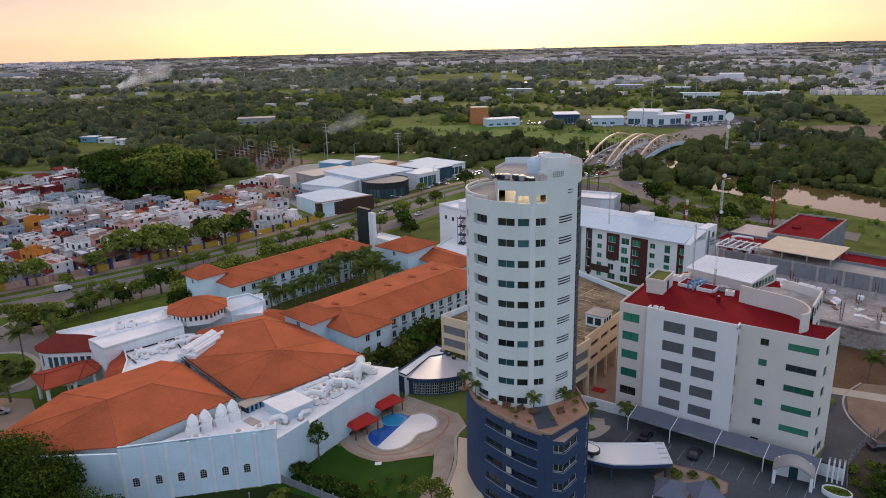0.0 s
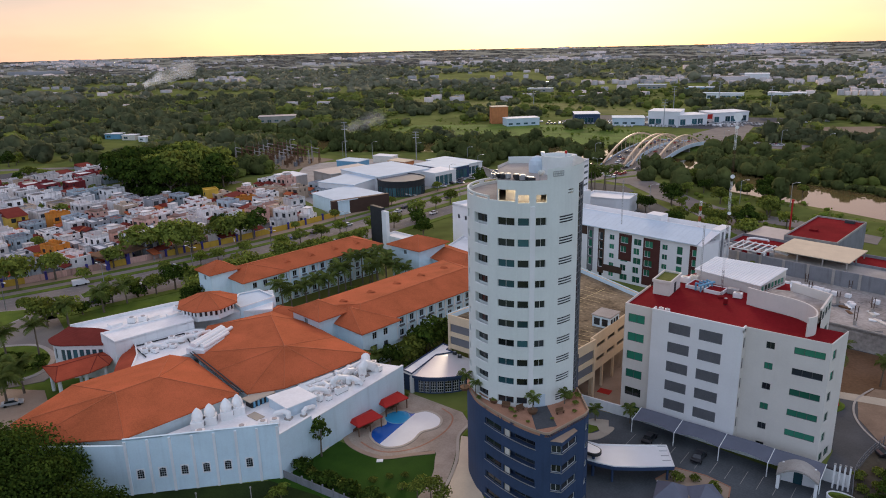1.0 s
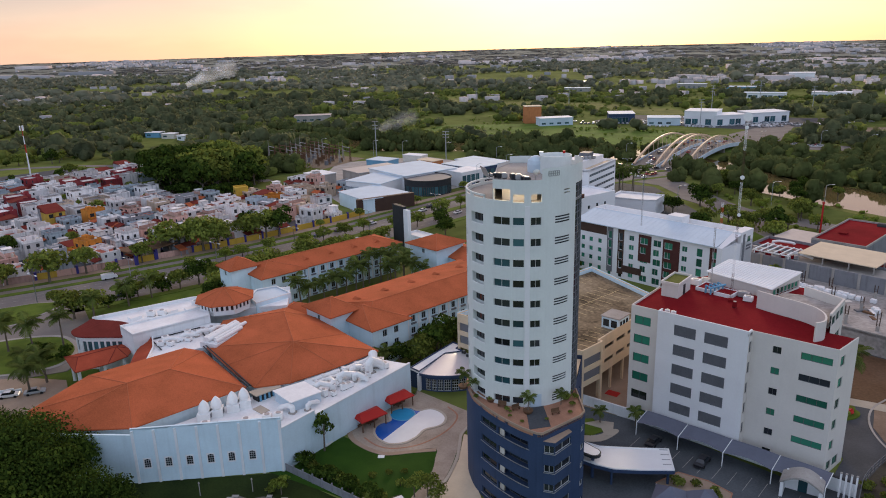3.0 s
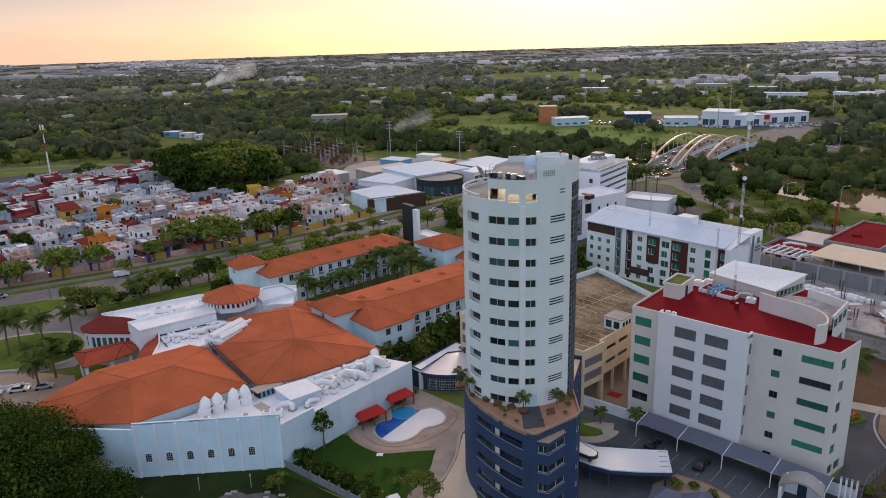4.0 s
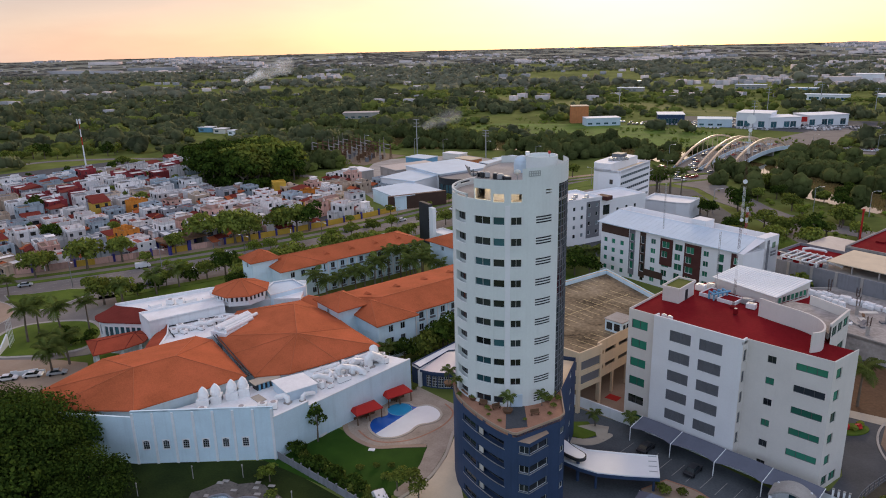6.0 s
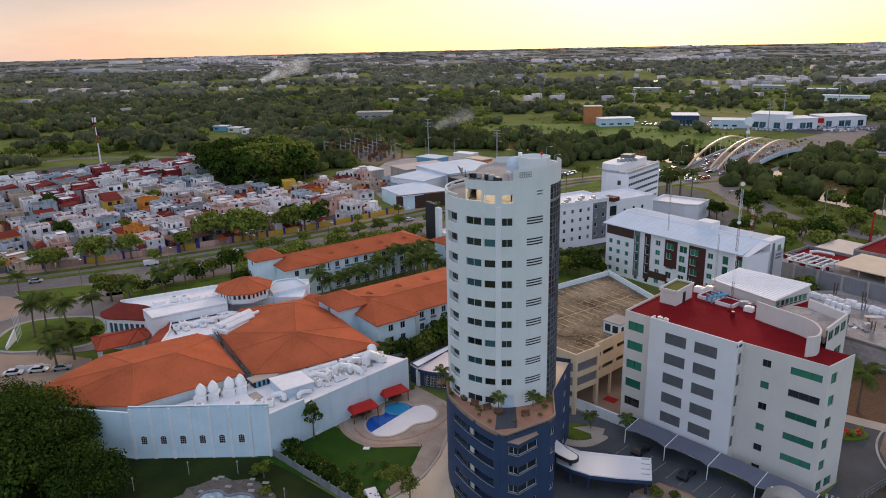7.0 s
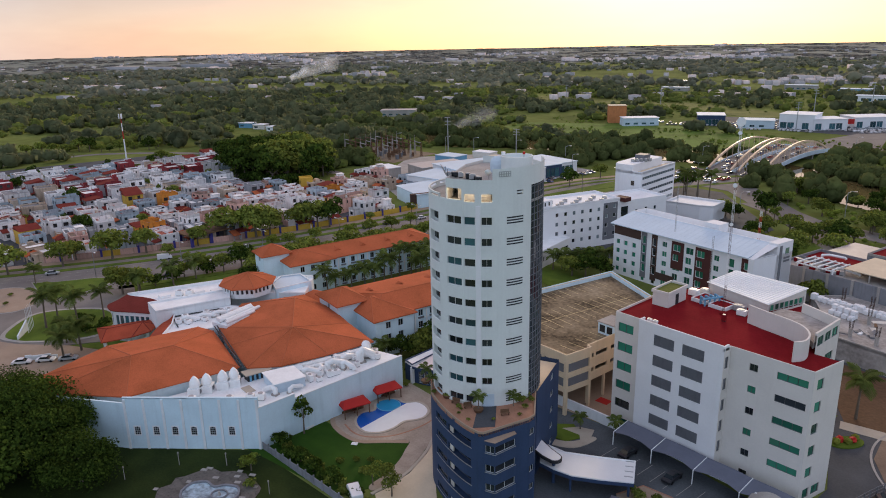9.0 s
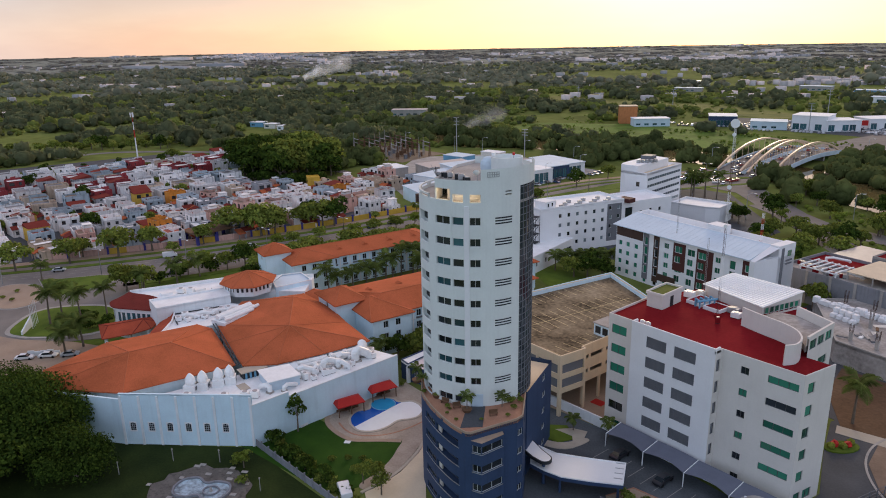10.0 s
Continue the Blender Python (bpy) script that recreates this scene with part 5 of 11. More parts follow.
for k in (4, 5):
    fw, fl = flat_wall(*plan[k], *plan[(k + 1) % 6])
    bm = bmesh.new()
    block(bm, fw, 0.35, 12.35, 0.302, fl - 0.35, 13.3, 0.37)
    part("parapet_lining", bm, M["hotel"], gar, "pale blue painted inner parapet face")
    bm = bmesh.new()
    block(bm, fw, 0, 12.3, -0.12, fl, 13.6, -0.002)
    part("coping", bm, M["hotel"], gar, "pale blue painted parapet face")
for z in (5.6, 8.7):
    part("floor_slab", prisms(inset_flat(plan, 0.25), z - 0.3, z), M["concrete"], gar)
# two storeys of screened openings over an open ground floor; a plain wall with slots behind
for k in (0, 1, 5):
    fw, fl = flat_wall(*plan[k], *plan[(k + 1) % 6])
    for z0, z1 in ((5.1, 6.2), (8.2, 9.3), (11.3, 12.0)):
        bm = bmesh.new()
        block(bm, fw, 0.01, z0, 0, fl - 0.01, z1, 0.25)
        part("spandrel", bm, M["ochre"], gar)
    bays = max(1, round(fl / 6.8))
    for q in range(bays + 1):
        u = min(fl - 0.62, fl * q / bays)
        bm = bmesh.new()
        block(bm, fw, u, 0, -0.03, u + 0.6, 12.0, 0.4)
        part("column", bm, M["ochre"], gar)
    for q in range(bays):
        for z0, z1 in ((6.2, 8.2), (9.3, 11.3)):
            bm = bmesh.new()
            block(bm, fw, fl * q / bays + 0.6, z0, 0.26, fl * (q + 1) / bays, z1, 0.31)
            part("mesh_screen", bm, M["louvre"], gar, "grey mesh screen")
fw, fl = flat_wall(*plan[3], *plan[4])
slots = [(u, z, u + w_, z + 0.9) for z in (7.0, 10.2) for u, w_ in ((0.5, 1.3), (2.4, 3.8), (7.4, 3.8), (12.4, 3.8), (17.4, 3.8))]
bm = bmesh.new()
facade(bm, fw, 0, fl, 5.1, 12.0, slots, 0.3)
part("side_wall", bm, M["ochre"], gar)
for u in (0.1, 5.4, 10.8, 16.2, 21.6, 27.0):
    bm = bmesh.new()
    block(bm, fw, u, 0, 0.02, u + 0.5, 5.1, 0.5)
    part("column", bm, M["ochre"], gar)
part("core_wall", boxes((1.0, 20.0, 0, 22.0, 20.3, 12.0)), M["concrete"], gar)
# painted bays: a double row down the middle, single rows along the sides
def bay_row(x0, y0, x1, y1, left, right):
    d = Vector((x1 - x0, y1 - y0))
    e = d.normalized()
    nn = Vector((e.y, -e.x))
    if left and right:
        a = [Vector((x0, y0)), Vector((x1, y1))]
        part("bay_line", prisms([tuple(q) for q in (a[0] + nn * 0.07, a[1] + nn * 0.07, a[1] - nn * 0.07, a[0] - nn * 0.07)], 12.356, 12.363), M["paint_yellow"], gar)
    for k in range(int(d.length / 2.45) + 1):
        c = Vector((x0, y0)) + e * 2.45 * k
        q = [c - nn * left - e * 0.06, c + nn * right - e * 0.06, c + nn * right + e * 0.06, c - nn * left + e * 0.06]
        part("bay_line", prisms([tuple(v) for v in q], 12.364, 12.37), M["paint_yellow"], gar)


bay_row(10.6, 3.0, 14.9, 39.0, 4.8, 4.8)
bay_row(-3.4, 5.0, 1.6, 43.0, 0.0, 4.8)
bay_row(27.2, 2.0, 27.0, 14.5, 4.8, 0.0)
stair = thing("garage_stair", GX + 25.2, GY + 17.6, 12.35, 0, "pale blue stair housing on the parking deck", "roof structure")
part("wall", boxes((-1.8, -2.2, 0, 2.4, 2.4, 2.6)), M["hotel"], stair)
part("roof", boxes((-2.0, -2.4, 2.6, 2.6, 2.6, 2.8)), M["concrete"], stair)
for k in range(3):
    part("window", boxes((2.4, -1.7 + 1.3 * k, 0.6, 2.43, -0.8 + 1.3 * k, 2.0)), M["glass_dark"], stair)
for k in range(2):
    part("window", boxes((-1.4 + 1.9 * k, -2.24, 0.5, 0.0 + 1.9 * k, -2.2, 2.1)), M["glass_dark"], stair)
bal = thing("carpet", -58.6, 131.5, 0.07, 5, "red carpet on the paved yard", "carpet")
part("cloth", boxes((-1.4, -1.1, 0, 1.4, 1.1, 0.03)), M["red_paint"], bal)
# footbridge balcony of the office block
part("rear_balcony", boxes((-2.8, 8, 8.6, 0, 9.4, 8.8)), M["ochre"], rb)

# ---- forecourt: entrance canopy, carport, walls, gate ----
can = thing("entrance_canopy", -40.5, 106.0, 0, 0, "white entrance canopy with a dark blue fascia", "canopy")
q = [(x + 40.5, y - 106.0) for x, y in ((-48.5, 100.9), (-45.4, 101.1), (-42.3, 101.9), (-38.5, 104.5), (-34.2, 108.0), (-37.8, 113.5), (-42.9, 109.8), (-47.7, 106.6), (-53.0, 105.8))]
part("fascia", prisms(q, 2.75, 3.4), M["tower_blue"], can, "dark blue fascia")
part("top", prisms(inset_flat(q, 0.12), 3.4, 3.46), M["metal_white"], can, "white canopy roof")
part("rim", ring_wall(bmesh.new(), inset_flat(q, 0.02), 3.4, 3.62, 0.16), M["metal_white"], can, "raised white roof edge")
for k in range(4):
    c = Vector(q[4]).lerp(Vector(q[5]), 0.15 + 0.23 * k)
    part("rib", boxes((c.x - 1.9, c.y - 0.06, 3.46, c.x - 0.5, c.y + 0.06, 3.54, 36)), M["metal_grey"], can)
for x, y in ((2.4, 5.6), (5.0, 2.4), (-2.4, -3.6)):
    part("post", tube(bmesh.new(), (x, y, 0), (x, y, 2.8), 0.22, n=12), M["tower_blue"], can)
stadium = [(-14.6, -2.2), (-12.4, -3.4), (-9.7, -4.7), (-7.6, -5.1)] + disc_pts(-5.9, -3.75, 1.3, 1.3, 14, -90, 90, True) + [(-8.0, -2.1), (-11.0, -1.2), (-14.2, 0.4)]
part("oval_fascia", prisms(stadium, 4.45, 5.0), M["dark_metal"], can, "dark rim of the upper canopy")
part("oval_top", prisms(inset_flat(stadium, 0.22), 5.0, 5.06), M["metal_white"], can, "white rounded upper canopy")
part("oval_post", tube(bmesh.new(), (-5.9, -3.9, 0), (-5.9, -3.9, 4.5), 0.3, n=12), M["tower_blue"], can)

cp = thing("carport", -47, 121.4, 0, 0, "grey tensile fabric carport along the office wall", "carport")
spans = 4
sl = 33.0 / spans
for s in range(spans):
    x0 = s * sl
    bm = bmesh.new()
    g = [[None] * 7 for _ in range(5)]
    for i in range(5):
        for j in range(7):
            u, v = i / 4, j / 6
            sag = 0.55 * math.sin(math.pi * v) * (1 - 0.2 * u)
            g[i][j] = bm.verts.new((x0 + v * sl, 2.4 - 4.4 * u + 0.9 * math.sin(math.pi * v) * u, 3.4 - 0.7 * u + (1 - u) * 0.0 - sag * 0.35 + 0.3 * math.sin(math.pi * v)))
    for i in range(4):
        for j in range(6):
            bm.faces.new((g[i][j], g[i + 1][j], g[i + 1][j + 1], g[i][j + 1]))
    part("fabric", bm, M["fabric"], cp)
for s in range(spans + 1):
    bm = bmesh.new()
    tube(bm, (s * sl, -2.0, 0), (s * sl, -1.9, 2.75), 0.09, n=8)
    tube(bm, (s * sl, -1.9, 2.75), (s * sl, 2.4, 3.45), 0.07, n=8)
    part("post", bm, M["metal_white"], cp)
for s in range(13):
    tagged(part("bay_line", boxes((-46 + s * 2.6, 114.6, 0.062, -45.92 + s * 2.6, 119.2, 0.068)), M["concrete"]), "white parking bay line on the forecourt", "road marking", kind="structure")
sw = thing("site_wall", -66.0, 123.2, 0, 0, "white boundary wall between forecourt and garage", "wall")
bm = bmesh.new()
fw, fl = flat_wall(0, 0, 19.5, 1.0)
block(bm, fw, 0, 0, 0, fl, 2.2, 0.35)
part("wall", bm, M["hotel_white"], sw)
sw2 = thing("site_wall", -46.5, 124.0, 0, 0, "white boundary wall behind the carport", "wall")
part("wall", boxes((0, 0.05, 0, 36.0, 0.4, 2.6)), M["hotel_white"], sw2)
part("coping", boxes((-0.05, -0.05, 2.6, 36.05, 0.5, 2.75)), M["dark_metal"], sw2)
gate = thing("gatehouse", -17.3, 119.0, 0, 8, "small white arched gatehouse", "gatehouse")
arch = [(-3.2 + 6.4 * k / 12, 2.6 + 1.5 * math.sin(math.pi * k / 12)) for k in range(13)]
bm = bmesh.new()
rings = [[bm.verts.new((x, y, z + dz)) for y, dz in ((-1.7, 0), (1.9, 0), (1.9, 0.35), (-1.7, 0.35))] for x, z in arch]
for p, q in zip(rings, rings[1:]):
    for i in range(4):
        bm.faces.new((p[i], p[(i + 1) % 4], q[(i + 1) % 4], q[i]))
bm.faces.new(rings[0])
bm.faces.new(rings[-1][::-1])
part("vault", bm, M["concrete"], gate, "weathered grey vault")
for x in (-3.1, 2.6):
    part("pier", boxes((x, -1.6, 0, x + 0.5, 1.8, 2.7)), M["office_white"], gate)
part("back_wall", boxes((-2.6, 1.4, 0, 2.6, 1.7, 3.6)), M["office_white"], gate)
part("door", boxes((-0.7, 1.34, 0, 0.7, 1.4, 2.3)), M["glass_tint"], gate)
for i in range(4):
    col = thing("gate_pillar", -12.6 + i * 0.75, 122.6 + 0.15 * i, 0, 0, "tall slim white pillar at the gate", "pillar", "gate pillars")
    part("shaft", boxes((-0.13, -0.13, 0, 0.13, 0.13, 4.6)), M["office_white"], col)
    part("cap", boxes((-0.17, -0.17, 4.6, 0.17, 0.17, 4.75)), M["concrete"], col)
bed = thing("planter", -10.6, 119.5, 0, 0, "round white planter with low shrubs", "planter")
part("rim", ring_wall(bmesh.new(), disc_pts(0, 0, 2.3, 1.5, 24), 0, 0.9, 0.2), M["office_white"], bed)
part("soil", prisms(disc_pts(0, 0, 2.1, 1.3, 24), 0.1, 0.75), M["lawn"], bed)
for i, (x, y) in enumerate(((-32.4, 102.2), (-27.9, 104.8))):
    tent = thing("parasol_tent", x, y, 0, 15 + 30 * i, "grey pointed fabric tent in the forecourt", "tent", "forecourt tents")
    bm = bmesh.new()
    apex = bm.verts.new((0, 0, 4.4))
    c = [bm.verts.new(v) for v in ((-2.6, -2.6, 2.4), (2.6, -2.6, 2.4), (2.6, 2.6, 2.4), (-2.6, 2.6, 2.4))]
    for k in range(4):
        bm.faces.new((c[k], c[(k + 1) % 4], apex))
    part("canopy", bm, M["fabric"], tent)
    for sx in (-2.6, 2.6):
        for sy in (-2.6, 2.6):
            part("post", tube(bmesh.new(), (sx, sy, 0), (sx, sy, 2.4), 0.06, n=6), M["metal_white"], tent)

# ---- fan-shaped pavilion behind the pool ----
pav = thing("pool_pavilion", -92.0, 114.0, 0, 0, "dark blue fan-shaped pavilion with a shining metal roof", "pavilion")
fan = smooth([(x + 92.0, y - 114.0) for x, y in ((-91.9, 106.4), (-89.4, 107.2), (-86.9, 108.8), (-84.3, 111.3), (-82.5, 114.3), (-81.6, 117.4), (-81.4, 120.2))], 2)
inner = [(x + 92.0, y - 114.0) for x, y in ((-88.6, 120.4), (-91.2, 120.8), (-93.7, 117.1))]
wing_pts = [(x + 92.0, y - 114.0) for x, y in ((-95.0, 106.7), (-91.95, 106.4), (-93.75, 117.1), (-91.3, 120.7), (-93.6, 120.9), (-93.8, 122.8), (-96.6, 123.0))]
front = [(x * 0.94 - 0.25, y * 0.93 + 0.15) for x, y in fan]
bm = bmesh.new()
glazing = []
for k, (a, b) in enumerate(zip(front, front[1:])):
    fw, fl = flat_wall(*a, *b)
    hs = [(0.12, 0.25, fl - 0.12, 2.9)] if 0 < k < 9 else []
    facade(bm, fw, 0, fl, 0, 3.9, hs, 0.25)
    glazing += [(fw, h) for h in hs]
for a, b in ((wing_pts[0], front[0]), (wing_pts[5], wing_pts[6]), (wing_pts[6], wing_pts[0]), (front[-1], (3.4, 6.4)), ((3.4, 6.4), wing_pts[4])):
    fw, fl = flat_wall(*a, *b)
    facade(bm, fw, 0.05, fl, 0, 4.0, [], 0.25)
pwl = part("wall", bm, M["tower_blue"], pav)
for fw, h in glazing:
    window(pwl, fw, *h, M["glass_dark"], M["frame"], 2, 1, 0.2, 0.07, rows=3)
part("pier", boxes((-0.55, -7.75, 0, 0.15, -7.1, 3.85)), M["hotel_white"], pav, "white entrance pier")
bm = bmesh.new()
hub = Vector((-1.6, 3.4))
low = [bm.verts.new((x, y, 4.15)) for x, y in fan]
top = [bm.verts.new((*(hub.lerp(Vector(q), 0.12)), 4.75)) for q in fan]
for k in range(len(fan) - 1):
    bm.faces.new((low[k], low[k + 1], top[k + 1], top[k]))
back = [bm.verts.new((x, y, 4.4)) for x, y in inner]
bm.faces.new((low[-1], back[0], top[-1]))
bm.faces.new((back[0], back[1], top[-1]))
bm.faces.new(top[::-1])
part("roof", bm, M["metal_shine"], pav, "shining metal fan roof")
bm = bmesh.new()
for a, b in zip(fan, fan[1:]):
    d = (Vector(b) - Vector(a)).normalized() * 0.14
    prism(bm, [(a[0] + d.y, a[1] - d.x), (b[0] + d.y, b[1] - d.x), b, a], 3.75, 4.28)
part("fascia", bm, M["tower_blue"], pav)
part("wing_roof", prisms(wing_pts, 4.05, 4.5), M["white_roof"], pav, "pale flat roof of the side wing")
part("wing_rim", ring_wall(bmesh.new(), wing_pts, 4.5, 4.72, 0.22), M["tower_blue"], pav)
for x, y in ((1.4, 5.9), (3.4, 5.2)):
    roof_plant(-92 + x, 114 + y, 4.35, 20, 0.9, 0.7, 0.8, M["dark_metal"])
# ---- swimming pool and garden ----
sheet("pool_deck", smooth([(-92.4, 106.0), (-92.3, 86.5), (-88.6, 84.2), (-85.1, 83.6), (-81.6, 83.9), (-79.4, 84.9), (-76.6, 88.2), (-73.6, 91.4), (-71.5, 89.0), (-69.4, 86.0), (-67.6, 82.0), (-66.6, 77.6), (-64.8, 77.8), (-65.5, 84.0), (-68.6, 91.0), (-73.2, 98.5), (-73.6, 102.5), (-78.0, 106.0)], 4), 0.12, M["deck_paving"], "pinkish paved pool deck", "pool deck")
band("deck_border", smooth([(-92.2, 86.6), (-88.6, 84.3), (-85.1, 83.7), (-81.6, 84.0), (-79.4, 85.0), (-76.6, 88.3), (-73.6, 91.5)], 6), 0.0, 1.0, 0.135, M["paving"], "brown paved border of the pool deck", "paving")
band("deck_border", smooth([(-86.9, 85.6), (-83.0, 85.2), (-80.0, 86.4), (-77.4, 89.8), (-76.4, 94.0), (-76.6, 99.0), (-78.6, 103.2), (-82.4, 104.6)], 6), 0.0, 0.35, 0.135, M["terracotta"], "terracotta line in the pool deck", "paving")
band("kerb_walk", smooth([(-74.0, 103.0), (-73.2, 98.6), (-70.9, 95.2), (-68.2, 91.2), (-65.4, 85.0), (-64.6, 80.0), (-64.4, 76.5)], 5), -0.3, 0.3, 0.22, M["paving_pale"], "curved pale concrete kerb", "kerb")
sheet("court", [(-64.0, 77.0), (-64.0, 80.0), (-64.9, 85.0), (-67.8, 91.3), (-72.7, 98.6), (-68.6, 100.2), (-66.6, 97.0), (-64.0, 91.0), (-60.0, 87.0), (-56.0, 84.0), (-58.0, 79.0), (-62.0, 76.0)][::-1], 0.15, M["beige_roof"], "pale beige sports court strip", "court")
sheet("lawn", [(-78.0, 106.2), (-73.4, 102.8), (-72.6, 99.0), (-68.6, 100.6), (-68.0, 108.0), (-77.0, 110.0)], 0.13, M["lawn"], "small lawn before the pavilion", "lawn")
pool = thing("swimming_pool", -84.0, 94.6, 0.12, 0, "kidney-shaped swimming pool with a white shallow shelf", "swimming pool")
shape = smooth([(x + 84.0, y - 94.6) for x, y in ((-84.8, 87.0), (-81.8, 86.9), (-79.6, 89.0), (-79.1, 92.0), (-79.7, 94.9), (-78.7, 97.0), (-78.5, 99.0), (-79.8, 101.1), (-82.2, 102.1), (-84.7, 101.7), (-86.1, 99.6), (-87.8, 99.5), (-89.5, 98.1), (-90.1, 96.0), (-89.4, 94.4), (-87.7, 93.1), (-88.4, 91.4), (-88.2, 89.7), (-86.8, 88.0), (-84.8, 87.0))], 4)[:-1]
area = sum(a[0] * b[1] - b[0] * a[1] for a, b in zip(shape, shape[1:] + shape[:1]))
if area < 0:
    shape = shape[::-1]
part("rim", ring_wall(bmesh.new(), [(x * 1.05, y * 1.05) for x, y in shape], -0.1, 0.10, 0.5), M["paving_pale"], pool)


def clip(pts, a, b):
    """The part of an outline to the left of the line a-b."""
    out = []
    s = lambda p: (b[0] - a[0]) * (p[1] - a[1]) - (b[1] - a[1]) * (p[0] - a[0])
    for p, q in zip(pts, pts[1:] + pts[:1]):
        u, v = s(p), s(q)
        if u >= 0:
            out.append(p)
        if u * v < 0:
            t = u / (u - v)
            out.append((p[0] + (q[0] - p[0]) * t, p[1] + (q[1] - p[1]) * t))
    return out


part("shelf", prisms(clip(shape, (-1.4, 4.4), (0.6, -8.0)), -0.1, 0.03), M["pool_white"], pool, "white shallow shelf under clear water")
deep = clip(shape, (0.6, -8.0), (-1.4, 4.4))
part("deep_water", prisms(deep, -0.1, 0.03), M["pool"], pool, "deep blue basin")
basin = clip(disc_pts(-3.4, 1.9, 2.7, 2.6, 28), (0.6, -8.0), (-1.4, 4.4))
part("round_basin", prisms(basin, -0.1, 0.05), M["pool_pale"], pool, "turquoise round basin")
part("basin_rim", ring_wall(bmesh.new(), basin, 0.0, 0.09, 0.16), M["pale_blue_paint"], pool, "pale blue rim of the round basin")
for x, y, rz in ((-89.6, 89.4, -10), (-90.6, 98.2, -10)):
    gz = thing("gazebo", x, y, 0.12, rz, "open pool gazebo with a red roof", "gazebo", "pool gazebos")
    bm = bmesh.new()
    hip_roof(bm, [(-2.0, -3.0), (2.0, -3.0), (2.0, 3.0), (-2.0, 3.0)], 2.4, [(0, -2.2, 3.2), (0, -2.2, 3.2), (0, 2.2, 3.2), (0, 2.2, 3.2)], 0.2)
    part("roof", bm, M["red_paint"], gz)
    for sx in (-1.7, 1.7):
        for sy in (-2.7, 0, 2.7):
            part("post", boxes((sx - 0.09, sy - 0.09, 0, sx + 0.09, sy + 0.09, 2.35)), M["timber"], gz)
    part("bench", boxes((-1.3, -2.4, 0.0, -0.7, 2.4, 0.5)), M["timber"], gz)
    part("table", boxes((-0.3, -0.8, 0.65, 0.6, 0.8, 0.75), (0.1, -0.08, 0, 0.25, 0.08, 0.65)), M["timber"], gz)
for x, y, r in ((-91.4, 79.4, 2), (-79.6, 83.0, 8)):
    pb = thing("concrete_cover", x, y, 0.06, r * 5, "pale concrete cover slab on the lawn", "cover slab")
    bm = boxes((-1.1, -0.9, 0, 1.1, 0.9, 0.45) if r == 2 else (-0.6, -0.45, 0, 0.6, 0.45, 0.1))
    part("slab", bm, M["hotel_white"], pb)

# ---- garden fence, lower lawn with the old fountain ----
fence = thing("garden_fence", -90.2, 69.0, 0, 5.5, "weathered concrete garden fence", "fence")
for k in range(14):
    part("post", boxes((k * 2.4, -0.12, 0, k * 2.4 + 0.22, 0.12, 1.9)), M["grey_wall"], fence)
    part("panel", boxes((k * 2.4 + 0.22, -0.05, 0.05, k * 2.4 + 2.4, 0.05, 1.5)), M["grey_wall"], fence)
fo = thing("old_fountain", -82.8, 55.8, 0.05, 40, "empty old fountain basin on round grey paving", "fountain")
rr_ = random.Random(3)
part("paving", prisms([(x * rr_.uniform(0.8, 1.05), y * rr_.uniform(0.8, 1.05)) for x, y in disc_pts(0, 0, 9.5, 7.5, 26)], 0, 0.08), mat("old_paving", (0.15, 0.135, 0.12), 0.9, 0.35, 0.5, 4.0, 0.4, stain=0.5), fo, "weathered broken paving ring")
for k in range(15):
    a, q = rr_.uniform(0, 6.28), rr_.uniform(0.62, 1.1)
    part("loose_slab", boxes((9.0 * q * math.cos(a) - 0.5, 7.0 * q * math.sin(a) - 0.35, 0.08, 9.0 * q * math.cos(a) + rr_.uniform(0.1, 0.7), 7.0 * q * math.sin(a) + 0.3, 0.16), ), M["concrete"], fo)
lobes_ = smooth([(-5.2, -0.4), (-4.2, -2.4), (-1.8, -2.9), (0.2, -2.0), (1.8, -3.0), (4.4, -2.4), (5.3, 0.0), (4.2, 2.2), (1.6, 2.5), (0.0, 1.8), (-2.2, 3.0), (-4.6, 1.9), (-5.2, -0.4)], 4)[:-1]
part("basin_rim", ring_wall(bmesh.new(), lobes_, 0.05, 0.5, 0.35), M["grey_wall"], fo, "mossy dark basin rim")
part("basin_floor", prisms([(x * 0.94, y * 0.94) for x, y in lobes_], 0.06, 0.2), mat("wet_basin_floor", (0.42, 0.50, 0.55), 0.35, 0.9, 0.5, 2.0, 0.1, spec=0.5, hue=(0.6, 0.7, 0.75)), fo, "pale blue stained basin floor")
part("inner_rim", ring_wall(bmesh.new(), disc_pts(1.9, -0.3, 1.5, 1.3, 28), 0.1, 0.5, 0.2), M["grey_wall"], fo)
part("spout", tube(bmesh.new(), (1.9, -0.3, 0.1), (1.9, -0.3, 0.9), 0.3, 0.18, 12), M["concrete"], fo)
for x, y in ((-95.0, 55.0), (-89.0, 61.5), (-76, 63.5), (-97, 46)):
    lp = thing("garden_lamp", x, y, 0.05, 0, "short pale garden lamp post", "lamp post", "garden lamps")
    part("post", tube(bmesh.new(), (0, 0, 0), (0, 0, 2.4), 0.07, n=8), M["concrete"], lp)
    part("head", tube(bmesh.new(), (0, 0, 2.4), (0, 0, 2.65), 0.16, 0.12, 8), M["concrete"], lp)

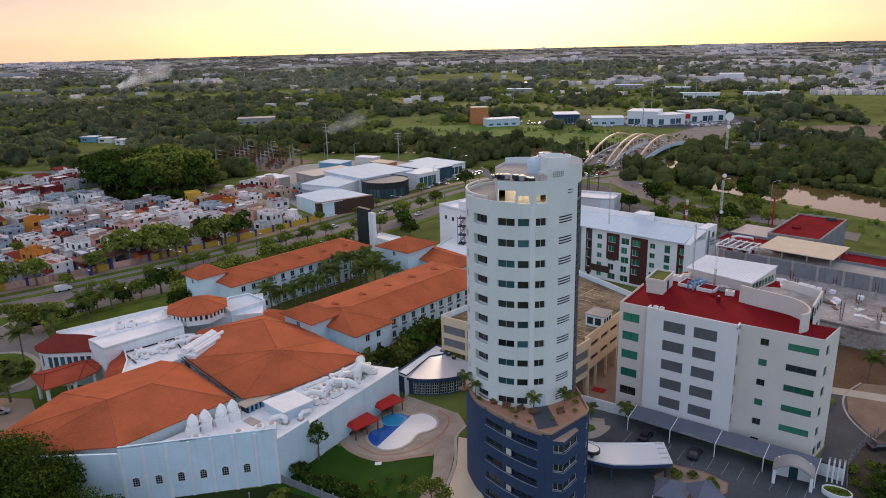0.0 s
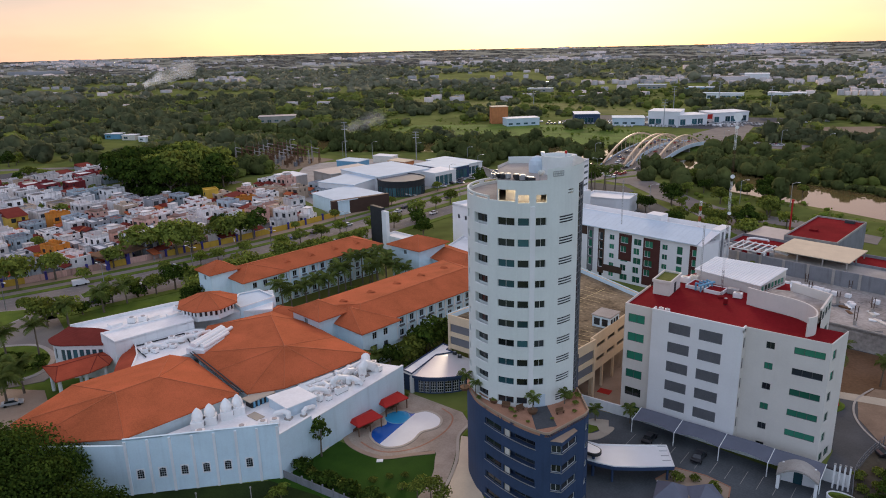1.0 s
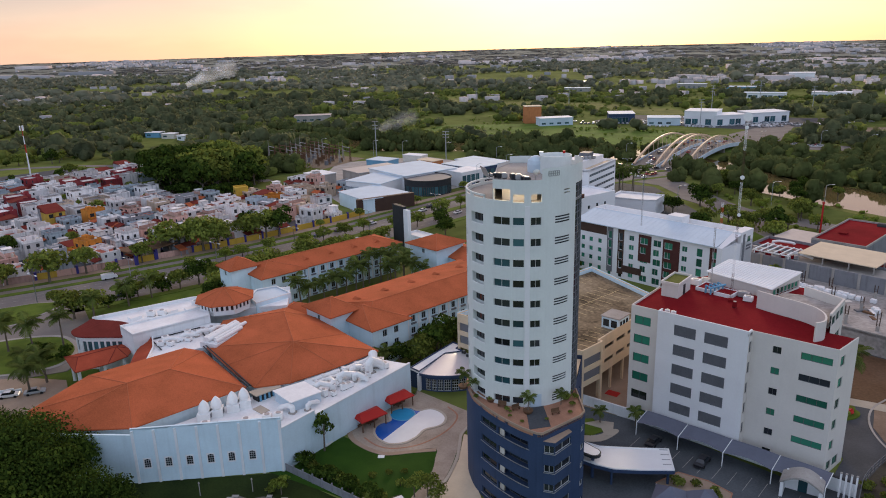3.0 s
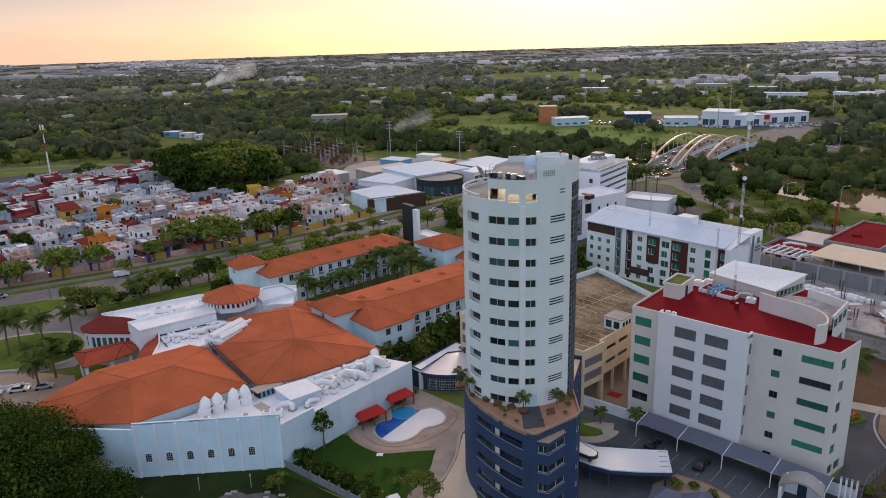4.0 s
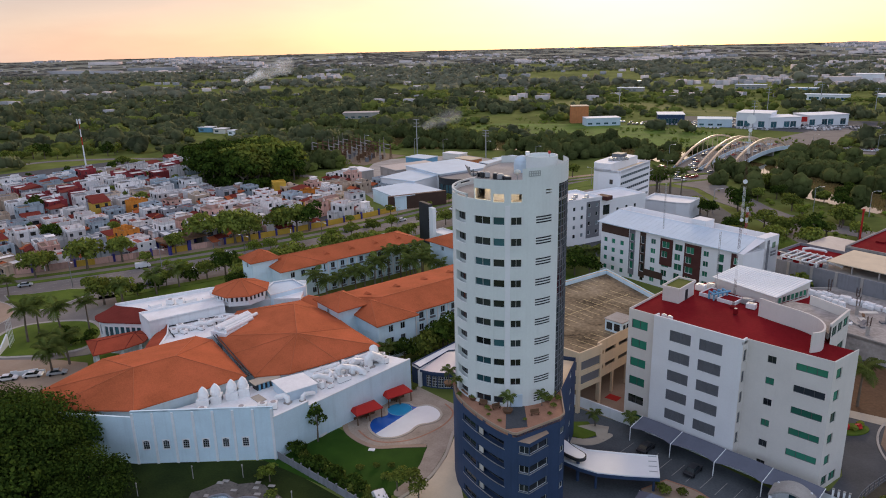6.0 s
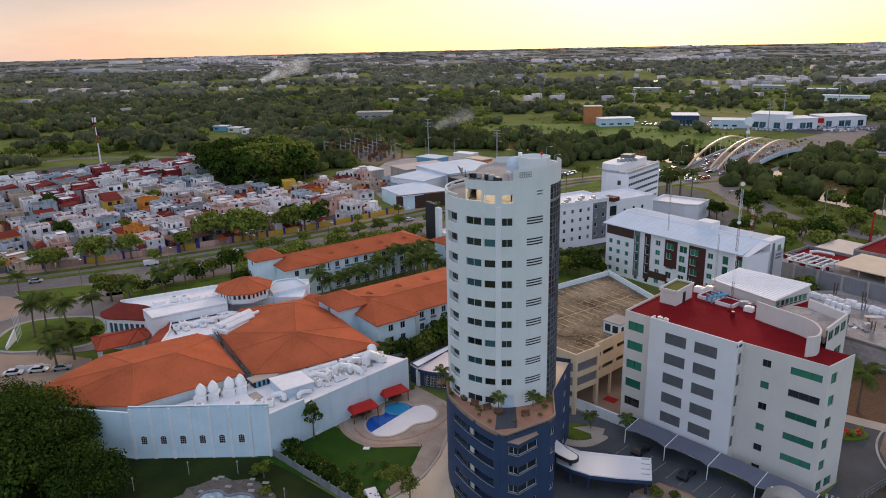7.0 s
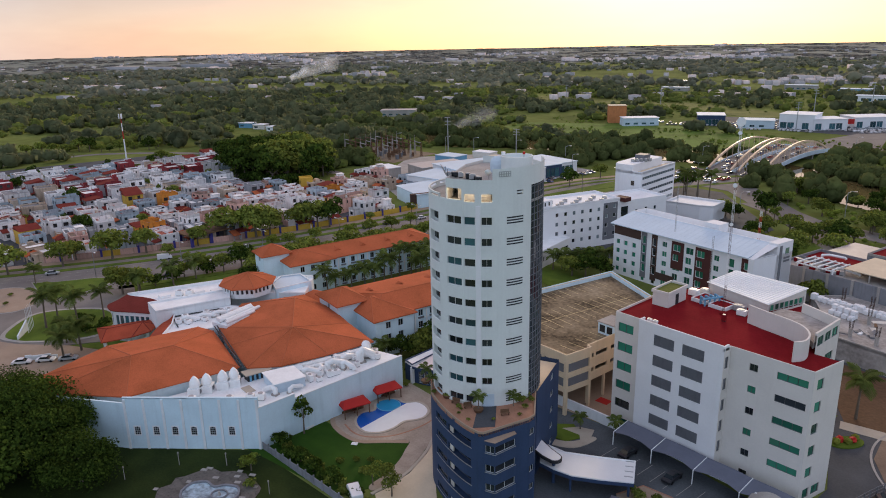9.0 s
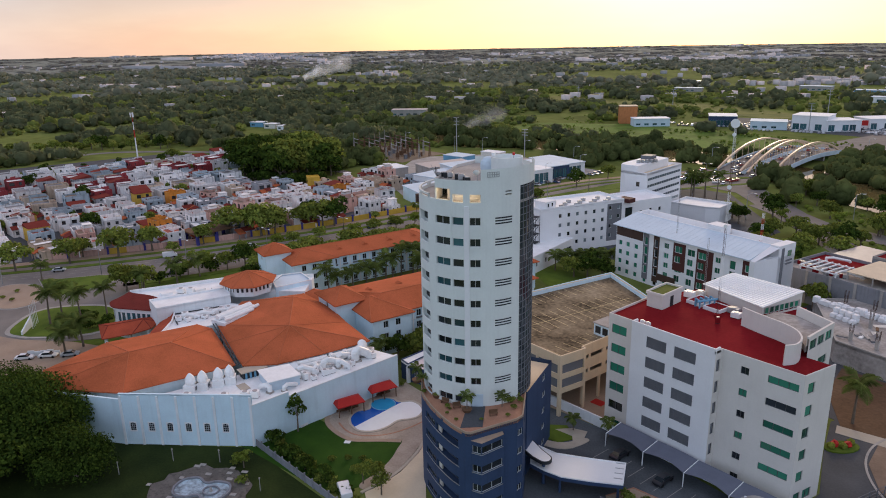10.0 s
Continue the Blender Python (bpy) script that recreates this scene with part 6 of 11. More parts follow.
# ---- the hotel with the tiled roofs ----
def wall_run(parent, pts, z0, z1, material, spec=None, closed=True, name="wall", deep=0.25):
    """Walls along an outline; spec: side -> (holes, pane, frame, bars). Returns the mesh."""
    bm = bmesh.new()
    todo = []
    n = len(pts)
    for i in range(n if closed else n - 1):
        fw, fl = flat_wall(*pts[i], *pts[(i + 1) % n])
        hs = []
        if spec and i in spec:
            hs = [h for h in spec[i][0](fl)] if callable(spec[i][0]) else spec[i][0]
            todo.append((fw, hs, *spec[i][1:]))
        facade(bm, fw, 0, fl, z0, z1, hs, deep)
    bmesh.ops.remove_doubles(bm, verts=bm.verts[:], dist=0.002)
    w = part(name, bm, material, parent)
    for fw, hs, pane, fr, bars in todo:
        for h in hs:
            window(w, fw, *h, M[pane], M[fr], bars, 1, deep - 0.03)
    return w


def inset_line(pts, d):
    """An outline drawn in by about d towards its middle."""
    cx, cy = sum(p[0] for p in pts) / len(pts), sum(p[1] for p in pts) / len(pts)
    return [(x + (cx - x) * d / math.hypot(cx - x, cy - y), y + (cy - y) * d / math.hypot(cx - x, cy - y)) for x, y in pts]


HX, HY = -115.0, 70.0


def H(*pts):
    return [(x - HX, y - HY) for x, y in pts]


def H3(*pts):
    return [(x - HX, y - HY, z) for x, y, z in pts]


hotel = thing("hotel_ballroom", HX, HY, 0, 0, "pale blue hotel ballroom wing under terracotta tile roofs", "hotel")
# near hipped roof
r1, r2 = H3((-120.2, 55.9, 12.95), (-119.7, 64.2, 12.85))
e1 = H((-121.5, 39.6), (-109.2, 51.2), (-106.8, 73.0), (-129.3, 76.7), (-134.2, 74.9), (-137.2, 55.2), (-130.6, 41.2))
tiled_roof(hotel, e1, 9.6, [r1, r1, r2, r2, r2, r1, r1], M["tiles"], "orange terracotta hipped roof")
wall_run(hotel, inset_line(e1, 0.9), 0, 9.5, M["hotel"])
# far hipped roof
k1, k2 = H3((-110.5, 87.5, 13.3), (-127.0, 97.0, 13.2))
e2 = H((-105.6, 74.0), (-101.6, 79.8), (-99.9, 90.2), (-99.0, 101.2), (-112.0, 102.9), (-124.0, 105.2), (-137.0, 104.8), (-142.0, 89.4), (-131.0, 78.4), (-119.0, 75.8))
tiled_roof(hotel, e2, 9.5, [k1, k1, k1, k1, k1, k2, k2, k2, k1, k1], M["tiles"], "orange terracotta hipped roof")
wall_run(hotel, inset_line(e2, 1.1), 0, 9.4, M["hotel"])
bm = bmesh.new()
for a, b in (((-106.2, 73.4), (-130.0, 77.6)),):
    for k in (-0.3, 0.3):
        tube(bm, (a[0] - HX, a[1] - HY + k, 9.8), (b[0] - HX, b[1] - HY + k, 10.3), 0.14, n=6)
part("valley_gutter", bm, M["dark_metal"], hotel, "dark valley gutter between the roofs")
# high white wall with small grilled windows, and the long wall to the pool
part_wall = thing("screen_wall", -107.0, 49.8, 0, 0, "tall pale blue plastered screen wall with small windows", "wall")
fw, fl = flat_wall(0, 0, 17.2, 19.1)
hs = [(1.6 + 3.62 * k, 3.0, 2.7 + 3.62 * k, 4.75) for k in range(6)]
bm = bmesh.new()
facade(bm, fw, 0, fl, 0, 10.8, hs, 0.3)
block(bm, fw, 0, 10.5, 0, fl, 10.8, 0.4)
bm.faces.new([bm.verts.new(fw(u, z, 0.4)) for u, z in ((0, 0), (fl, 0), (fl, 10.8), (0, 10.8))])
sw_wall = part("wall", bm, M["hotel"], part_wall)
for h in hs:
    w = window(sw_wall, fw, *h, M["glass_dark"], M["frame"], 2, 1, 0.12, 0.03, rows=3)
    bm = bmesh.new()
    c, hw = (h[0] + h[2]) / 2, (h[2] - h[0]) / 2
    for k in range(8):
        u0, u1 = h[0] + hw * k / 4, h[0] + hw * (k + 1) / 4
        d = max(0.05, 0.32 * abs((u0 + u1) / 2 - c) / hw) ** 1.3
        block(bm, fw, u0, h[3] - d, -0.03, u1, h[3] + 0.002, 0.11)
    block(bm, fw, h[0] - 0.15, h[3], -0.06, h[2] + 0.15, h[3] + 0.18, 0.05)
    block(bm, fw, h[0] - 0.15, h[1] - 0.15, -0.08, h[2] + 0.15, h[1], 0.05)
    block(bm, fw, h[0] - 0.15, h[1], -0.05, h[0], h[3], 0.05)
    block(bm, fw, h[2], h[1], -0.05, h[2] + 0.15, h[3], 0.05)
    part("surround", bm, M["hotel_white"], w, "white moulded surround")
for k in range(8):
    bm = bmesh.new()
    u = min(fl - 0.5, 0.1 + 3.62 * k)
    block(bm, fw, u, 0, -0.22, u + 0.45, 10.4, 0.02)
    part("pilaster", bm, M["hotel_white"], part_wall)
long_wall = thing("screen_wall", -89.8, 68.9, 0, 0, "long white plastered screen wall beside the pool", "wall")
fw2, fl2 = flat_wall(0, 0, -2.0, 34.7)
bm = bmesh.new()
block(bm, fw2, 0, 0, 0, 7.8, 8.6, 0.4)
block(bm, fw2, 7.8, 0, 0, fl2, 7.7, 0.4)
part("wall", bm, M["hotel"], long_wall)
bm = bmesh.new()
block(bm, fw2, 0, 8.6, -0.06, 7.8, 8.75, 0.46)
block(bm, fw2, 7.8, 7.7, -0.06, fl2, 7.85, 0.46)
part("coping", bm, M["hotel_white"], long_wall)
back = thing("screen_wall", -107.0, 49.8, 0, 0, "grey side wall of the hotel in shade", "wall")
fwb, flb = flat_wall(-13.5, -10.5, 0, 0)
bm = bmesh.new()
block(bm, fwb, 0, 0, 0, flb, 9.6, 0.4)
part("wall", bm, M["hotel"], back)
# plant deck between wall and roofs
pd = thing("plant_deck", HX, HY, 0, 0, "white flat plant deck behind the screen wall", "roof")
part("deck", prisms(H((-106.8, 50.6), (-90.4, 69.2), (-92.4, 103.2), (-100.0, 100.6), (-105.6, 75), (-108.6, 52.5)), 7.2, 7.6), M["white_roof"], pd)
part("plant_room", prisms(H((-100.9, 75.4), (-94.6, 74.7), (-93.6, 80.9), (-99.5, 81.4)), 7.0, 9.6), M["metal_blue"], pd, "pale blue plant room")
part("plant_room_lid", prisms(H((-101.2, 75.2), (-94.4, 74.5), (-93.4, 81.1), (-99.7, 81.6)), 9.6, 9.75), M["white_roof"], pd, "white lid of the plant room")
part("plant_annexe", prisms(H((-100.6, 81.5), (-97.6, 81.3), (-97.4, 83.0), (-100.2, 83.4)), 7.0, 9.3), M["metal_blue"], pd)
part("housing", prisms(H((-104.9, 73.0), (-103.0, 73.0), (-102.7, 77.6), (-104.6, 77.6)), 7.2, 9.05), M["dark_metal"], pd, "dark louvred plant housing")
for k in range(5):
    part("louvre", prisms(H((-103.0 + 0.06 * k, 73.3 + 0.95 * k), (-102.8 + 0.06 * k, 73.3 + 0.95 * k), (-102.78 + 0.06 * k, 73.7 + 0.95 * k), (-102.98 + 0.06 * k, 73.7 + 0.95 * k)), 7.3, 8.9), M["pale_blue_paint"], pd)
part("housing_roof", prisms(H((-105.3, 72.5), (-102.6, 72.4), (-102.1, 78.0), (-104.8, 78.1)), 9.05, 9.25), M["paving_pale"], pd, "cream flat housing roof")
part("loose_panel", boxes((13.6, 0.6, 7.6, 16.6, 2.4, 7.75)), M["paving_pale"], pd, "loose cream roof panel")
for i, (x, y) in enumerate(((-105.2, 62.9), (-104.8, 65.2), (-104.1, 68.2), (-103.7, 70.4))):
    cw_ = thing("air_cowl", x, y, 7.6, 45 + 6 * i, "white domed rooftop air cowl", "air cowl", "rooftop air cowls")
    bm = bmesh.new()
    prof = [(0.86, 0), (0.86, 1.8), (1.02, 1.95), (1.0, 2.5), (0.78, 3.1), (0.42, 3.6), (0.05, 3.95)]
    rings = [[bm.verts.new((r * math.cos(2 * math.pi * k / 18), r * math.sin(2 * math.pi * k / 18), z)) for k in range(18)] for r, z in prof]
    for a, b in zip(rings, rings[1:]):
        for k in range(18):
            bm.faces.new((a[k], a[(k + 1) % 18], b[(k + 1) % 18], b[k]))
    bm.faces.new(rings[-1])
    part("hood", bm, M["metal_white"], cw_)
    part("base", boxes((-1.15, -1.15, 0, 1.15, 1.15, 1.5)), M["hotel_white"], cw_)
    part("inlet", boxes((1.15, -0.5, 0.4, 1.22, 0.5, 1.2)), M["louvre"], cw_)


def elbow_duct(x, y, z, turn, length, r, rise):
    t = thing("air_duct", x, y, z, turn, "white insulated rooftop air duct", "air duct", "rooftop air ducts")
    bm = bmesh.new()
    pts = [(0, 0, 0.3), (0, 0, rise), (0.3 * length, 0, rise + r * 0.6), (length, 0, rise * 0.7), (length + r, 0, 0.4)]
    for p, q in zip(pts, pts[1:]):
        tube(bm, p, q, r, n=12)
    for p in pts[1:-1]:
        bmesh.ops.create_icosphere(bm, subdivisions=2, radius=r * 1.02, matrix=Matrix.Translation(p))
    part("duct", bm, M["metal_white"], t)
    part("plinth", boxes((-r * 1.2, -r * 1.2, 0, r * 1.2, r * 1.2, 0.35)), M["concrete"], t)
    bm = bmesh.new()
    for p in pts[1:4]:
        tube(bm, (p[0] - 0.06, 0, p[2]), (p[0] + 0.06, 0, p[2]), r * 1.1, n=12)
    part("flange", bm, M["metal_white"], t)
    return t


rng = random.Random(9)
for i, (x, y, a, ln, r, h) in enumerate(((-97.2, 82.5, 60, 3.2, 0.55, 1.5), (-95.6, 85.2, 120, 2.6, 0.45, 1.2), (-96.6, 88.0, 75, 3.4, 0.6, 1.6), (-95.0, 90.6, 30, 2.4, 0.5, 1.4), (-97.4, 92.0, 95, 2.8, 0.5, 1.3), (-95.6, 95.2, 80, 2.6, 0.9, 1.9), (-96.8, 97.6, 140, 2.4, 0.9, 2.1), (-94.2, 74.6, 200, 2.4, 0.5, 1.2), (-92.8, 77.0, 100, 2.6, 0.4, 1.0), (-98.4, 86.4, 15, 2.2, 0.4, 1.1))):
    elbow_duct(x, y, 7.6, a, ln, r, h)
for i in range(16):
    roof_plant(rng.uniform(-97.6, -93.4), 80 + i * 1.35, 7.6, rng.choice((-3, 87, 40)), rng.uniform(1.0, 2.0), rng.uniform(0.8, 1.3), rng.uniform(0.8, 1.5))
for i, (x, y) in enumerate(((-104.6, 56.5), (-103.6, 58.4), (-101.0, 60.6), (-99.8, 62.2), (-97.0, 66.4), (-105.4, 54.6), (-96, 70.2), (-94.4, 71.6))):
    roof_plant(x, y, 7.6, 48, 1.6, 1.2, (1.6, 1.3, 2.0, 1.5, 1.6, 1.2, 1.1, 1.4)[i])

for (x0, y0), (x1, y1), r, z in (((-101.2, 82.8), (-99.4, 90.4), 0.5, 8.5), ((-99.2, 90.8), (-98.4, 98.6), 0.55, 8.6), ((-99.9, 84.0), (-98.2, 91.6), 0.35, 8.2), ((-97.9, 92.4), (-97.3, 99.6), 0.4, 8.3)):
    ed = thing("air_duct", x0, y0, 7.6, 0, "long white insulated duct beside the tiled roof", "air duct", "rooftop air ducts")
    d_ = Vector((x1 - x0, y1 - y0, 0))
    part("duct", tube(bmesh.new(), (0, 0, z - 7.6), (d_.x, d_.y, z - 7.6 + 0.2), r, n=12), M["metal_white"], ed)
    for q in (0.08, 0.5, 0.92):
        c = d_ * q
        part("support", boxes((c.x - 0.3, c.y - 0.08, 0, c.x + 0.3, c.y + 0.08, z - 7.6 - r * 0.6)), M["louvre"], ed)
        part("box", boxes((c.x - r * 1.1, c.y - 0.35, z - 7.6 - r, c.x + r * 1.1, c.y + 0.35, z - 7.6 + r * 1.15)), M["metal_white"], ed)
tray = thing("roof_tray", -96.4, 87.4, 7.6, 20, "white oval moulded tray leaning on the plant deck", "tray")
bm = bmesh.new()
bmesh.ops.create_uvsphere(bm, u_segments=24, v_segments=12, radius=1.0)
bmesh.ops.delete(bm, geom=[v for v in bm.verts if v.co.z > 0.05], context="VERTS")
bmesh.ops.scale(bm, verts=bm.verts, vec=(1.9, 1.2, 0.7))
bmesh.ops.translate(bm, verts=bm.verts, vec=(0, 0, 0.72))
part("shell", bm, M["metal_white"], tray)

# ---- flat-roofed core, octagon and lobby ----
core = thing("hotel_core", HX, HY, 0, 0, "white flat-roofed hotel core", "hotel")
cb = H((-167.9, 68.9), (-162.8, 71.4), (-157.5, 73.4), (-153.6, 72.0), (-151.1, 90.4), (-137.6, 105.4), (-147.2, 113.4), (-161.5, 92.0))
wall_run(core, cb, 0, 9.6, M["hotel_white"])
part("roof", prisms(cb, 9.6, 9.8), M["white_roof"], core, "bright white flat roof")
part("parapet", ring_wall(bmesh.new(), cb[6:] + cb[:1], 9.8, 10.6, 0.35, closed=False), M["hotel_white"], core)
cs_ = H((-155.3, 70.2), (-147.6, 69.6), (-144.6, 87.6), (-151.1, 90.4))
wall_run(core, cs_, 0, 10.8, M["hotel_white"], name="slab_wall")
part("slab_roof", prisms(cs_, 10.6, 10.75), M["white_roof"], core)
part("slab_parapet", ring_wall(bmesh.new(), cs_, 10.6, 11.15, 0.3), M["hotel_white"], core)
cl = H((-146.8, 73.6), (-141.2, 71.0), (-137.3, 68.0), (-134.2, 65.6), (-131.5, 78.8), (-142.4, 89.0), (-144.4, 87.4))
wall_run(core, cl, 0, 8.7, M["hotel_white"], name="low_wall")
part("low_deck", prisms(cl, 8.7, 8.9), M["white_roof"], core, "white lower plant deck")
part("deck_parapet", ring_wall(bmesh.new(), cl[0:5], 8.9, 9.4, 0.3, closed=False), M["hotel_white"], core)
for i, (x, y) in enumerate(((-160, 76), (-157, 84), (-154.5, 88), (-158.4, 95))):
    part("roof_hatch", boxes((x - HX - 1.0, y - HY - 1.4, 9.8, x - HX + 1.0, y - HY + 1.4, 10.5)), M["metal_white"], core)
for i in range(9):
    roof_plant(-145.0 + rng.uniform(0, 8), 72.5 + i * 1.5 + rng.uniform(-0.5, 0.5), 8.9, rng.uniform(0, 90), rng.uniform(1.0, 1.8), 1.1, rng.uniform(0.8, 1.4))
for x, y in ((-158.5, 79.5), (-157.0, 81.6), (-156.4, 90.5), (-155.2, 92.6)):
    roof_plant(x, y, 9.8, 40, 1.9, 1.3, 1.4)
for i in range(4):
    elbow_duct(-141.5 + i * 1.1, 74.0 + i * 3.4, 8.9, 60 + 12 * i, 3.6, 0.45, 0.9)
cd = thing("cable_tray", HX, HY, 8.9, 0, "dark conduit run across the white plant deck", "conduit")
for (x0, y0), (x1, y1) in (((-145.8, 73.0), (-143.4, 84.0)), ((-143.4, 84.0), (-134.0, 80.6)), ((-145.8, 73.0), (-138.4, 71.6))):
    part("conduit", tube(bmesh.new(), (x0 - HX, y0 - HY, 0.25), (x1 - HX, y1 - HY, 0.25), 0.16, n=6), M["dark_metal"], cd)
# long insulated ducts lying along the edge of the tiled roof
dp = thing("duct_platform", -131.8, 84.6, 9.2, -72, "white duct platform at the edge of the tiled roof", "platform")
part("platform", boxes((-6.0, -2.6, 0, 6.4, 2.2, 1.4)), M["white_roof"], dp)
for k, (yy, x0, x1, r) in enumerate(((-1.9, -5.2, 5.6, 0.5), (-0.7, -4.4, 6.0, 0.6), (0.6, -5.6, 5.0, 0.45), (1.6, -3.0, 5.8, 0.4))):
    ld = thing("air_duct", -131.8, 84.6, 10.6, -72, "long white insulated duct lying on the roof", "air duct", "rooftop air ducts")
    bm = bmesh.new()
    tube(bm, (x0, yy, r), (x1, yy, r), r, n=12)
    part("duct", bm, M["metal_white"], ld)
    for q in range(5):
        part("flange", tube(bmesh.new(), (x0 + (x1 - x0) * (q + 0.5) / 5 - 0.06, yy, r), (x0 + (x1 - x0) * (q + 0.5) / 5 + 0.06, yy, r), r * 1.05, n=12), M["metal_white"], ld)
# low wavy forecourt wall, sign wall and flagpoles
fwl = thing("forecourt_wall", -166.1, 41.3, 0, 60, "low white wavy wall beside the hotel forecourt", "wall")
for k in range(6):
    part("panel", boxes((k * 1.5, -0.15, 0, k * 1.5 + 1.5, 0.15, 1.0 + 0.5 * abs(math.sin(k * 1.3)))), M["hotel_white"], fwl)
sgw = thing("sign_wall", -184.0, 45.4, 0.28, 150, "sloping white blank sign wall on the island lawn", "sign")
bm = bmesh.new()
vs = [bm.verts.new(v) for v in ((-3.4, -0.2, 0), (3.4, -0.2, 0), (3.4, 0.2, 0), (-3.4, 0.2, 0), (-3.4, -0.2, 1.0), (3.4, -0.2, 3.0), (3.4, 0.2, 3.0), (-3.4, 0.2, 1.0))]
for f in ((3, 2, 1, 0), (4, 5, 6, 7), (0, 1, 5, 4), (1, 2, 6, 5), (2, 3, 7, 6), (3, 0, 4, 7)):
    bm.faces.new([vs[i] for i in f])
part("slab", bm, M["hotel_white"], sgw)
for k in range(5):
    fp = thing("flagpole", -188.6 + k * 1.1, 48.8 - k * 0.5, 0.28, 0, "slim white flagpole on the island lawn", "flagpole", "flagpoles")
    part("pole", tube(bmesh.new(), (0, 0, 0), (0, 0, 7.0), 0.07, 0.04, 6), M["metal_white"], fp)
bx = thing("hotel_stair_block", HX, HY, 0, 0, "pale blue stair block with a parapet", "building")
b1 = H((-142.4, 99.4), (-141.8, 109.8), (-149.6, 110.7), (-151.5, 105.5), (-147.8, 101.0))
wall_run(bx, b1, 0, 10.8, M["hotel"])
part("roof", prisms(inset_line(b1, 0.3), 10.5, 10.7), M["metal_blue"], bx, "pale blue-grey flat roof")
part("parapet", ring_wall(bmesh.new(), b1, 10.8, 11.1, 0.25), M["hotel_white"], bx)
octo = thing("octagon_pavilion", -148.8, 94.6, 9.9, 10, "octagonal rooftop pavilion with a terracotta roof", "pavilion")
o8 = disc_pts(0, 0, 7.6, 7.6, 8, 22.5, 382.5)
wall_run(octo, [(x * 0.86, y * 0.86) for x, y in o8], 0, 2.9, M["hotel_white"], {i: (lambda fl: [(0.5 + 1.2 * k, 1.1, 1.2 + 1.2 * k, 2.3) for k in range(4)], "glass_dark", "frame", 0) for i in range(8)})
tiled_roof(octo, o8, 2.9, [(0, 0, 5.4)] * 8, M["tiles"], "terracotta octagonal roof")
# lobby: curved dark red roof and the lower arcade roof
lob = thing("hotel_lobby", HX, HY, 0, 0, "hotel lobby with dark red tiled roofs and an arched front", "hotel")
def lean_roof(parent, low, z0, high, z1, material, label, thick=0.22):
    """A curved roof slope between an eave line and a higher line, both smoothed."""
    a, b = smooth(low, 4), smooth(high, 4)
    n = min(len(a), len(b))
    bm = bmesh.new()
    rows_ = [[bm.verts.new((*p, z)) for p in line[:n]] for line, z in ((a, z0), (b, z1), (b, z1 - thick), (a, z0 - thick))]
    for i in range(n - 1):
        for k in range(4):
            bm.faces.new((rows_[k][i], rows_[k][i + 1], rows_[(k + 1) % 4][i + 1], rows_[(k + 1) % 4][i]))
    bm.faces.new([r[0] for r in rows_])
    bm.faces.new([r[-1] for r in rows_][::-1])
    bmesh.ops.recalc_face_normals(bm, faces=bm.faces[:])
    part("roof", bm, material, parent, label)
    return a


la = H((-169.8, 66.4), (-168.0, 63.6), (-163.2, 63.2), (-158.6, 66.6), (-154.4, 69.9))
lh = H((-168.2, 69.0), (-166.4, 69.2), (-162.8, 71.4), (-159.6, 72.8), (-156.4, 73.4))
eave = lean_roof(lob, la, 8.5, lh, 10.2, M["tiles_dark"], "dark red curved tile roof")
lw = [(x + 0.3, y + 0.7) for x, y in eave]
bm = bmesh.new()
arches = []
for a, b in zip(lw, lw[1:]):
    fw, fl = flat_wall(*a, *b)
    hs = [(fl / 2 - 0.55, 4.4, fl / 2 + 0.55, 7.2)] if fl > 1.3 else []
    facade(bm, fw, 0, fl, 0, 8.6, hs, 0.25)
    arches += [(fw, h) for h in hs]
bmesh.ops.remove_doubles(bm, verts=bm.verts[:], dist=0.002)
lwall = part("wall", bm, M["hotel_white"], lob)
for fw, h in arches:
    window(lwall, fw, *h, M["glass_tint"], M["frame"], 0, 1, 0.2)
pr = H((-159.8, 58.4), (-149.2, 56.6), (-147.9, 63.4), (-148.4, 68.0), (-151.4, 70.8), (-156.6, 71.2))
ra, rb_ = H3((-154.0, 59.4, 7.3), (-152.6, 67.6, 7.3))
tiled_roof(lob, pr, 6.0, [ra, ra, rb_, rb_, rb_, rb_], M["tiles_red"], "red tiled entrance roof with dark edges")
for x, y in H((-158.4, 59.4), (-150.2, 57.8), (-149.2, 63.0), (-149.6, 67.4), (-157.0, 65)):
    part("column", tube(bmesh.new(), (x, y, 0), (x, y, 6.0), 0.4, n=12), M["hotel_white"], lob)
lean_roof(lob, H((-149.8, 73.6), (-146.6, 70.0), (-143.2, 67.2), (-139.4, 64.6)), 7.7, H((-147.0, 73.5), (-141.3, 70.9), (-137.4, 67.9), (-134.3, 65.4)), 9.4, M["tiles_red"], "red curved skirt roof")

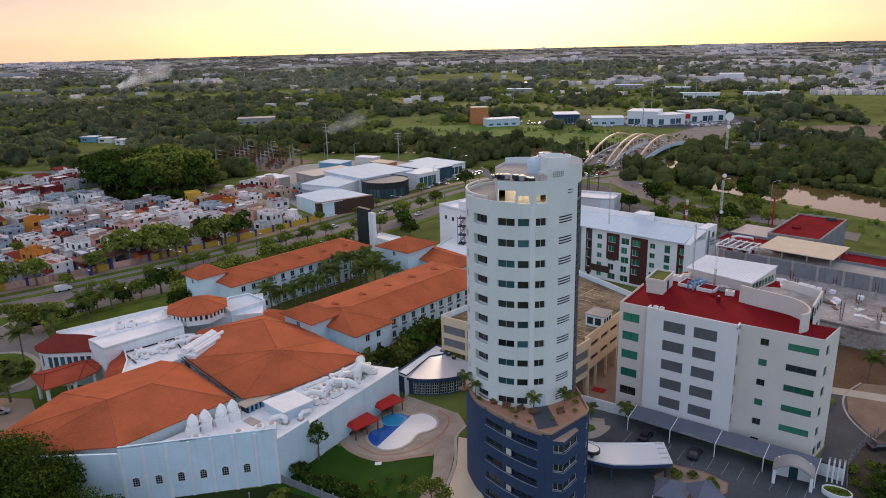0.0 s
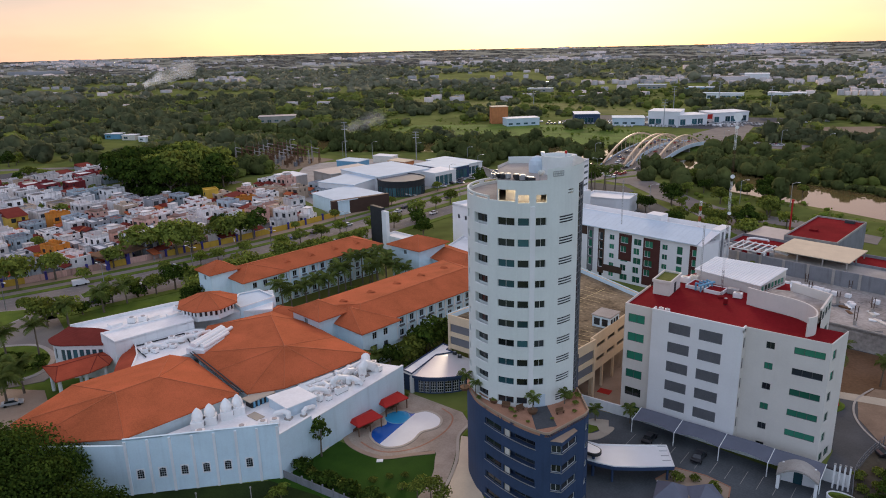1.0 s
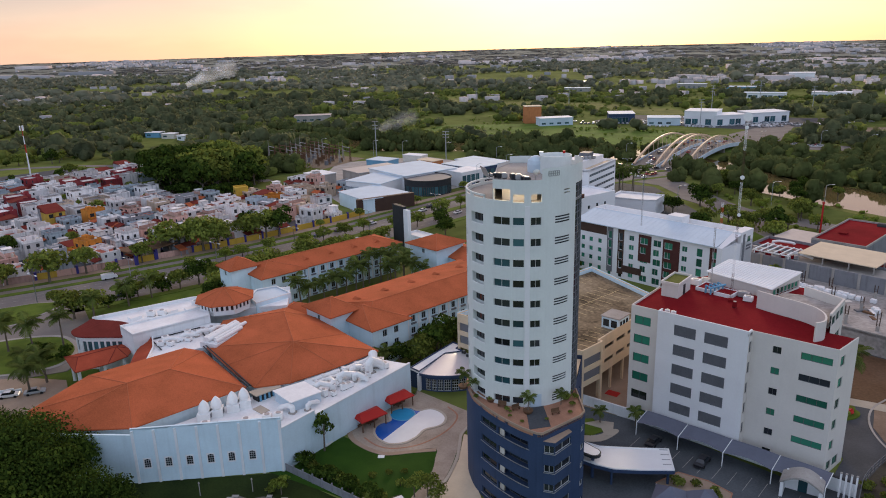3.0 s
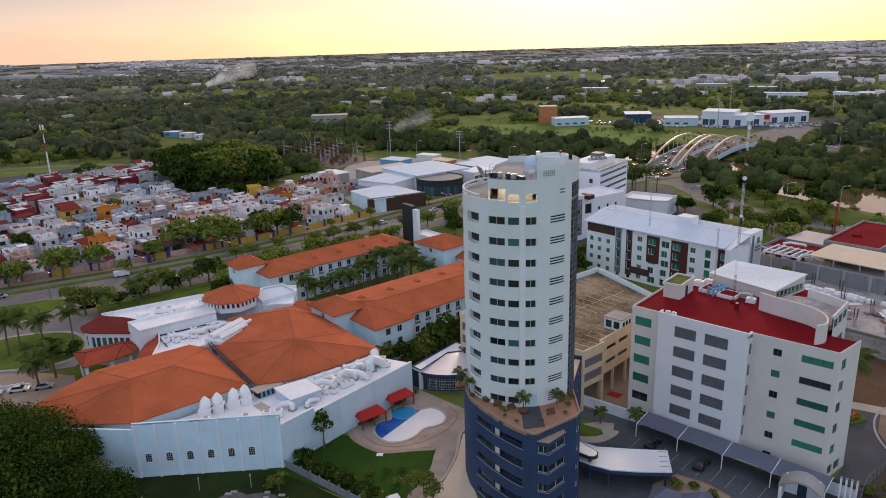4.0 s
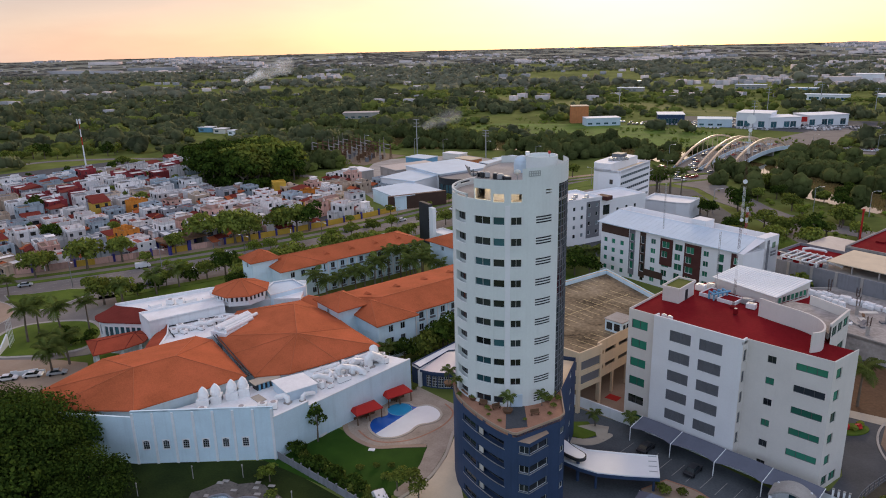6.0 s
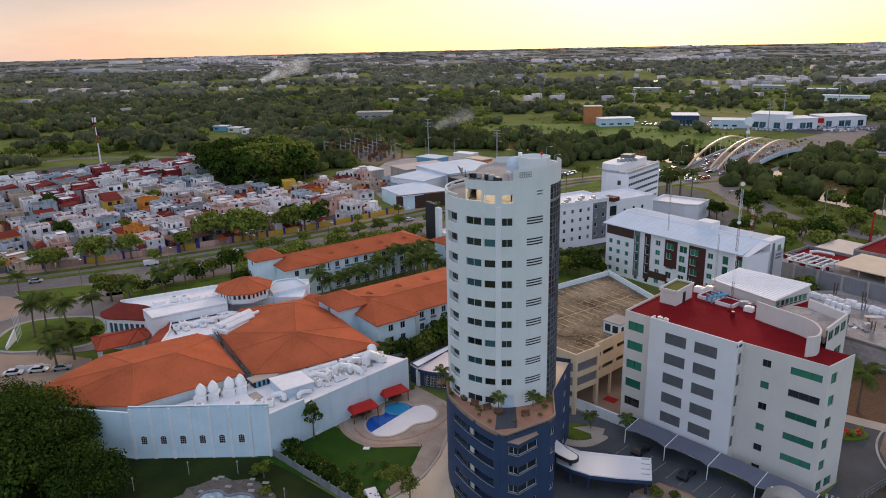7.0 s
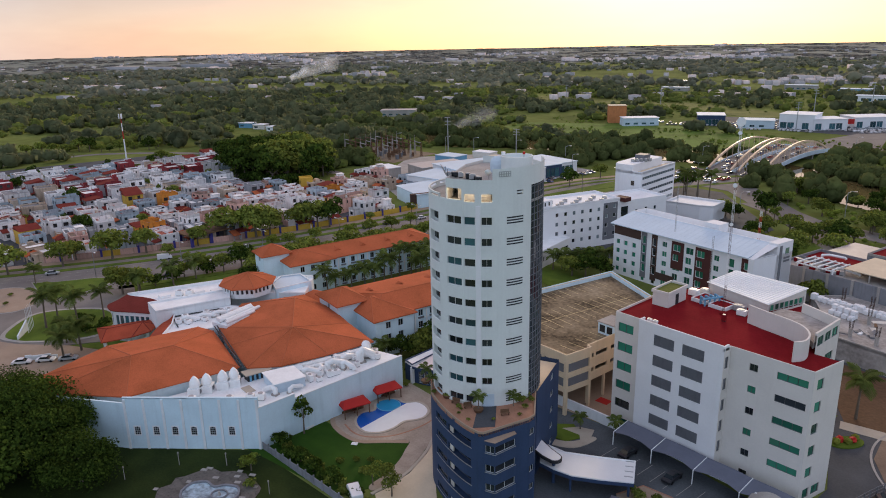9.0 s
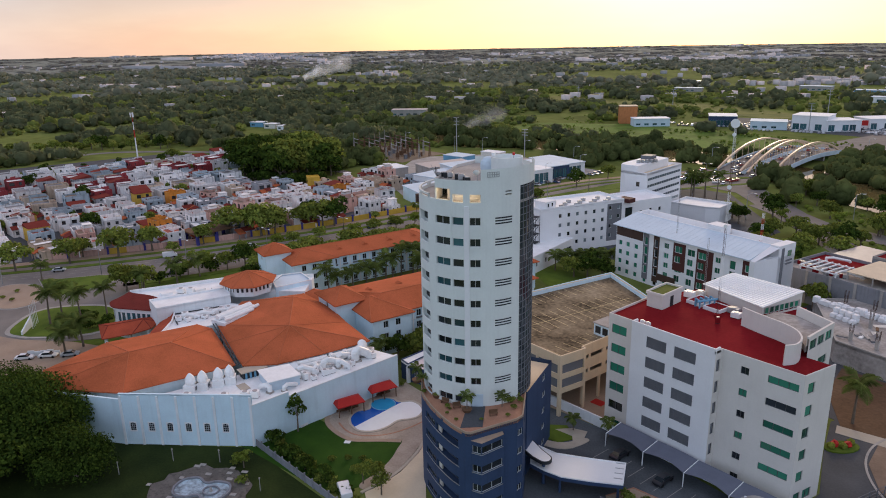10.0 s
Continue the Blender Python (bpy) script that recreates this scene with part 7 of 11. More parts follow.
# ---- guest wings ----
def guest_wing(name, x, y, turn, length, width, label, win_sides, eave=9.8, ridge_h=3.2, floors=3, ridge_x=None, bay=None, dormers=1):
    t = thing(name, x, y, 0, turn, label, "hotel wing", "hotel guest wings")
    o = [(0, 0), (width, 0), (width, length), (0, length)]
    sp = {}

    def rows(fl):
        out = []
        k = int((fl - 1.0) / 3.4)
        for i in range(k):
            u = 0.5 + (fl - 1.0 - k * 3.4) / 2 + i * 3.4 + 1.0
            for f in range(floors):
                out.append((u, 0.9 + f * 3.1, u + 1.35, 2.6 + f * 3.1))
        return out

    for s in win_sides:
        sp[s] = (rows, "glass_dark", "frame", 1)
    w = wall_run(t, o, 0, eave - 0.1, M["hotel"], sp, deep=0.3)
    for s in win_sides:
        fw, fl = flat_wall(*o[s], *o[(s + 1) % 4])
        for f in range(1, floors):
            bm = bmesh.new()
            block(bm, fw, 0, f * 3.1 + 0.25, -0.1, fl, f * 3.1 + 0.45, 0.0)
            part("string_course", bm, M["hotel_white"], t)
        for h in rows(fl):
            bm = bmesh.new()
            block(bm, fw, h[0] - 0.15, h[1] - 0.55, -0.25, h[2] + 0.15, h[1] - 0.1, 0.0)
            part("window_box", bm, M["louvre"], w)
        k = int((fl - 1.0) / 3.4)
        for i in range(k + 1):
            u = min(fl - 0.4, 0.25 + (fl - 1.0 - k * 3.4) / 2 + i * 3.4)
            bm = bmesh.new()
            block(bm, fw, u, 0, -0.16, u + 0.35, eave - 0.2, 0.0)
            part("pilaster", bm, M["hotel_white"], t)
    v = 0.9
    e4 = [(-v, -v), (width + v, -v), (width + v, length + v), (-v, length + v)]
    rx = width / 2 if ridge_x is None else ridge_x
    run = min(width / 2, width - rx) - 0.5
    ra, rc = (rx, run, eave + ridge_h), (rx, length - run, eave + ridge_h)
    tiled_roof(t, e4, eave, [ra, ra, rc, rc], M["tiles"], "terracotta hipped roof")
    if bay:
        # wider end bay under its own hipped roof
        bx0, by0, bx1, by1, top = bay
        bo = [(bx0 + 0.8, by0 + 0.8), (bx1 - 0.8, by0 + 0.8), (bx1 - 0.8, by1 - 0.8), (bx0 + 0.8, by1 - 0.8)]
        wall_run(t, bo, 0, eave - 0.1, M["hotel"], {1: (rows, "glass_dark", "frame", 1)}, name="bay_wall", deep=0.3)
        tiled_roof(t, [(bx0, by0), (bx1, by0), (bx1, by1), (bx0, by1)], eave + 0.03, [top] * 4, M["tiles"], "terracotta bay roof", name="bay_roof")
    # small dormers on the courtyard slope
    far = -v if dormers < 0 else width + v
    for k in range(int(length / 9)):
        yy = 7 + k * 9.0
        if yy > length - 6 or not dormers or (bay and yy < bay[3] + 1 and dormers > 0):
            continue
        bm = bmesh.new()
        xx, zz = rx + (far - rx) * 0.45, eave + ridge_h * 0.55
        a = [bm.verts.new(q) for q in ((xx + 0.9 * dormers, yy - 1.2, zz - 0.3), (xx + 0.9 * dormers, yy + 1.2, zz - 0.3), (xx + 0.8 * dormers, yy, zz + 0.5), (xx - 2.0 * dormers, yy, zz + 0.62))]
        for f in ((0, 1, 2), (0, 2, 3), (1, 3, 2)):
            bm.faces.new([a[i] for i in f])
        part("dormer", bm, M["tiles"], t)
    return t


def pavilion_roof(x, y, turn, w, d, z, label):
    t = thing("corner_pavilion", x, y, 0, turn, label, "pavilion", "hotel corner pavilions")
    o = [(-w / 2, -d / 2), (w / 2, -d / 2), (w / 2, d / 2), (-w / 2, d / 2)]
    wall_run(t, o, 0, z - 0.1, M["hotel"], {s: (lambda fl: [(fl / 2 - 0.6, z - 2.4, fl / 2 + 0.6, z - 1.0)], "glass_tint", "frame", 1) for s in (0, 3)})
    e4 = [(px * 1.2, py * 1.2) for px, py in o]
    tiled_roof(t, e4, z, [(0, 0, z + 2.6)] * 4, M["tiles"], "terracotta pyramid roof")
    return t


guest_wing("guest_wing", -132.4, 110.9, -6, 51.0, 22.4, "pale blue three-storey guest wing with a broad terracotta roof", (0, 1), ridge_h=2.7, ridge_x=15.3, bay=(10.0, -1.4, 25.5, 10.8, (15.5, 3.2, 12.62)), dormers=-1)
guest_wing("guest_wing", -175.8, 116.5, -6, 50.0, 14.0, "pale blue three-storey guest wing facing the courtyard", (0, 1), ridge_h=2.4, bay=(4.5, -1.8, 15.7, 13.6, (7.4, 5.0, 12.32)))
pavilion_roof(-122.9, 108.0, -5, 10.4, 7.7, 12.0, "pale blue stair pavilion with a terracotta pyramid roof")
pavilion_roof(-172.4, 113.4, -6, 7.6, 8.2, 12.0, "pale blue corner pavilion with a terracotta pyramid roof")
pavilion_roof(-141.2, 166.5, -3, 12.0, 12.0, 12.2, "pale blue end pavilion with a terracotta roof")
guest_wing("guest_wing", -150.0, 181.0, -103.5, 33.0, 11.0, "pale blue cross wing with a terracotta roof", (0,), eave=8.6, ridge_h=2.0, floors=2, dormers=0)
link = thing("link_roof", -135.0, 108.0, 0, 20, "low link building with a terracotta roof", "building")
wall_run(link, [(-5, -3), (6, -3), (6, 4), (-5, 4)], 0, 8.2, M["hotel"])
tiled_roof(link, [(-5.6, -3.6), (6.6, -3.6), (6.6, 4.6), (-5.6, 4.6)], 8.3, [(-2, 0.5, 9.9), (3, 0.5, 9.9), (3, 0.5, 9.9), (-2, 0.5, 9.9)], M["tiles"])
# sign pylon and white service wall at the boulevard
py_ = thing("sign_pylon", -177.5, 187.0, 0, -12, "dark grey blank sign pylon with a white edge", "sign")
part("slab", boxes((-5.0, -0.8, 0, 2.2, 0.8, 15.4)), M["dark_metal"], py_)
part("white_edge", boxes((2.2, -0.7, 0, 5.0, 0.7, 14.4)), M["hotel_white"], py_)
ww = thing("service_wall", -176, 190, 0, -6, "white service building with a flat roof", "building")
part("wall", boxes((0, -3, 0, 26, 3, 4.6)), M["hotel_white"], ww)
part("roof", ring_wall(bmesh.new(), [(-0.1, -3.1), (26.1, -3.1), (26.1, 3.1), (-0.1, 3.1)], 4.5, 5.1, 0.25), M["hotel_white"], ww)

# ---- long hotel with the pale metal roof ----
hb = thing("long_hotel", -110.9, 202.9, 0, -5.7, "long white five-storey hotel with a pale metal roof", "hotel")
LL, LD = 49.4, 15.0
fw, fl = flat_wall(0, 0, LL, 0)
F5 = [14.6 - 3.0 * k for k in range(5)]
hs, kinds = [], []
for u in (1.2, 4.3, 7.7):
    for z in F5[1:]:
        hs.append((u, z - 1.5, u + 1.4, z))
        kinds.append(("glass_green", 0))
for u, w in ((11.6, 1.3), (15.6, 1.3), (41.6, 1.8)):
    for z in F5:
        hs.append((u, z - 2.2, u + w, z + 0.2))
        kinds.append(("glass_green" if u != 15.6 else "glass_dark", 0))
for u in (19.2, 37.0):
    for z in F5:
        hs.append((u, z - 1.6, u + 1.7, z))
        kinds.append(("glass_green", 1))
for u in (23.2, 27.6, 31.4, 46.4):
    for k, z in enumerate(F5):
        hs.append((u, z - 1.9, u + (2.0 if k % 2 else 2.6), z + 0.1))
        kinds.append(("glass_green", 1))
bm = bmesh.new()
facade(bm, fw, 0, fl, 0, 16.4, hs, 0.3)
for p, q in (((LL, 0), (LL, LD)), ((LL, LD), (0, LD)), ((0, LD), (0, 0))):
    f2, l2 = flat_wall(*p, *q)
    facade(bm, f2, 0, l2, 0, 16.4, [], 0.2)
w = part("wall", bm, M["office_white"], hb)
for h, (pm, bars) in zip(hs, kinds):
    window(w, fw, *h, M[pm], M["frame"], bars, 1, 0.27)
for u0, u1, z0, z1, m in ((22.6, 27.0, 7.2, 15.6, "maroon"), (30.9, 36.4, 0.8, 15.6, "maroon"), (0.2, 11.0, 13.2, 16.0, "brown_clad"), (11.2, 13.4, 1.5, 16.0, "louvre"), (15.2, 17.4, 1.5, 16.0, "brown_clad"), (45.6, 49.2, 3.8, 15.8, "maroon"), (17.4, 24.0, 2.4, 4.6, "brown_clad")):
    bm = bmesh.new()
    inside = [h for h in hs if h[0] > u0 - 0.01 and h[2] < u1 + 0.01 and h[1] > z0 and h[3] < z1]
    facade(bm, lambda u, z, d: fw(u, z, d - 0.06), u0, u1, z0, z1, inside, 0.06)
    part("cladding_panel", bm, M[m], hb)
bm = bmesh.new()
rp = [(-0.9, -0.9, 16.3), (LL - 1.6, -0.9, 16.3), (LL - 1.6, 9.5, 18.6), (-0.9, 9.5, 18.6)]
lo = [bm.verts.new(p) for p in rp]
hi = [bm.verts.new((x, y, z + 0.25)) for x, y, z in rp]
for i in range(4):
    bm.faces.new((lo[i], lo[(i + 1) % 4], hi[(i + 1) % 4], hi[i]))
bm.faces.new(hi)
bm.faces.new(lo[::-1])
rf = part("roof", bm, M["metal_blue"], hb, "pale grey-blue standing seam roof")
for k in range(26):
    x = -0.6 + k * 1.86
    part("seam", tube(bmesh.new(), (x, -0.85, 16.56), (x, 9.45, 18.86), 0.025, n=4), M["metal_blue"], rf)
part("rear_roof", boxes((-0.5, 9.6, 16.3, LL, LD, 17.3)), M["white_roof"], hb)
part("rear_parapet", ring_wall(bmesh.new(), [(-0.5, 9.5), (LL, 9.5), (LL, LD + 0.2), (-0.5, LD + 0.2)], 16.4, 19.0, 0.3), M["office_white"], hb)
part("roof_housing", boxes((26, 10, 17.2, 31, 14.4, 20.4)), M["office_white"], hb)
f3, l3 = flat_wall(LL - 1.4, -0.8, LL - 1.4, LD + 0.4)
bm = bmesh.new()
prism(bm, [(LL - 1.5, -0.6), (LL, -0.6), (LL + 1.2, 8.0), (LL + 1.2, LD + 0.4), (LL - 1.5, LD + 0.4)], 0, 16.3)
vs = [bm.verts.new(v) for v in ((LL - 1.5, -0.6, 16.3), (LL, -0.6, 16.3), (LL + 1.2, 8, 18.9), (LL + 1.2, LD + 0.4, 19.4), (LL - 1.5, LD + 0.4, 19.4), (LL - 1.5, 8, 18.9))]
for f in ((0, 1, 2, 5), (5, 2, 3, 4), (2, 1, 0, 5), (3, 2, 5, 4)):
    try:
        bm.faces.new([vs[i] for i in f])
    except ValueError:
        pass
part("end_wall", bm, M["office_white"], hb)
part("end_block", boxes((LL - 1.5, 8.0, 0, LL + 1.2, LD + 0.4, 19.4)), M["office_white"], hb)
part("end_strip", boxes((LL + 1.2, 9.2, 1.0, LL + 1.26, 10.4, 18.6)), M["louvre"], hb, "dark vertical window strip")
part("sign_emblem", boxes((LL + 1.2, 12.0, 16.0, LL + 1.3, 13.6, 17.6)), M["glass_green"], hb, "green square sign emblem")
for k in range(2):
    part("sign_bar", boxes((LL + 1.2, 11.4, 14.6 - 0.9 * k, LL + 1.3, 14.2, 15.1 - 0.9 * k)), M["louvre"], hb, "dark bar of unreadable sign writing")


def lattice_mast(x, y, z, h, w, label, banded=True, thick=0.06, dark="red_paint"):
    t = thing("radio_mast", x, y, z, 20, label, "mast", "masts")
    for k in range(6):
        bm = bmesh.new()
        z0, z1 = h * k / 6, h * (k + 1) / 6
        c = [(w * math.cos(a), w * math.sin(a)) for a in (0.5, 2.6, 4.7)]
        for i in range(3):
            tube(bm, (*c[i], z0), (*c[i], z1), thick * max(1, w), n=4)
            for j in range(3):
                za, zb = z0 + (z1 - z0) * j / 3, z0 + (z1 - z0) * (j + 1) / 3
                tube(bm, (*c[i], za), (*c[(i + 1) % 3], zb), 0.58 * thick * max(1, w), n=3)
        part("section", bm, (M[dark] if k % 2 == 0 else M["metal_white"]) if banded else M["metal_grey"], t)
    return t


am = lattice_mast(-38.4, 139.4, 23.45, 35.4, 0.22, "tall slender banded aerial mast with round dishes on the roof", thick=0.022, dark="maroon")
for z, r in ((35.7, 0.78), (33.8, 0.34), (24.6, 0.4), (17.5, 0.34)):
    part("dish", tube(bmesh.new(), (0.05, -0.75, z), (0.05, -0.35, z), r, r * 0.7, 22), M["metal_white"], am, "round white dish")
part("foot", boxes((-0.5, -0.5, 0, 0.5, 0.5, 0.5)), M["red_roof"], am, "dark red mast foot")
lattice_mast(-67.5, 210.5, 17.0, 9.5, 0.35, "red and white banded rooftop mast", thick=0.035)
lattice_mast(-88.5, 202.0, 18.0, 14, 0.2, "thin grey guyed mast", False, 0.03)
# ---- white hotel with small square windows ----
mh = thing("white_hotel", -139.6, 197.5, 0, 0, "white five-storey hotel with small square windows", "hotel")
fa, la = flat_wall(0, 0, 8.75, 34.9)
hs = [(7.8 + k * 3.63, 13.1 - f * 3.4, 9.0 + k * 3.63, 14.5 - f * 3.4) for k in range(6) for f in range(4) if k or f < 3]
strip_h = [(u, 13.6 - f * 3.4, u + 1.2, 15.0 - f * 3.4) for u in (29.4, 33.0) for f in range(4)]
bm = bmesh.new()
facade(bm, fa, 0, la, 0, 16.6, hs + strip_h, 0.25)
n_ = Vector((8.75, 34.9)).normalized()
bk = [(-15 * n_.y, 15 * n_.x), (8.75 - 15 * n_.y, 34.9 + 15 * n_.x)]
for p, q in (((8.75, 34.9), bk[1]), (bk[1], bk[0]), (bk[0], (0, 0))):
    f2, l2 = flat_wall(*p, *q)
    facade(bm, f2, 0, l2, 0, 16.6, [(3.0 + 4 * k, 12, 4.2 + 4 * k, 13.4) for k in range(2)] if p == bk[0] else [], 0.2)
w = part("wall", bm, M["office_white"], mh)
for k, h in enumerate(hs + strip_h):
    window(w, fa, *h, M["glass_dark" if (k * 7) % 5 < 2 else "glass_pale"], M["frame"], 0, 1, 0.22)
bm = bmesh.new()
facade(bm, lambda u, z, d: fa(u, z, d - 0.05), la - 7.4, la - 1.0, 2.0, 15.8, strip_h, 0.05)
part("grey_panel", bm, M["louvre"], mh, "grey facade panel")
part("roof", prisms([(0.2, 0.2), (8.65, 34.7), bk[1], bk[0]], 16.2, 16.4), M["white_roof"], mh)
part("parapet", ring_wall(bmesh.new(), [(0, 0), (8.75, 34.9), bk[1], bk[0]], 16.3, 17.2, 0.3), M["office_white"], mh)
part("roof_housing", boxes((-5.2, 2.6, 16.3, 0.2, 7.6, 19.2)), M["office_white"], mh)
for y in (3.6, 5.6):
    part("housing_window", boxes((0.2, y, 17.4, 0.24, y + 0.6, 18.6)), M["glass_dark"], mh)
link_o = [(8.2, 35.0), (13.4, 57.5), (-1.0, 61.0), (-6.0, 38.6)]
wall_run(mh, link_o, 0, 14.6, M["office_white"], {0: ([(1.2, 9.6, 4.6, 13.4), (8.0, 10.2, 9.2, 11.6), (12.6, 10.6, 13.8, 12.0), (17.0, 10.6, 18.2, 12.0), (8.0, 6.6, 9.2, 8.0), (12.6, 6.6, 13.8, 8.0)], "glass_dark", "frame", 0)}, name="link_wall")
part("link_roof", prisms(link_o, 14.6, 14.8), M["white_roof"], mh)
part("link_parapet", ring_wall(bmesh.new(), link_o, 14.8, 15.5, 0.3), M["office_white"], mh)
part("red_panel", boxes((5.6, 35.5, 15.5, 10.6, 39.0, 17.0)), M["maroon"], mh, "dark red rooftop sign panel")
for k in range(14):
    roof_plant(-145.5 + (k % 3) * 3.0 + k * 0.55, 203 + k * 2.0, 16.4, 76, 1.5, 1.0, 1.1, M["metal_grey"])
esc = thing("escape_stair", -139.8, 195.2, 0, 14, "dark steel escape stair", "stair")
for k in range(5):
    part("landing", boxes((-1.2, -1.4, 3.0 * k + 2.8, 1.2, 1.4, 3.0 * k + 2.95)), M["dark_metal"], esc)
    bm = bmesh.new()
    tube(bm, (-1.0, -1.3, 3.0 * k), (1.0, -1.3, 3.0 * k + 2.9), 0.12, n=4)
    tube(bm, (-1.0, 1.3, 3.0 * k), (1.0, 1.3, 3.0 * k + 2.9), 0.12, n=4)
    part("flight", bm, M["dark_metal"], esc)
for x in (-1.2, 1.2):
    for y in (-1.4, 1.4):
        part("post", tube(bmesh.new(), (x, y, 0), (x, y, 15.5), 0.09, n=6), M["dark_metal"], esc)
lowa = thing("low_annex", -136.5, 190.5, 0, 14, "low white annex of the hotel", "building")
wall_run(lowa, [(-9, -14), (7, -14), (7, 17), (-9, 17)], 0, 5.6, M["office_white"], {1: ([(5.0, 2.2, 6.2, 3.8), (11.0, 2.2, 12.2, 3.8), (26.0, 0.6, 29.6, 3.6)], "glass_dark", "frame", 1)})
part("flat_roof", boxes((-8.9, -13.9, 5.2, 6.9, 16.9, 5.45)), M["white_roof"], lowa)
part("roof", ring_wall(bmesh.new(), [(-9.1, -14.1), (7.1, -14.1), (7.1, 17.1), (-9.1, 17.1)], 5.5, 6.1, 0.3), M["office_white"], lowa)
# tall white slab beside it
ts_ = thing("tall_hotel", -141.5, 258.5, 0, 8, "tall white hotel slab with a rounded roof corner", "hotel")
o = [(-12.0, 4.0), (-11, 1.0), (-8.5, 0.0), (1.2, 0.0), (1.2, 30.0), (-12.0, 30.0)]
sp = {3: (lambda f: [(0.8, 2.0 + 2.75 * j, 29.2, 3.1 + 2.75 * j) for j in range(7)], "glass_pale", "frame", 13), 2: ([(5.0, 16.0, 6.6, 18.0), (5.4, 13.8, 6.2, 14.6), (8.2, 7.0, 9.4, 8.4)], "glass_dark", "frame", 0)}
wall_run(ts_, o, 0, 21.6, M["office_white"], sp)
part("roof", prisms(o, 20.8, 21.0), M["white_roof"], ts_)
part("parapet", ring_wall(bmesh.new(), o, 20.9, 21.9, 0.3), M["office_white"], ts_)
bm = prism(bmesh.new(), [(-12.0, 4.0), (-11, 1.0), (-8.5, 0.0), (-3.0, 0.0), (-3.0, 26), (-12, 28)], 21.0, 24.2)
part("upper_storey", bm, M["office_white"], ts_)
part("upper_roof", prisms([(-11.8, 4.0), (-10.8, 1.2), (-8.4, 0.2), (-3.2, 0.2), (-3.2, 25.8), (-11.8, 27.6)], 24.2, 24.3), M["white_roof"], ts_)
part("terrace_floor", boxes((-2.9, 0.4, 21.0, 0.8, 29.6, 21.06)), M["beige_roof"], ts_, "cream terrace floor")
part("tank_housing", boxes((-8.4, 12, 24.2, -4.0, 17, 26.6)), M["louvre"], ts_, "grey water tank housing")
for k in range(5):
    roof_plant(-149.0 + 0.9 * k, 264.5 + 1.6 * k, 24.3, 8, 1.4, 1.0, 1.2, M["metal_grey"])
wh = thing("white_store", -132.5, 287, 0, 8, "low white flat-roofed store", "building")
wall_run(wh, [(-10, -8), (5, -8), (10, -6), (10, 6), (-10, 6)], 0, 7.0, M["office_white"], {3: ([(1.5, 0.3, 4.0, 3.0), (6, 3.6, 9, 5.4)], "glass_dark", "frame", 1)})
part("roof", prisms([(-9.8, -7.8), (5, -7.8), (9.8, -5.8), (9.8, 5.8), (-9.8, 5.8)], 6.3, 6.5), M["white_roof"], wh)
part("parapet", ring_wall(bmesh.new(), [(-10, -8), (5, -8), (10, -6), (10, 6), (-10, 6)], 6.6, 7.3, 0.3), M["office_white"], wh)

# ---- construction site and roofs behind the office block ----
cs = thing("construction_site", -50, 176, 0, 0, "raw concrete slab of a building under construction", "construction site")
part("slab", prisms([(14, 12), (48, 8), (56, 40), (8, 46), (-2, 36)], 0, 5.2), M["slab"], cs, "dusty raw concrete slab")
part("edge_beam", ring_wall(bmesh.new(), [(14, 12), (48, 8), (56, 40), (8, 46), (-2, 36)], 4.6, 5.5, 0.5), M["concrete"], cs)
k = 0
for x, y in ((16, 15), (22, 14), (29, 13), (37, 12), (46, 11), (6, 36), (16, 26), (23, 25), (31, 24), (40, 22), (49, 20), (13, 36), (24, 35), (34, 34), (44, 32)):
    k += 1
    part("column", boxes((x - 0.35, y - 0.35, 5.2, x + 0.35, y + 0.35, 5.2 + (2.2 if k % 3 else 1.2))), M["concrete"], cs)
    bm = bmesh.new()
    for sx in (-0.25, 0.25):
        for sy in (-0.25, 0.25):
            tube(bm, (x + sx, y + sy, 5.2), (x + sx * 1.5, y + sy * 1.3, 9.0 + 0.35 * (k % 4)), 0.07, n=4)
    for z in (6.8, 7.6, 8.3):
        for s in (-0.27, 0.27):
            tube(bm, (x - 0.27, y + s, z), (x + 0.27, y + s, z), 0.03, n=3)
            tube(bm, (x + s, y - 0.27, z), (x + s, y + 0.27, z), 0.03, n=3)
    part("rebar_cage", bm, M["brown_clad"], cs)
rng = random.Random(21)
for i in range(44):
    # a double row along the grey wall, a block of pallets, and loose ones
    x, y, z = -50.5 + (i % 14) * 1.5 + rng.uniform(-0.15, 0.15), 210.6 - (i % 14) * 0.12 + rng.uniform(-0.2, 0.2) - 0.7 * (i // 14), 5.2
    if i > 26:
        j = i - 27
        x, y, z = -43.0 + (j % 4) * 1.7, 204.6 - (j % 4) * 0.5 - (j // 4 % 2) * 1.6, 5.2 + (1.05 if j > 7 else 0.0)
    if i > 38:
        x, y, z = rng.gauss(-24, 5), rng.gauss(206, 3), 5.2
    sk_ = thing("material_sack", x, y, z, -7 + rng.uniform(-6, 6), "white bulk sack of building material", "sack", "building material sacks")
    a, b, c = rng.uniform(0.62, 0.78), rng.uniform(0.6, 0.76), 1.05 if i > 26 else rng.uniform(0.9, 1.7)
    bm = boxes((-a, -b, 0, a, b, c))
    bmesh.ops.bevel(bm, geom=bm.edges[:], offset=0.12, segments=2, affect="EDGES")
    for v in bm.verts:
        v.co += Vector((noise.noise(v.co * 1.7 + Vector((i, 0, 0))), noise.noise(v.co * 1.9 + Vector((0, i, 4))), 0)) * 0.10 * min(1.0, v.co.z)
    part("sack", bm, M["office_white"], sk_)
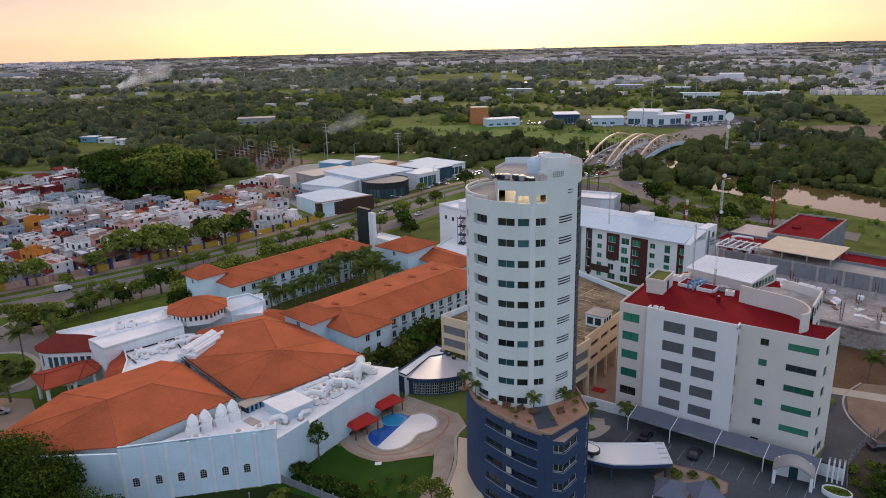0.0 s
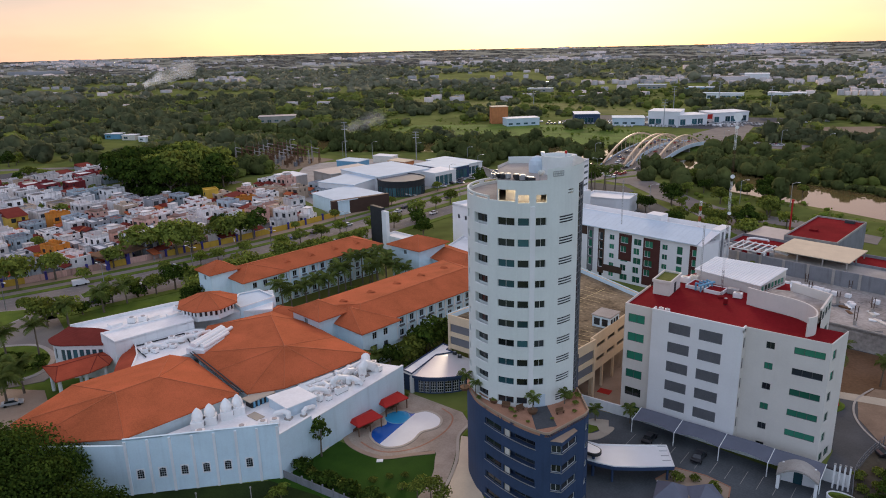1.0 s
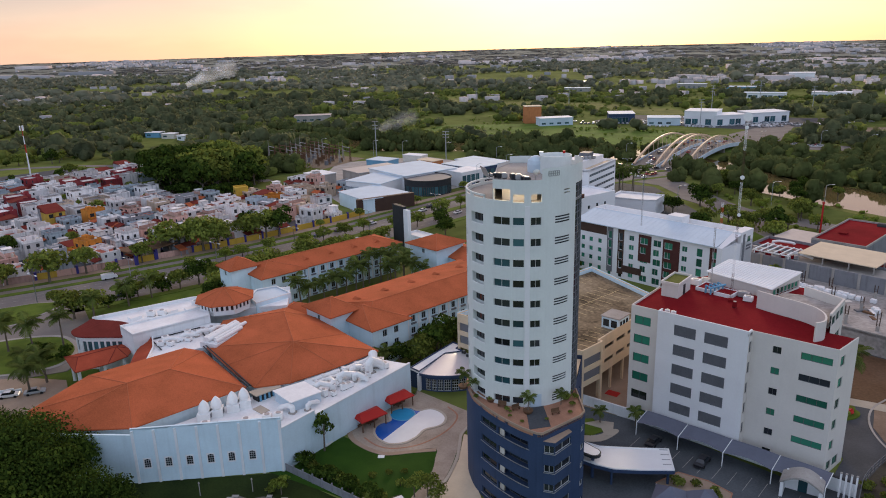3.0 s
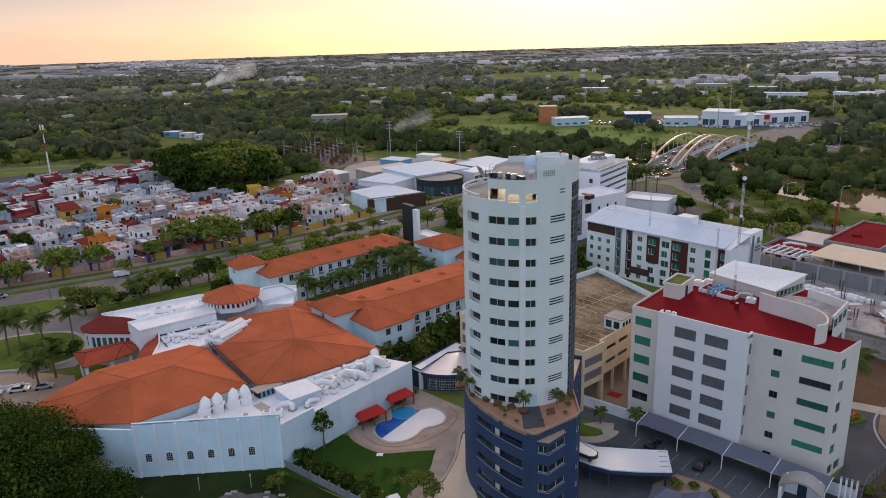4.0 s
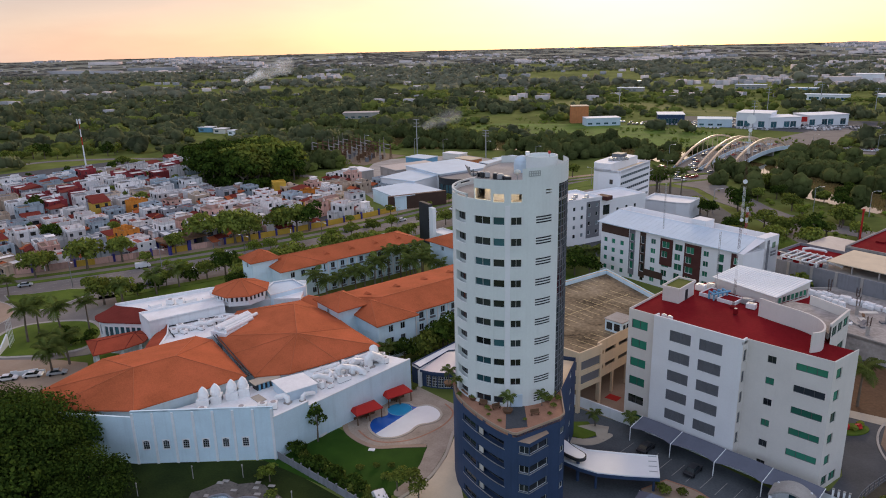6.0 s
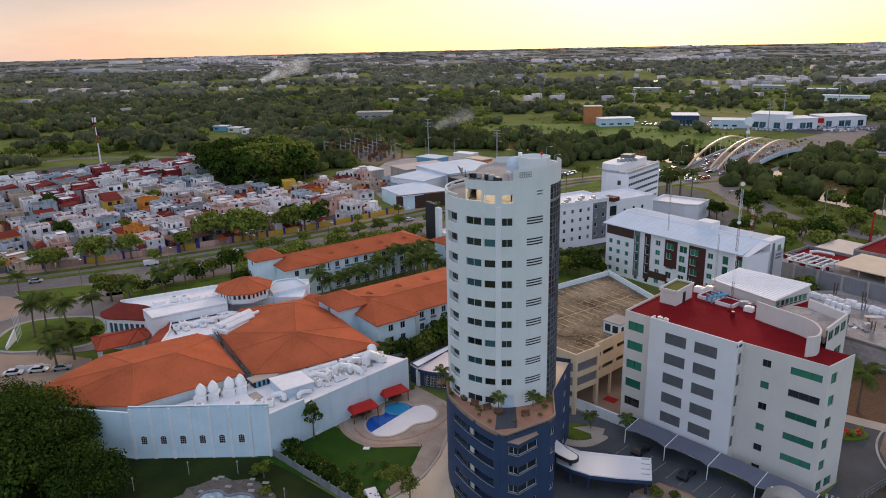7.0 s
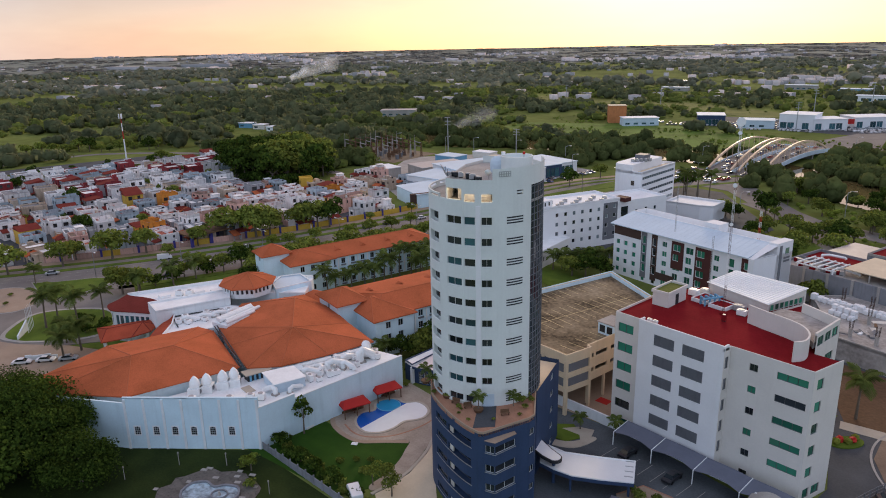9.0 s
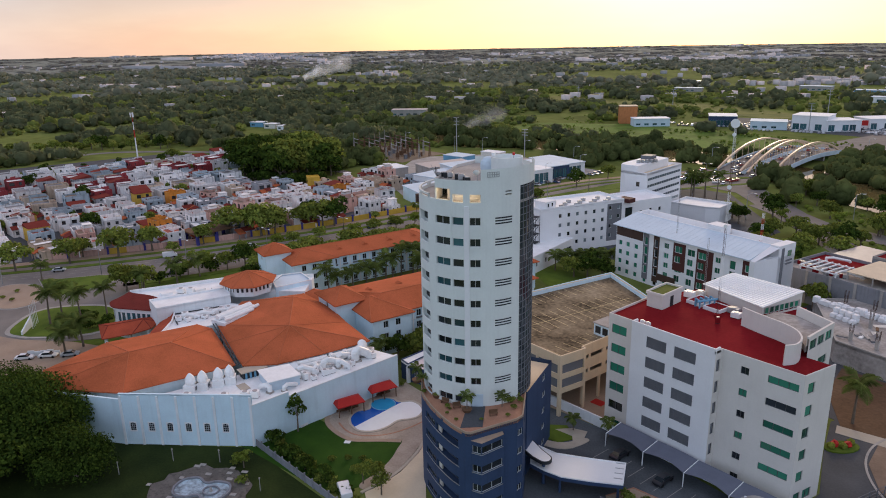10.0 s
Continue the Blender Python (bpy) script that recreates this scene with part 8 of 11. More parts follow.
for i in range(30):
    pl = thing("timber_board", rng.gauss(-22, 10), rng.gauss(201, 6), 5.2, rng.uniform(0, 180), "loose formwork board on the slab", "board", "formwork boards")
    part("board", boxes((-rng.uniform(0.6, 2.4), -rng.uniform(0.15, 0.9), 0, rng.uniform(0.6, 2.4), rng.uniform(0.15, 0.9), rng.uniform(0.1, 0.5))), (M["slab"], M["tank"], M["timber"], M["hotel_white"], M["louvre"])[i % 5], pl)
gb = thing("grey_building", -66.5, 222, 0, -7, "grey block building with a red and cream roof", "building")
part("wall", boxes((0, 0, 0, 58, 22, 8.6)), M["grey_wall"], gb)
part("parapet", ring_wall(bmesh.new(), [(0, 0), (58, 0), (58, 22), (0, 22)], 8.5, 9.6, 0.3), M["grey_wall"], gb)
part("roof", boxes((0.3, 0.3, 8.6, 57.7, 11.0, 8.75)), M["concrete"], gb, "dark stained flat roof")
part("roof", boxes((0.3, 11.0, 8.6, 57.7, 21.7, 8.75)), M["red_roof"], gb, "red roof membrane")
part("divider", boxes((0.3, 10.8, 8.6, 57.7, 11.1, 9.5)), M["grey_wall"], gb)
for k in range(6):
    part("pergola_beam", boxes((5 + 2.0 * k, 1.0, 10.4, 5.3 + 2.0 * k, 10.4, 10.7)), M["hotel_white"], gb, "white pergola beam")
for y in (1.2, 10.2):
    part("pergola_rail", boxes((4.6, y, 10.1, 15.8, y + 0.3, 10.4)), M["hotel_white"], gb, "white pergola rail")
    for x in (5.0, 15.2):
        part("pergola_post", boxes((x, y, 8.7, x + 0.3, y + 0.3, 10.1)), M["hotel_white"], gb)
for k in range(9):
    part("pier", boxes((1 + 6.8 * k, -0.25, 0, 1.7 + 6.8 * k, 0.0, 9.7)), M["concrete"], gb)
part("cream_roof", boxes((17, 3.5, 11.0, 38, 20, 11.25)), M["beige_roof"], gb, "cream flat canopy roof")
for x in (17.3, 24, 31, 37.4):
    for y in (3.8, 12, 19.6):
        part("canopy_post", boxes((x - 0.15, y - 0.15, 8.7, x + 0.15, y + 0.15, 11.0)), M["concrete"], gb)
rng = random.Random(33)
for k in range(14):
    roof_plant(-64 + 1.1 * k + rng.uniform(-0.4, 0.4), 226 + rng.uniform(-2, 5) - 0.12 * k, 8.75, rng.uniform(-10, 80), 1.4, 1.0, 1.1, M["metal_grey"] if k % 2 else M["red_roof"])
elbow_duct(-60, 236, 8.75, 30, 6, 0.4, 1.2)
elbow_duct(-52, 227, 8.75, -5, 6, 0.4, 1.0)
g2 = thing("red_roof_shed", -52, 248, 0, -5, "low building with a dark red flat roof", "building")
part("wall", boxes((0, 0, 0, 16, 34, 9.2)), M["grey_wall"], g2)
part("roof", boxes((0.3, 0.3, 9.2, 15.7, 33.7, 9.35)), M["red_roof"], g2)
part("parapet", ring_wall(bmesh.new(), [(0, 0), (16, 0), (16, 34), (0, 34)], 9.1, 9.9, 0.3), M["concrete"], g2)
part("hatch", boxes((4, 12, 9.3, 6.4, 14, 9.9)), M["red_roof"], g2)
part("tank", tube(bmesh.new(), (10, 31, 9.3), (13, 31, 9.3), 1.0, n=12), M["dark_metal"], g2)
g3 = thing("blue_metal_shed", -68, 246, 0, -8, "low shed with a grey-blue metal roof", "shed")
part("wall", boxes((0, 0, 0, 13, 27, 5.2)), M["pale_blue_paint"], g3)
part("roof", boxes((-0.6, -0.6, 5.2, 13.6, 27.6, 5.5)), M["metal_grey"], g3)
part("eave", boxes((-0.7, -0.7, 4.6, 13.7, -0.6, 5.5)), M["metal_blue"], g3)
rp = thing("red_pole", -58.2, 284, 0, 0, "tall red sign pole", "pole")
part("pole", tube(bmesh.new(), (0, 0, 0), (0, 0, 13.6), 0.35, 0.3, 10), M["red_paint"], rp)
part("cap", tube(bmesh.new(), (0, 0, 13.6), (0, 0, 14.2), 0.5, n=10), M["red_paint"], rp)
sheet("earth", [(-33, 186), (-30, 172), (-22, 159.6), (-6, 163.0), (4, 168), (6, 184)], 0.135, M["orange_earth"], "bare orange-brown earth beside the building site", "earth")
sheet("pavement", [(-22.6, 159.4), (-21.6, 156.4), (-6, 159.6), (6, 165), (4, 168.4), (-6, 163.2)], 0.17, M["paving_pale"], "pale concrete pavement along the bare earth", "pavement")
bh = thing("planting_bed", -18.6, 152.0, 0.12, 60, "small bed with red-leaved shrubs", "plant bed")
part("soil", prisms(disc_pts(0, 0, 3.4, 2.0, 20), 0, 0.25), M["lawn"], bh)
for k in range(5):
    bm = bmesh.new()
    bmesh.ops.create_icosphere(bm, subdivisions=2, radius=0.7, matrix=Matrix.Translation((-2.2 + 1.1 * k, 0.5 * math.sin(k * 2), 0.6)))
    for v in bm.verts:
        v.co += Vector((noise.noise(v.co * 2.3), noise.noise(v.co * 2.7 + Vector((3, 1, 2))), noise.noise(v.co * 3.1))) * 0.35
    part("shrub", bm, M["red_paint"] if k % 2 else M["leaf"], bh)

# ---- showrooms along the boulevard ----
def shed(name, x, y, turn, outline, h, wall_m, roof_m, label, category="showroom", glass_sides=(), rise=0.0, group=""):
    t = thing(name, x, y, 0, turn, label, category, group)
    sp = {s: (lambda fl: [(0.5 + 3.2 * k, 0.5, 3.4 + 3.2 * k, h - 1.6) for k in range(int((fl - 0.6) / 3.2))], "glass_tint", "frame_dark", 1) for s in glass_sides}
    wall_run(t, outline, 0, h, M[wall_m], sp)
    bm = bmesh.new()
    n = len(outline)
    cx, cy = sum(p[0] for p in outline) / n, sum(p[1] for p in outline) / n
    prism(bm, [(cx + (px - cx) * 1.03, cy + (py - cy) * 1.03) for px, py in outline], h, h + 0.35 + rise * 0.2)
    part("roof", bm, M[roof_m], t)
    return t


d1 = shed("showroom", -250, 215, 0, [(-2, 4), (22, -2), (28, 22), (0, 26)], 6.2, "hotel", "metal_blue", "pale blue showroom with a sloping metal roof")
part("brown_front", prisms([(18.6, -3.6), (20.6, -4.4), (30.0, 22.4), (28.0, 23.2)], 0, 6.6), M["brown_clad"], d1, "dark brown clad street front")
d2 = shed("showroom", -262, 238, 10, [(-6, 0), (16, 0), (16, 24), (-6, 24)], 7.0, "office_white", "metal_blue", "white showroom hall with a pale metal roof")
drum = thing("glass_drum", -238, 266, 0, 0, "round dark glass showroom with a grey flat roof", "showroom")
dw = round_wall(0, 0, 12.0)
bm = bmesh.new()
facade(bm, dw, -180, 180, 0, 7.4, [(a, 0.4, a + 9, 4.6) for a in range(-120, 40, 10)], 0.3, 6)
w = part("wall", bm, M["dark_metal"], drum)
for a in range(-120, 40, 10):
    window(w, dw, a, 0.4, a + 9, 4.6, M["glass_tint"], M["frame_dark"], 1, 180 / math.pi / 12, 0.26, 0.08, seg=2)
part("roof", prisms(disc_pts(0, 0, 12.2, n=48), 7.2, 7.45), M["louvre"], drum)
part("rim", ring_wall(bmesh.new(), disc_pts(0, 0, 12.3, n=48), 7.2, 7.9, 0.3), M["dark_metal"], drum)
shed("showroom", -268, 262, -10, [(-12, 0), (22, 0), (22, 34), (-12, 34)], 8.2, "office_white", "metal_blue", "wide showroom with a pale blue metal roof")
shed("showroom", -243, 286, -6, [(0, 0), (12, 0), (12, 16), (0, 16)], 7.4, "office_white", "white_roof", "white and dark showroom with a glazed front", glass_sides=(1,))
shed("showroom", -262, 304, -6, [(0, 0), (26, 0), (26, 18), (0, 18)], 6.8, "tower_blue", "metal_blue", "dark blue showroom with a long pale roof", glass_sides=(1,))
shed("showroom", -268, 322, -6, [(0, 0), (30, 0), (30, 16), (0, 16)], 6.2, "office_white", "metal_blue", "long low showroom with a pale roof", glass_sides=(1,))
shed("workshop", -300, 262, -10, [(0, 0), (18, 0), (18, 30), (0, 30)], 6.0, "concrete", "metal_grey", "grey workshop with a metal roof", "workshop")
shed("workshop", -322, 300, 8, [(0, 0), (16, 0), (16, 12), (0, 12)], 4.5, "pale_blue_paint", "metal_blue", "turquoise workshop with a pale roof", "workshop")
shed("workshop", -296, 318, 0, [(0, 0), (14, 0), (14, 9), (0, 9)], 4.2, "orange_paint", "beige_roof", "small peach coloured workshop", "workshop")
shed("workshop", -318, 328, 12, [(0, 0), (14, 0), (14, 8), (0, 8)], 4.0, "tank", "white_roof", "small cream low workshop", "workshop")
shed("workshop", -312, 244, -5, [(0, 0), (14, 0), (14, 12), (0, 12)], 5.5, "concrete", "white_roof", "small grey low workshop", "workshop")
# substation: steel gantries
sub = thing("substation", -374, 296, 0, -8, "rusty steel gantries of an electrical substation", "substation")
rng = random.Random(6)
for i in range(7):
    for j in range(5):
        bm = bmesh.new()
        x, y = -26 + i * 8.5, -16 + j * 8
        for s in (-0.6, 0.6):
            tube(bm, (x + s, y - 0.6, 0), (x + s * 0.4, y, 9 + (i % 2)), 0.16, n=4)
            tube(bm, (x + s, y + 0.6, 0), (x + s * 0.4, y, 9 + (i % 2)), 0.16, n=4)
        for z in (2, 4, 6, 8):
            tube(bm, (x - 0.6, y - 0.5, z), (x + 0.6, y + 0.5, z + 1), 0.1, n=3)
        if i < 6:
            tube(bm, (x, y, 9), (x + 8.5, y, 9), 0.28, n=4)
            tube(bm, (x, y, 6.5), (x + 8.5, y, 6.5), 0.2, n=4)
        tube(bm, (x, y, 9 + (i % 2)), (x, y, 13.5), 0.09, n=4)
        part("gantry", bm, M["timber"] if (i + j) % 3 else M["concrete"], sub)
for i in range(16):
    part("transformer", boxes((-24 + i * 3.2, -8 + (i * 7) % 20, 0, -22.2 + i * 3.2, -6.2 + (i * 7) % 20, 2.8)), M["louvre"] if i % 2 else M["timber"], sub)

# ---- the arched bridge ----
br = thing("arch_bridge", -172.5, 390, 0, 4.0, "road bridge with four slender peach steel arches", "bridge")
BL, SPAN0, SPAN1 = 122.0, 2.0, 104.0


def deck_z(y):
    return 0.2 + 4.6 * math.sin(math.pi * min(1, max(0, y / BL))) ** 0.9


for x0, x1 in ((-15.5, -1.2), (1.2, 15.5)):
    bm = bmesh.new()
    prev = None
    for k in range(25):
        y = BL * k / 24
        ring = [bm.verts.new(p) for p in ((x0, y, deck_z(y) - 1.0), (x1, y, deck_z(y) - 1.0), (x1, y, deck_z(y)), (x0, y, deck_z(y)))]
        if prev:
            for i in range(4):
                bm.faces.new((prev[i], prev[(i + 1) % 4], ring[(i + 1) % 4], ring[i]))
        else:
            bm.faces.new(ring)
        prev = ring
    bm.faces.new(prev[::-1])
    dk = part("deck", bm, M["asphalt"], br)
    for xx in (x0 - 0.3, x1):
        bm = bmesh.new()
        prev = None
        for k in range(25):
            y = BL * k / 24
            ring = [bm.verts.new(p) for p in ((xx, y, deck_z(y) - 1.6), (xx + 0.3, y, deck_z(y) - 1.6), (xx + 0.3, y, deck_z(y) + 0.9), (xx, y, deck_z(y) + 0.9))]
            if prev:
                for i in range(4):
                    bm.faces.new((prev[i], prev[(i + 1) % 4], ring[(i + 1) % 4], ring[i]))
            prev = ring
        part("parapet", bm, M["metal_blue"], dk)
for x in (-15.0, -2.2, 2.2, 15.0):
    bm = bmesh.new()
    prev = None
    for k in range(29):
        t = k / 28
        y = SPAN0 + (SPAN1 - SPAN0) * t
        z = 1.2 + 11.6 * 4 * t * (1 - t)
        dz = 11.6 * 4 * (1 - 2 * t) / (SPAN1 - SPAN0)
        nx = Vector((0, -dz, 1)).normalized()
        c = Vector((x, y, z))
        ring = [bm.verts.new(c + Vector((sx * 0.5, 0, 0)) + nx * sz * 0.5) for sx, sz in ((-1, -1), (1, -1), (1, 1), (-1, 1))]
        if prev:
            for i in range(4):
                bm.faces.new((prev[i], prev[(i + 1) % 4], ring[(i + 1) % 4], ring[i]))
        prev = ring
    ar = part("arch", bm, M["arch"], br)
    for k in range(2, 27, 2):
        t = k / 28
        y = SPAN0 + (SPAN1 - SPAN0) * t
        z = 1.2 + 11.6 * 4 * t * (1 - t)
        if z > deck_z(y) + 1.5:
            part("hanger", tube(bmesh.new(), (x, y, deck_z(y)), (x, y, z), 0.14, n=5), M["arch"], ar)
for y in (30, 75, 104):
    part("pier", boxes((-15, y - 1, -0.5, 15, y + 1, deck_z(y) - 0.9)), M["concrete"], br)

# ---- trees ----
def leaf_quads(rs, centres, radii, count, size, squash=0.8, inner=0.55, outer=1.05):
    """Leaf clusters scattered over the skins of several lobes; returns corners and faces."""
    centres, radii = np.asarray(centres, float), np.asarray(radii, float)
    pick = rs.choice(len(radii), count, p=radii ** 2 / (radii ** 2).sum())
    d = rs.normal(size=(count, 3))
    d /= np.linalg.norm(d, axis=1)[:, None]
    d[:, 2] = np.where(d[:, 2] < -0.35, -d[:, 2], d[:, 2])
    rad = radii[pick] * (inner + (outer - inner) * rs.random(count) ** (0.4 if outer < 1.1 else 0.7))
    p = centres[pick] + d * rad[:, None] * np.array((1, 1, squash))
    nrm = d + rs.normal(size=(count, 3)) * 0.55
    nrm /= np.linalg.norm(nrm, axis=1)[:, None]
    a = np.cross(nrm, rs.normal(size=(count, 3)))
    a /= np.linalg.norm(a, axis=1)[:, None]
    b = np.cross(nrm, a)
    s = size * (0.6 + 0.8 * rs.random(count))[:, None]
    v = np.stack((p - a * s - b * s * 0.25, p + b * s * -0.8, p + a * s + b * s * 0.25, p + b * s * 0.8), axis=1).reshape(-1, 3)
    soft = d * 0.75 + nrm * 0.45
    soft /= np.linalg.norm(soft, axis=1)[:, None]
    return v, np.arange(count * 4).reshape(-1, 4), np.repeat(soft, 4, axis=0)


def soften(ob, normals):
    """Shade the leaf clusters as one rounded mass."""
    ob.data.polygons.foreach_set("use_smooth", np.ones(len(ob.data.polygons), dtype=bool))
    ob.data.normals_split_custom_set_from_vertices(normals)
    return ob


def lobes(rs, r, h, n, base):
    cs, rr = [(0, 0, base + h * 0.55)], [r * 0.62]
    for i in range(n):
        a = 2 * math.pi * (i + rs.random() * 0.7) / n
        q = r * (0.35 + 0.35 * rs.random())
        cs.append((q * math.cos(a), q * math.sin(a), base + h * (0.25 + 0.55 * rs.random())))
        rr.append(r * (0.34 + 0.22 * rs.random()) * (1.0 if n < 12 else rs.uniform(0.45, 0.85)))
        if n > 12:
            q = r * rs.uniform(0.55, 0.95)
            cs[-1] = (q * math.cos(a), q * math.sin(a), base + h * (0.15 + 0.65 * rs.random() * (1.25 - q / r)))
    return cs, rr


def broad_tree(seed, r, trunk_h, crown_h, leaves, size, leaf_m, label, group="broad-leaved trees"):
    rs = np.random.RandomState(seed)
    t = thing("tree", 0, 0, 0, 0, label, "tree", group)
    cs, rr = lobes(rs, r, crown_h, 9 if r < 7 else 44, trunk_h)
    bm = bmesh.new()
    top = Vector((rs.uniform(-0.2, 0.2), rs.uniform(-0.2, 0.2), trunk_h + crown_h * 0.4))
    tube(bm, (0, 0, 0), top * 0.55, 0.055 * r + 0.08, 0.04 * r + 0.05, 7)
    tube(bm, top * 0.55, top, 0.04 * r + 0.05, 0.02 * r, 6)
    for c in cs[1:7]:
        tube(bm, top * 0.6, Vector(c), 0.025 * r + 0.02, 0.02, 5)
    part("trunk", bm, M["bark"], t)
    v, f, nn = leaf_quads(rs, cs, rr, leaves, size) if r < 7 else leaf_quads(rs, cs, rr, leaves, size, 1.0, 0.5, 1.3)
    soften(raw_mesh("crown", v, f, leaf_m, t), nn)
    return t


def palm(seed, h, label):
    rs = np.random.RandomState(seed)
    t = thing("palm_tree", 0, 0, 0, 0, label, "palm tree", "palms")
    bm = bmesh.new()
    lean = Vector((rs.uniform(-0.5, 0.5), rs.uniform(-0.5, 0.5), h))
    mid = Vector((lean.x * 0.3, lean.y * 0.3, h * 0.5))
    tube(bm, (0, 0, 0), mid, 0.26, 0.18, 8)
    tube(bm, mid, lean, 0.18, 0.14, 8)
    part("trunk", bm, M["bark"], t)
    # one frond: an arched rib with drooping leaflets on both sides
    n = 18
    v, f = [], []

    def rib(q):
        return 3.1 * q, 0.9 * math.sin(2.0 * q) - 1.25 * q ** 2.2

    for k in range(n):
        q = (k + 0.6) / n
        x, z = rib(q)
        w = 1.05 * math.sin(math.pi * min(1, 0.16 + q * 0.84)) + 0.12
        for s in (-1, 1):
            b = len(v)
            drop = w * rs.uniform(0.45, 0.75)
            v += [(x - 0.07, 0, z), (x + 0.07, 0, z), (x + 0.30 * w + 0.09, s * w * 0.6, z - drop * 0.4), (x + 0.55 * w, s * w, z - drop), (x + 0.30 * w - 0.08, s * w * 0.6, z - drop * 0.4)]
            f.append((b, b + 1, b + 2, b + 3, b + 4))
    for k in range(6):
        (x0, z0), (x1, z1) = rib(k / 6), rib((k + 1) / 6)
        b = len(v)
        v += [(x0, -0.05, z0 + 0.01), (x1, -0.05, z1 + 0.01), (x1, 0.05, z1 + 0.01), (x0, 0.05, z0 + 0.01)]
        f.append((b, b + 1, b + 2, b + 3))
    me = bpy.data.meshes.new("frond")
    me.from_pydata(v, [], f)
    me.materials.append(M["palm"])
    count = 11
    for k in range(count):
        ob = new("frond", me)
        ob.parent = t
        el = (35, 5, -25)[k % 3] + rs.uniform(-8, 8)
        ob.matrix_local = Matrix.Translation(lean) @ Matrix.Rotation(2 * math.pi * k / count + rs.uniform(-0.2, 0.2), 4, "Z") @ Matrix.Rotation(-radians(el), 4, "Y") @ Matrix.Scale(rs.uniform(0.95, 1.25), 4)
    return t


KINDS = [
    broad_tree(1, 4.2, 2.4, 5.5, 860, 0.38, M["leaf"], "leafy green street tree with an uneven crown"),
    broad_tree(2, 3.4, 2.0, 4.6, 700, 0.36, M["leaf"], "rounded leafy green garden tree"),
    broad_tree(3, 5.0, 2.6, 6.5, 1000, 0.43, M["leaf_dark"], "dense dark green tree with a full crown"),
    broad_tree(4, 3.0, 2.2, 3.6, 700, 0.30, M["leaf_lime"], "yellow-green young tree with a thin crown"),
    broad_tree(5, 6.2, 2.6, 7.0, 1350, 0.47, M["leaf"], "broad spreading green tree"),
    broad_tree(6, 2.0, 0.2, 2.4, 400, 0.27, M["leaf_dark"], "dark green clipped shrub", "shrubs"),
    broad_tree(7, 1.4, 0.1, 1.6, 300, 0.2, M["leaf"], "low rounded green shrub", "shrubs"),
]
PALMS = [palm(11, 7.5, "tall palm with arching green fronds"), palm(12, 5.6, "palm with arching green fronds"), palm(13, 9.0, "very tall slender palm")]
used = set()


def plant(kind, x, y, s=1.0, turn=0.0, z=0.05):
    m = pose(x, y, z, 0, 0, turn) @ Matrix.Scale(s, 4)
    if kind not in used:
        used.add(kind)
        kind.matrix_world = m
        return kind
    t = copy_thing(kind, Matrix())
    t.matrix_world = m
    return t


rng = random.Random(77)
# big dark tree by the near lawn
big = broad_tree(31, 12.5, 3.0, 14.0, 40000, 0.27, M["leaf_dark"], "huge dense dark green tree beside the white wall")
plant(big, -115.0, 34.6, 0.86, 10)
big2 = broad_tree(32, 8.5, 2.0, 11.0, 12000, 0.27, M["leaf_dark"], "large dense dark green tree by the lawn")
plant(big2, -101.5, 40.0, 0.72, 40)
for x, y, s in ((-126, 26, 1.25), (-137, 35.5, 0.75), (-140, 22, 1.2), (-108, 24, 1.2), (-150, 26, 0.9), (-120, 12, 1.3)):
    plant(big2, x, y, s, rng.uniform(0, 360))
# estate wood
for i in range(44):
    a, q = rng.uniform(0, 6.28), math.sqrt(rng.random())
    plant(KINDS[rng.choice((2, 2, 2, 2, 4))], -358 + 40 * q * math.cos(a) + 0.1 * 40 * q * math.sin(a), 211 + 28 * q * math.sin(a) - 8 * q * math.cos(a), rng.uniform(1.5, 2.3), rng.uniform(0, 360))
for i in range(26):
    a = rng.uniform(0, 6.28)
    plant(KINDS[5], -355 + 42 * math.cos(a) * rng.uniform(0.75, 1.02), 211 + 28 * math.sin(a) * rng.uniform(0.75, 1.02) - 8 * math.cos(a), rng.uniform(1.8, 2.8), rng.uniform(0, 360))
# hotel front: palms and trees
for x, y, k, s in ((-185, 51.2, 0, 1.3), (-177.1, 64.3, 2, 1.1), (-179.8, 58.2, 0, 1.25), (-189, 55, 0, 1.15), (-229.1, 56.9, 1, 1.0), (-162.4, 54.7, 1, 1.25), (-158.7, 49.9, 1, 1.25), (-170.3, 53.0, 1, 1.0), (-197.4, 90.5, 1, 1.2), (-199.1, 98.5, 1, 1.1), (-192, 78.2, 0, 1.0)):
    plant(PALMS[k], x, y, s, rng.uniform(0, 360))
for x, y in ((-184, 60), (-181.5, 61.2), (-174, 58.5), (-172.5, 62), (-175.5, 64.0)):
    plant(KINDS[5], x, y, 0.9, rng.uniform(0, 360))
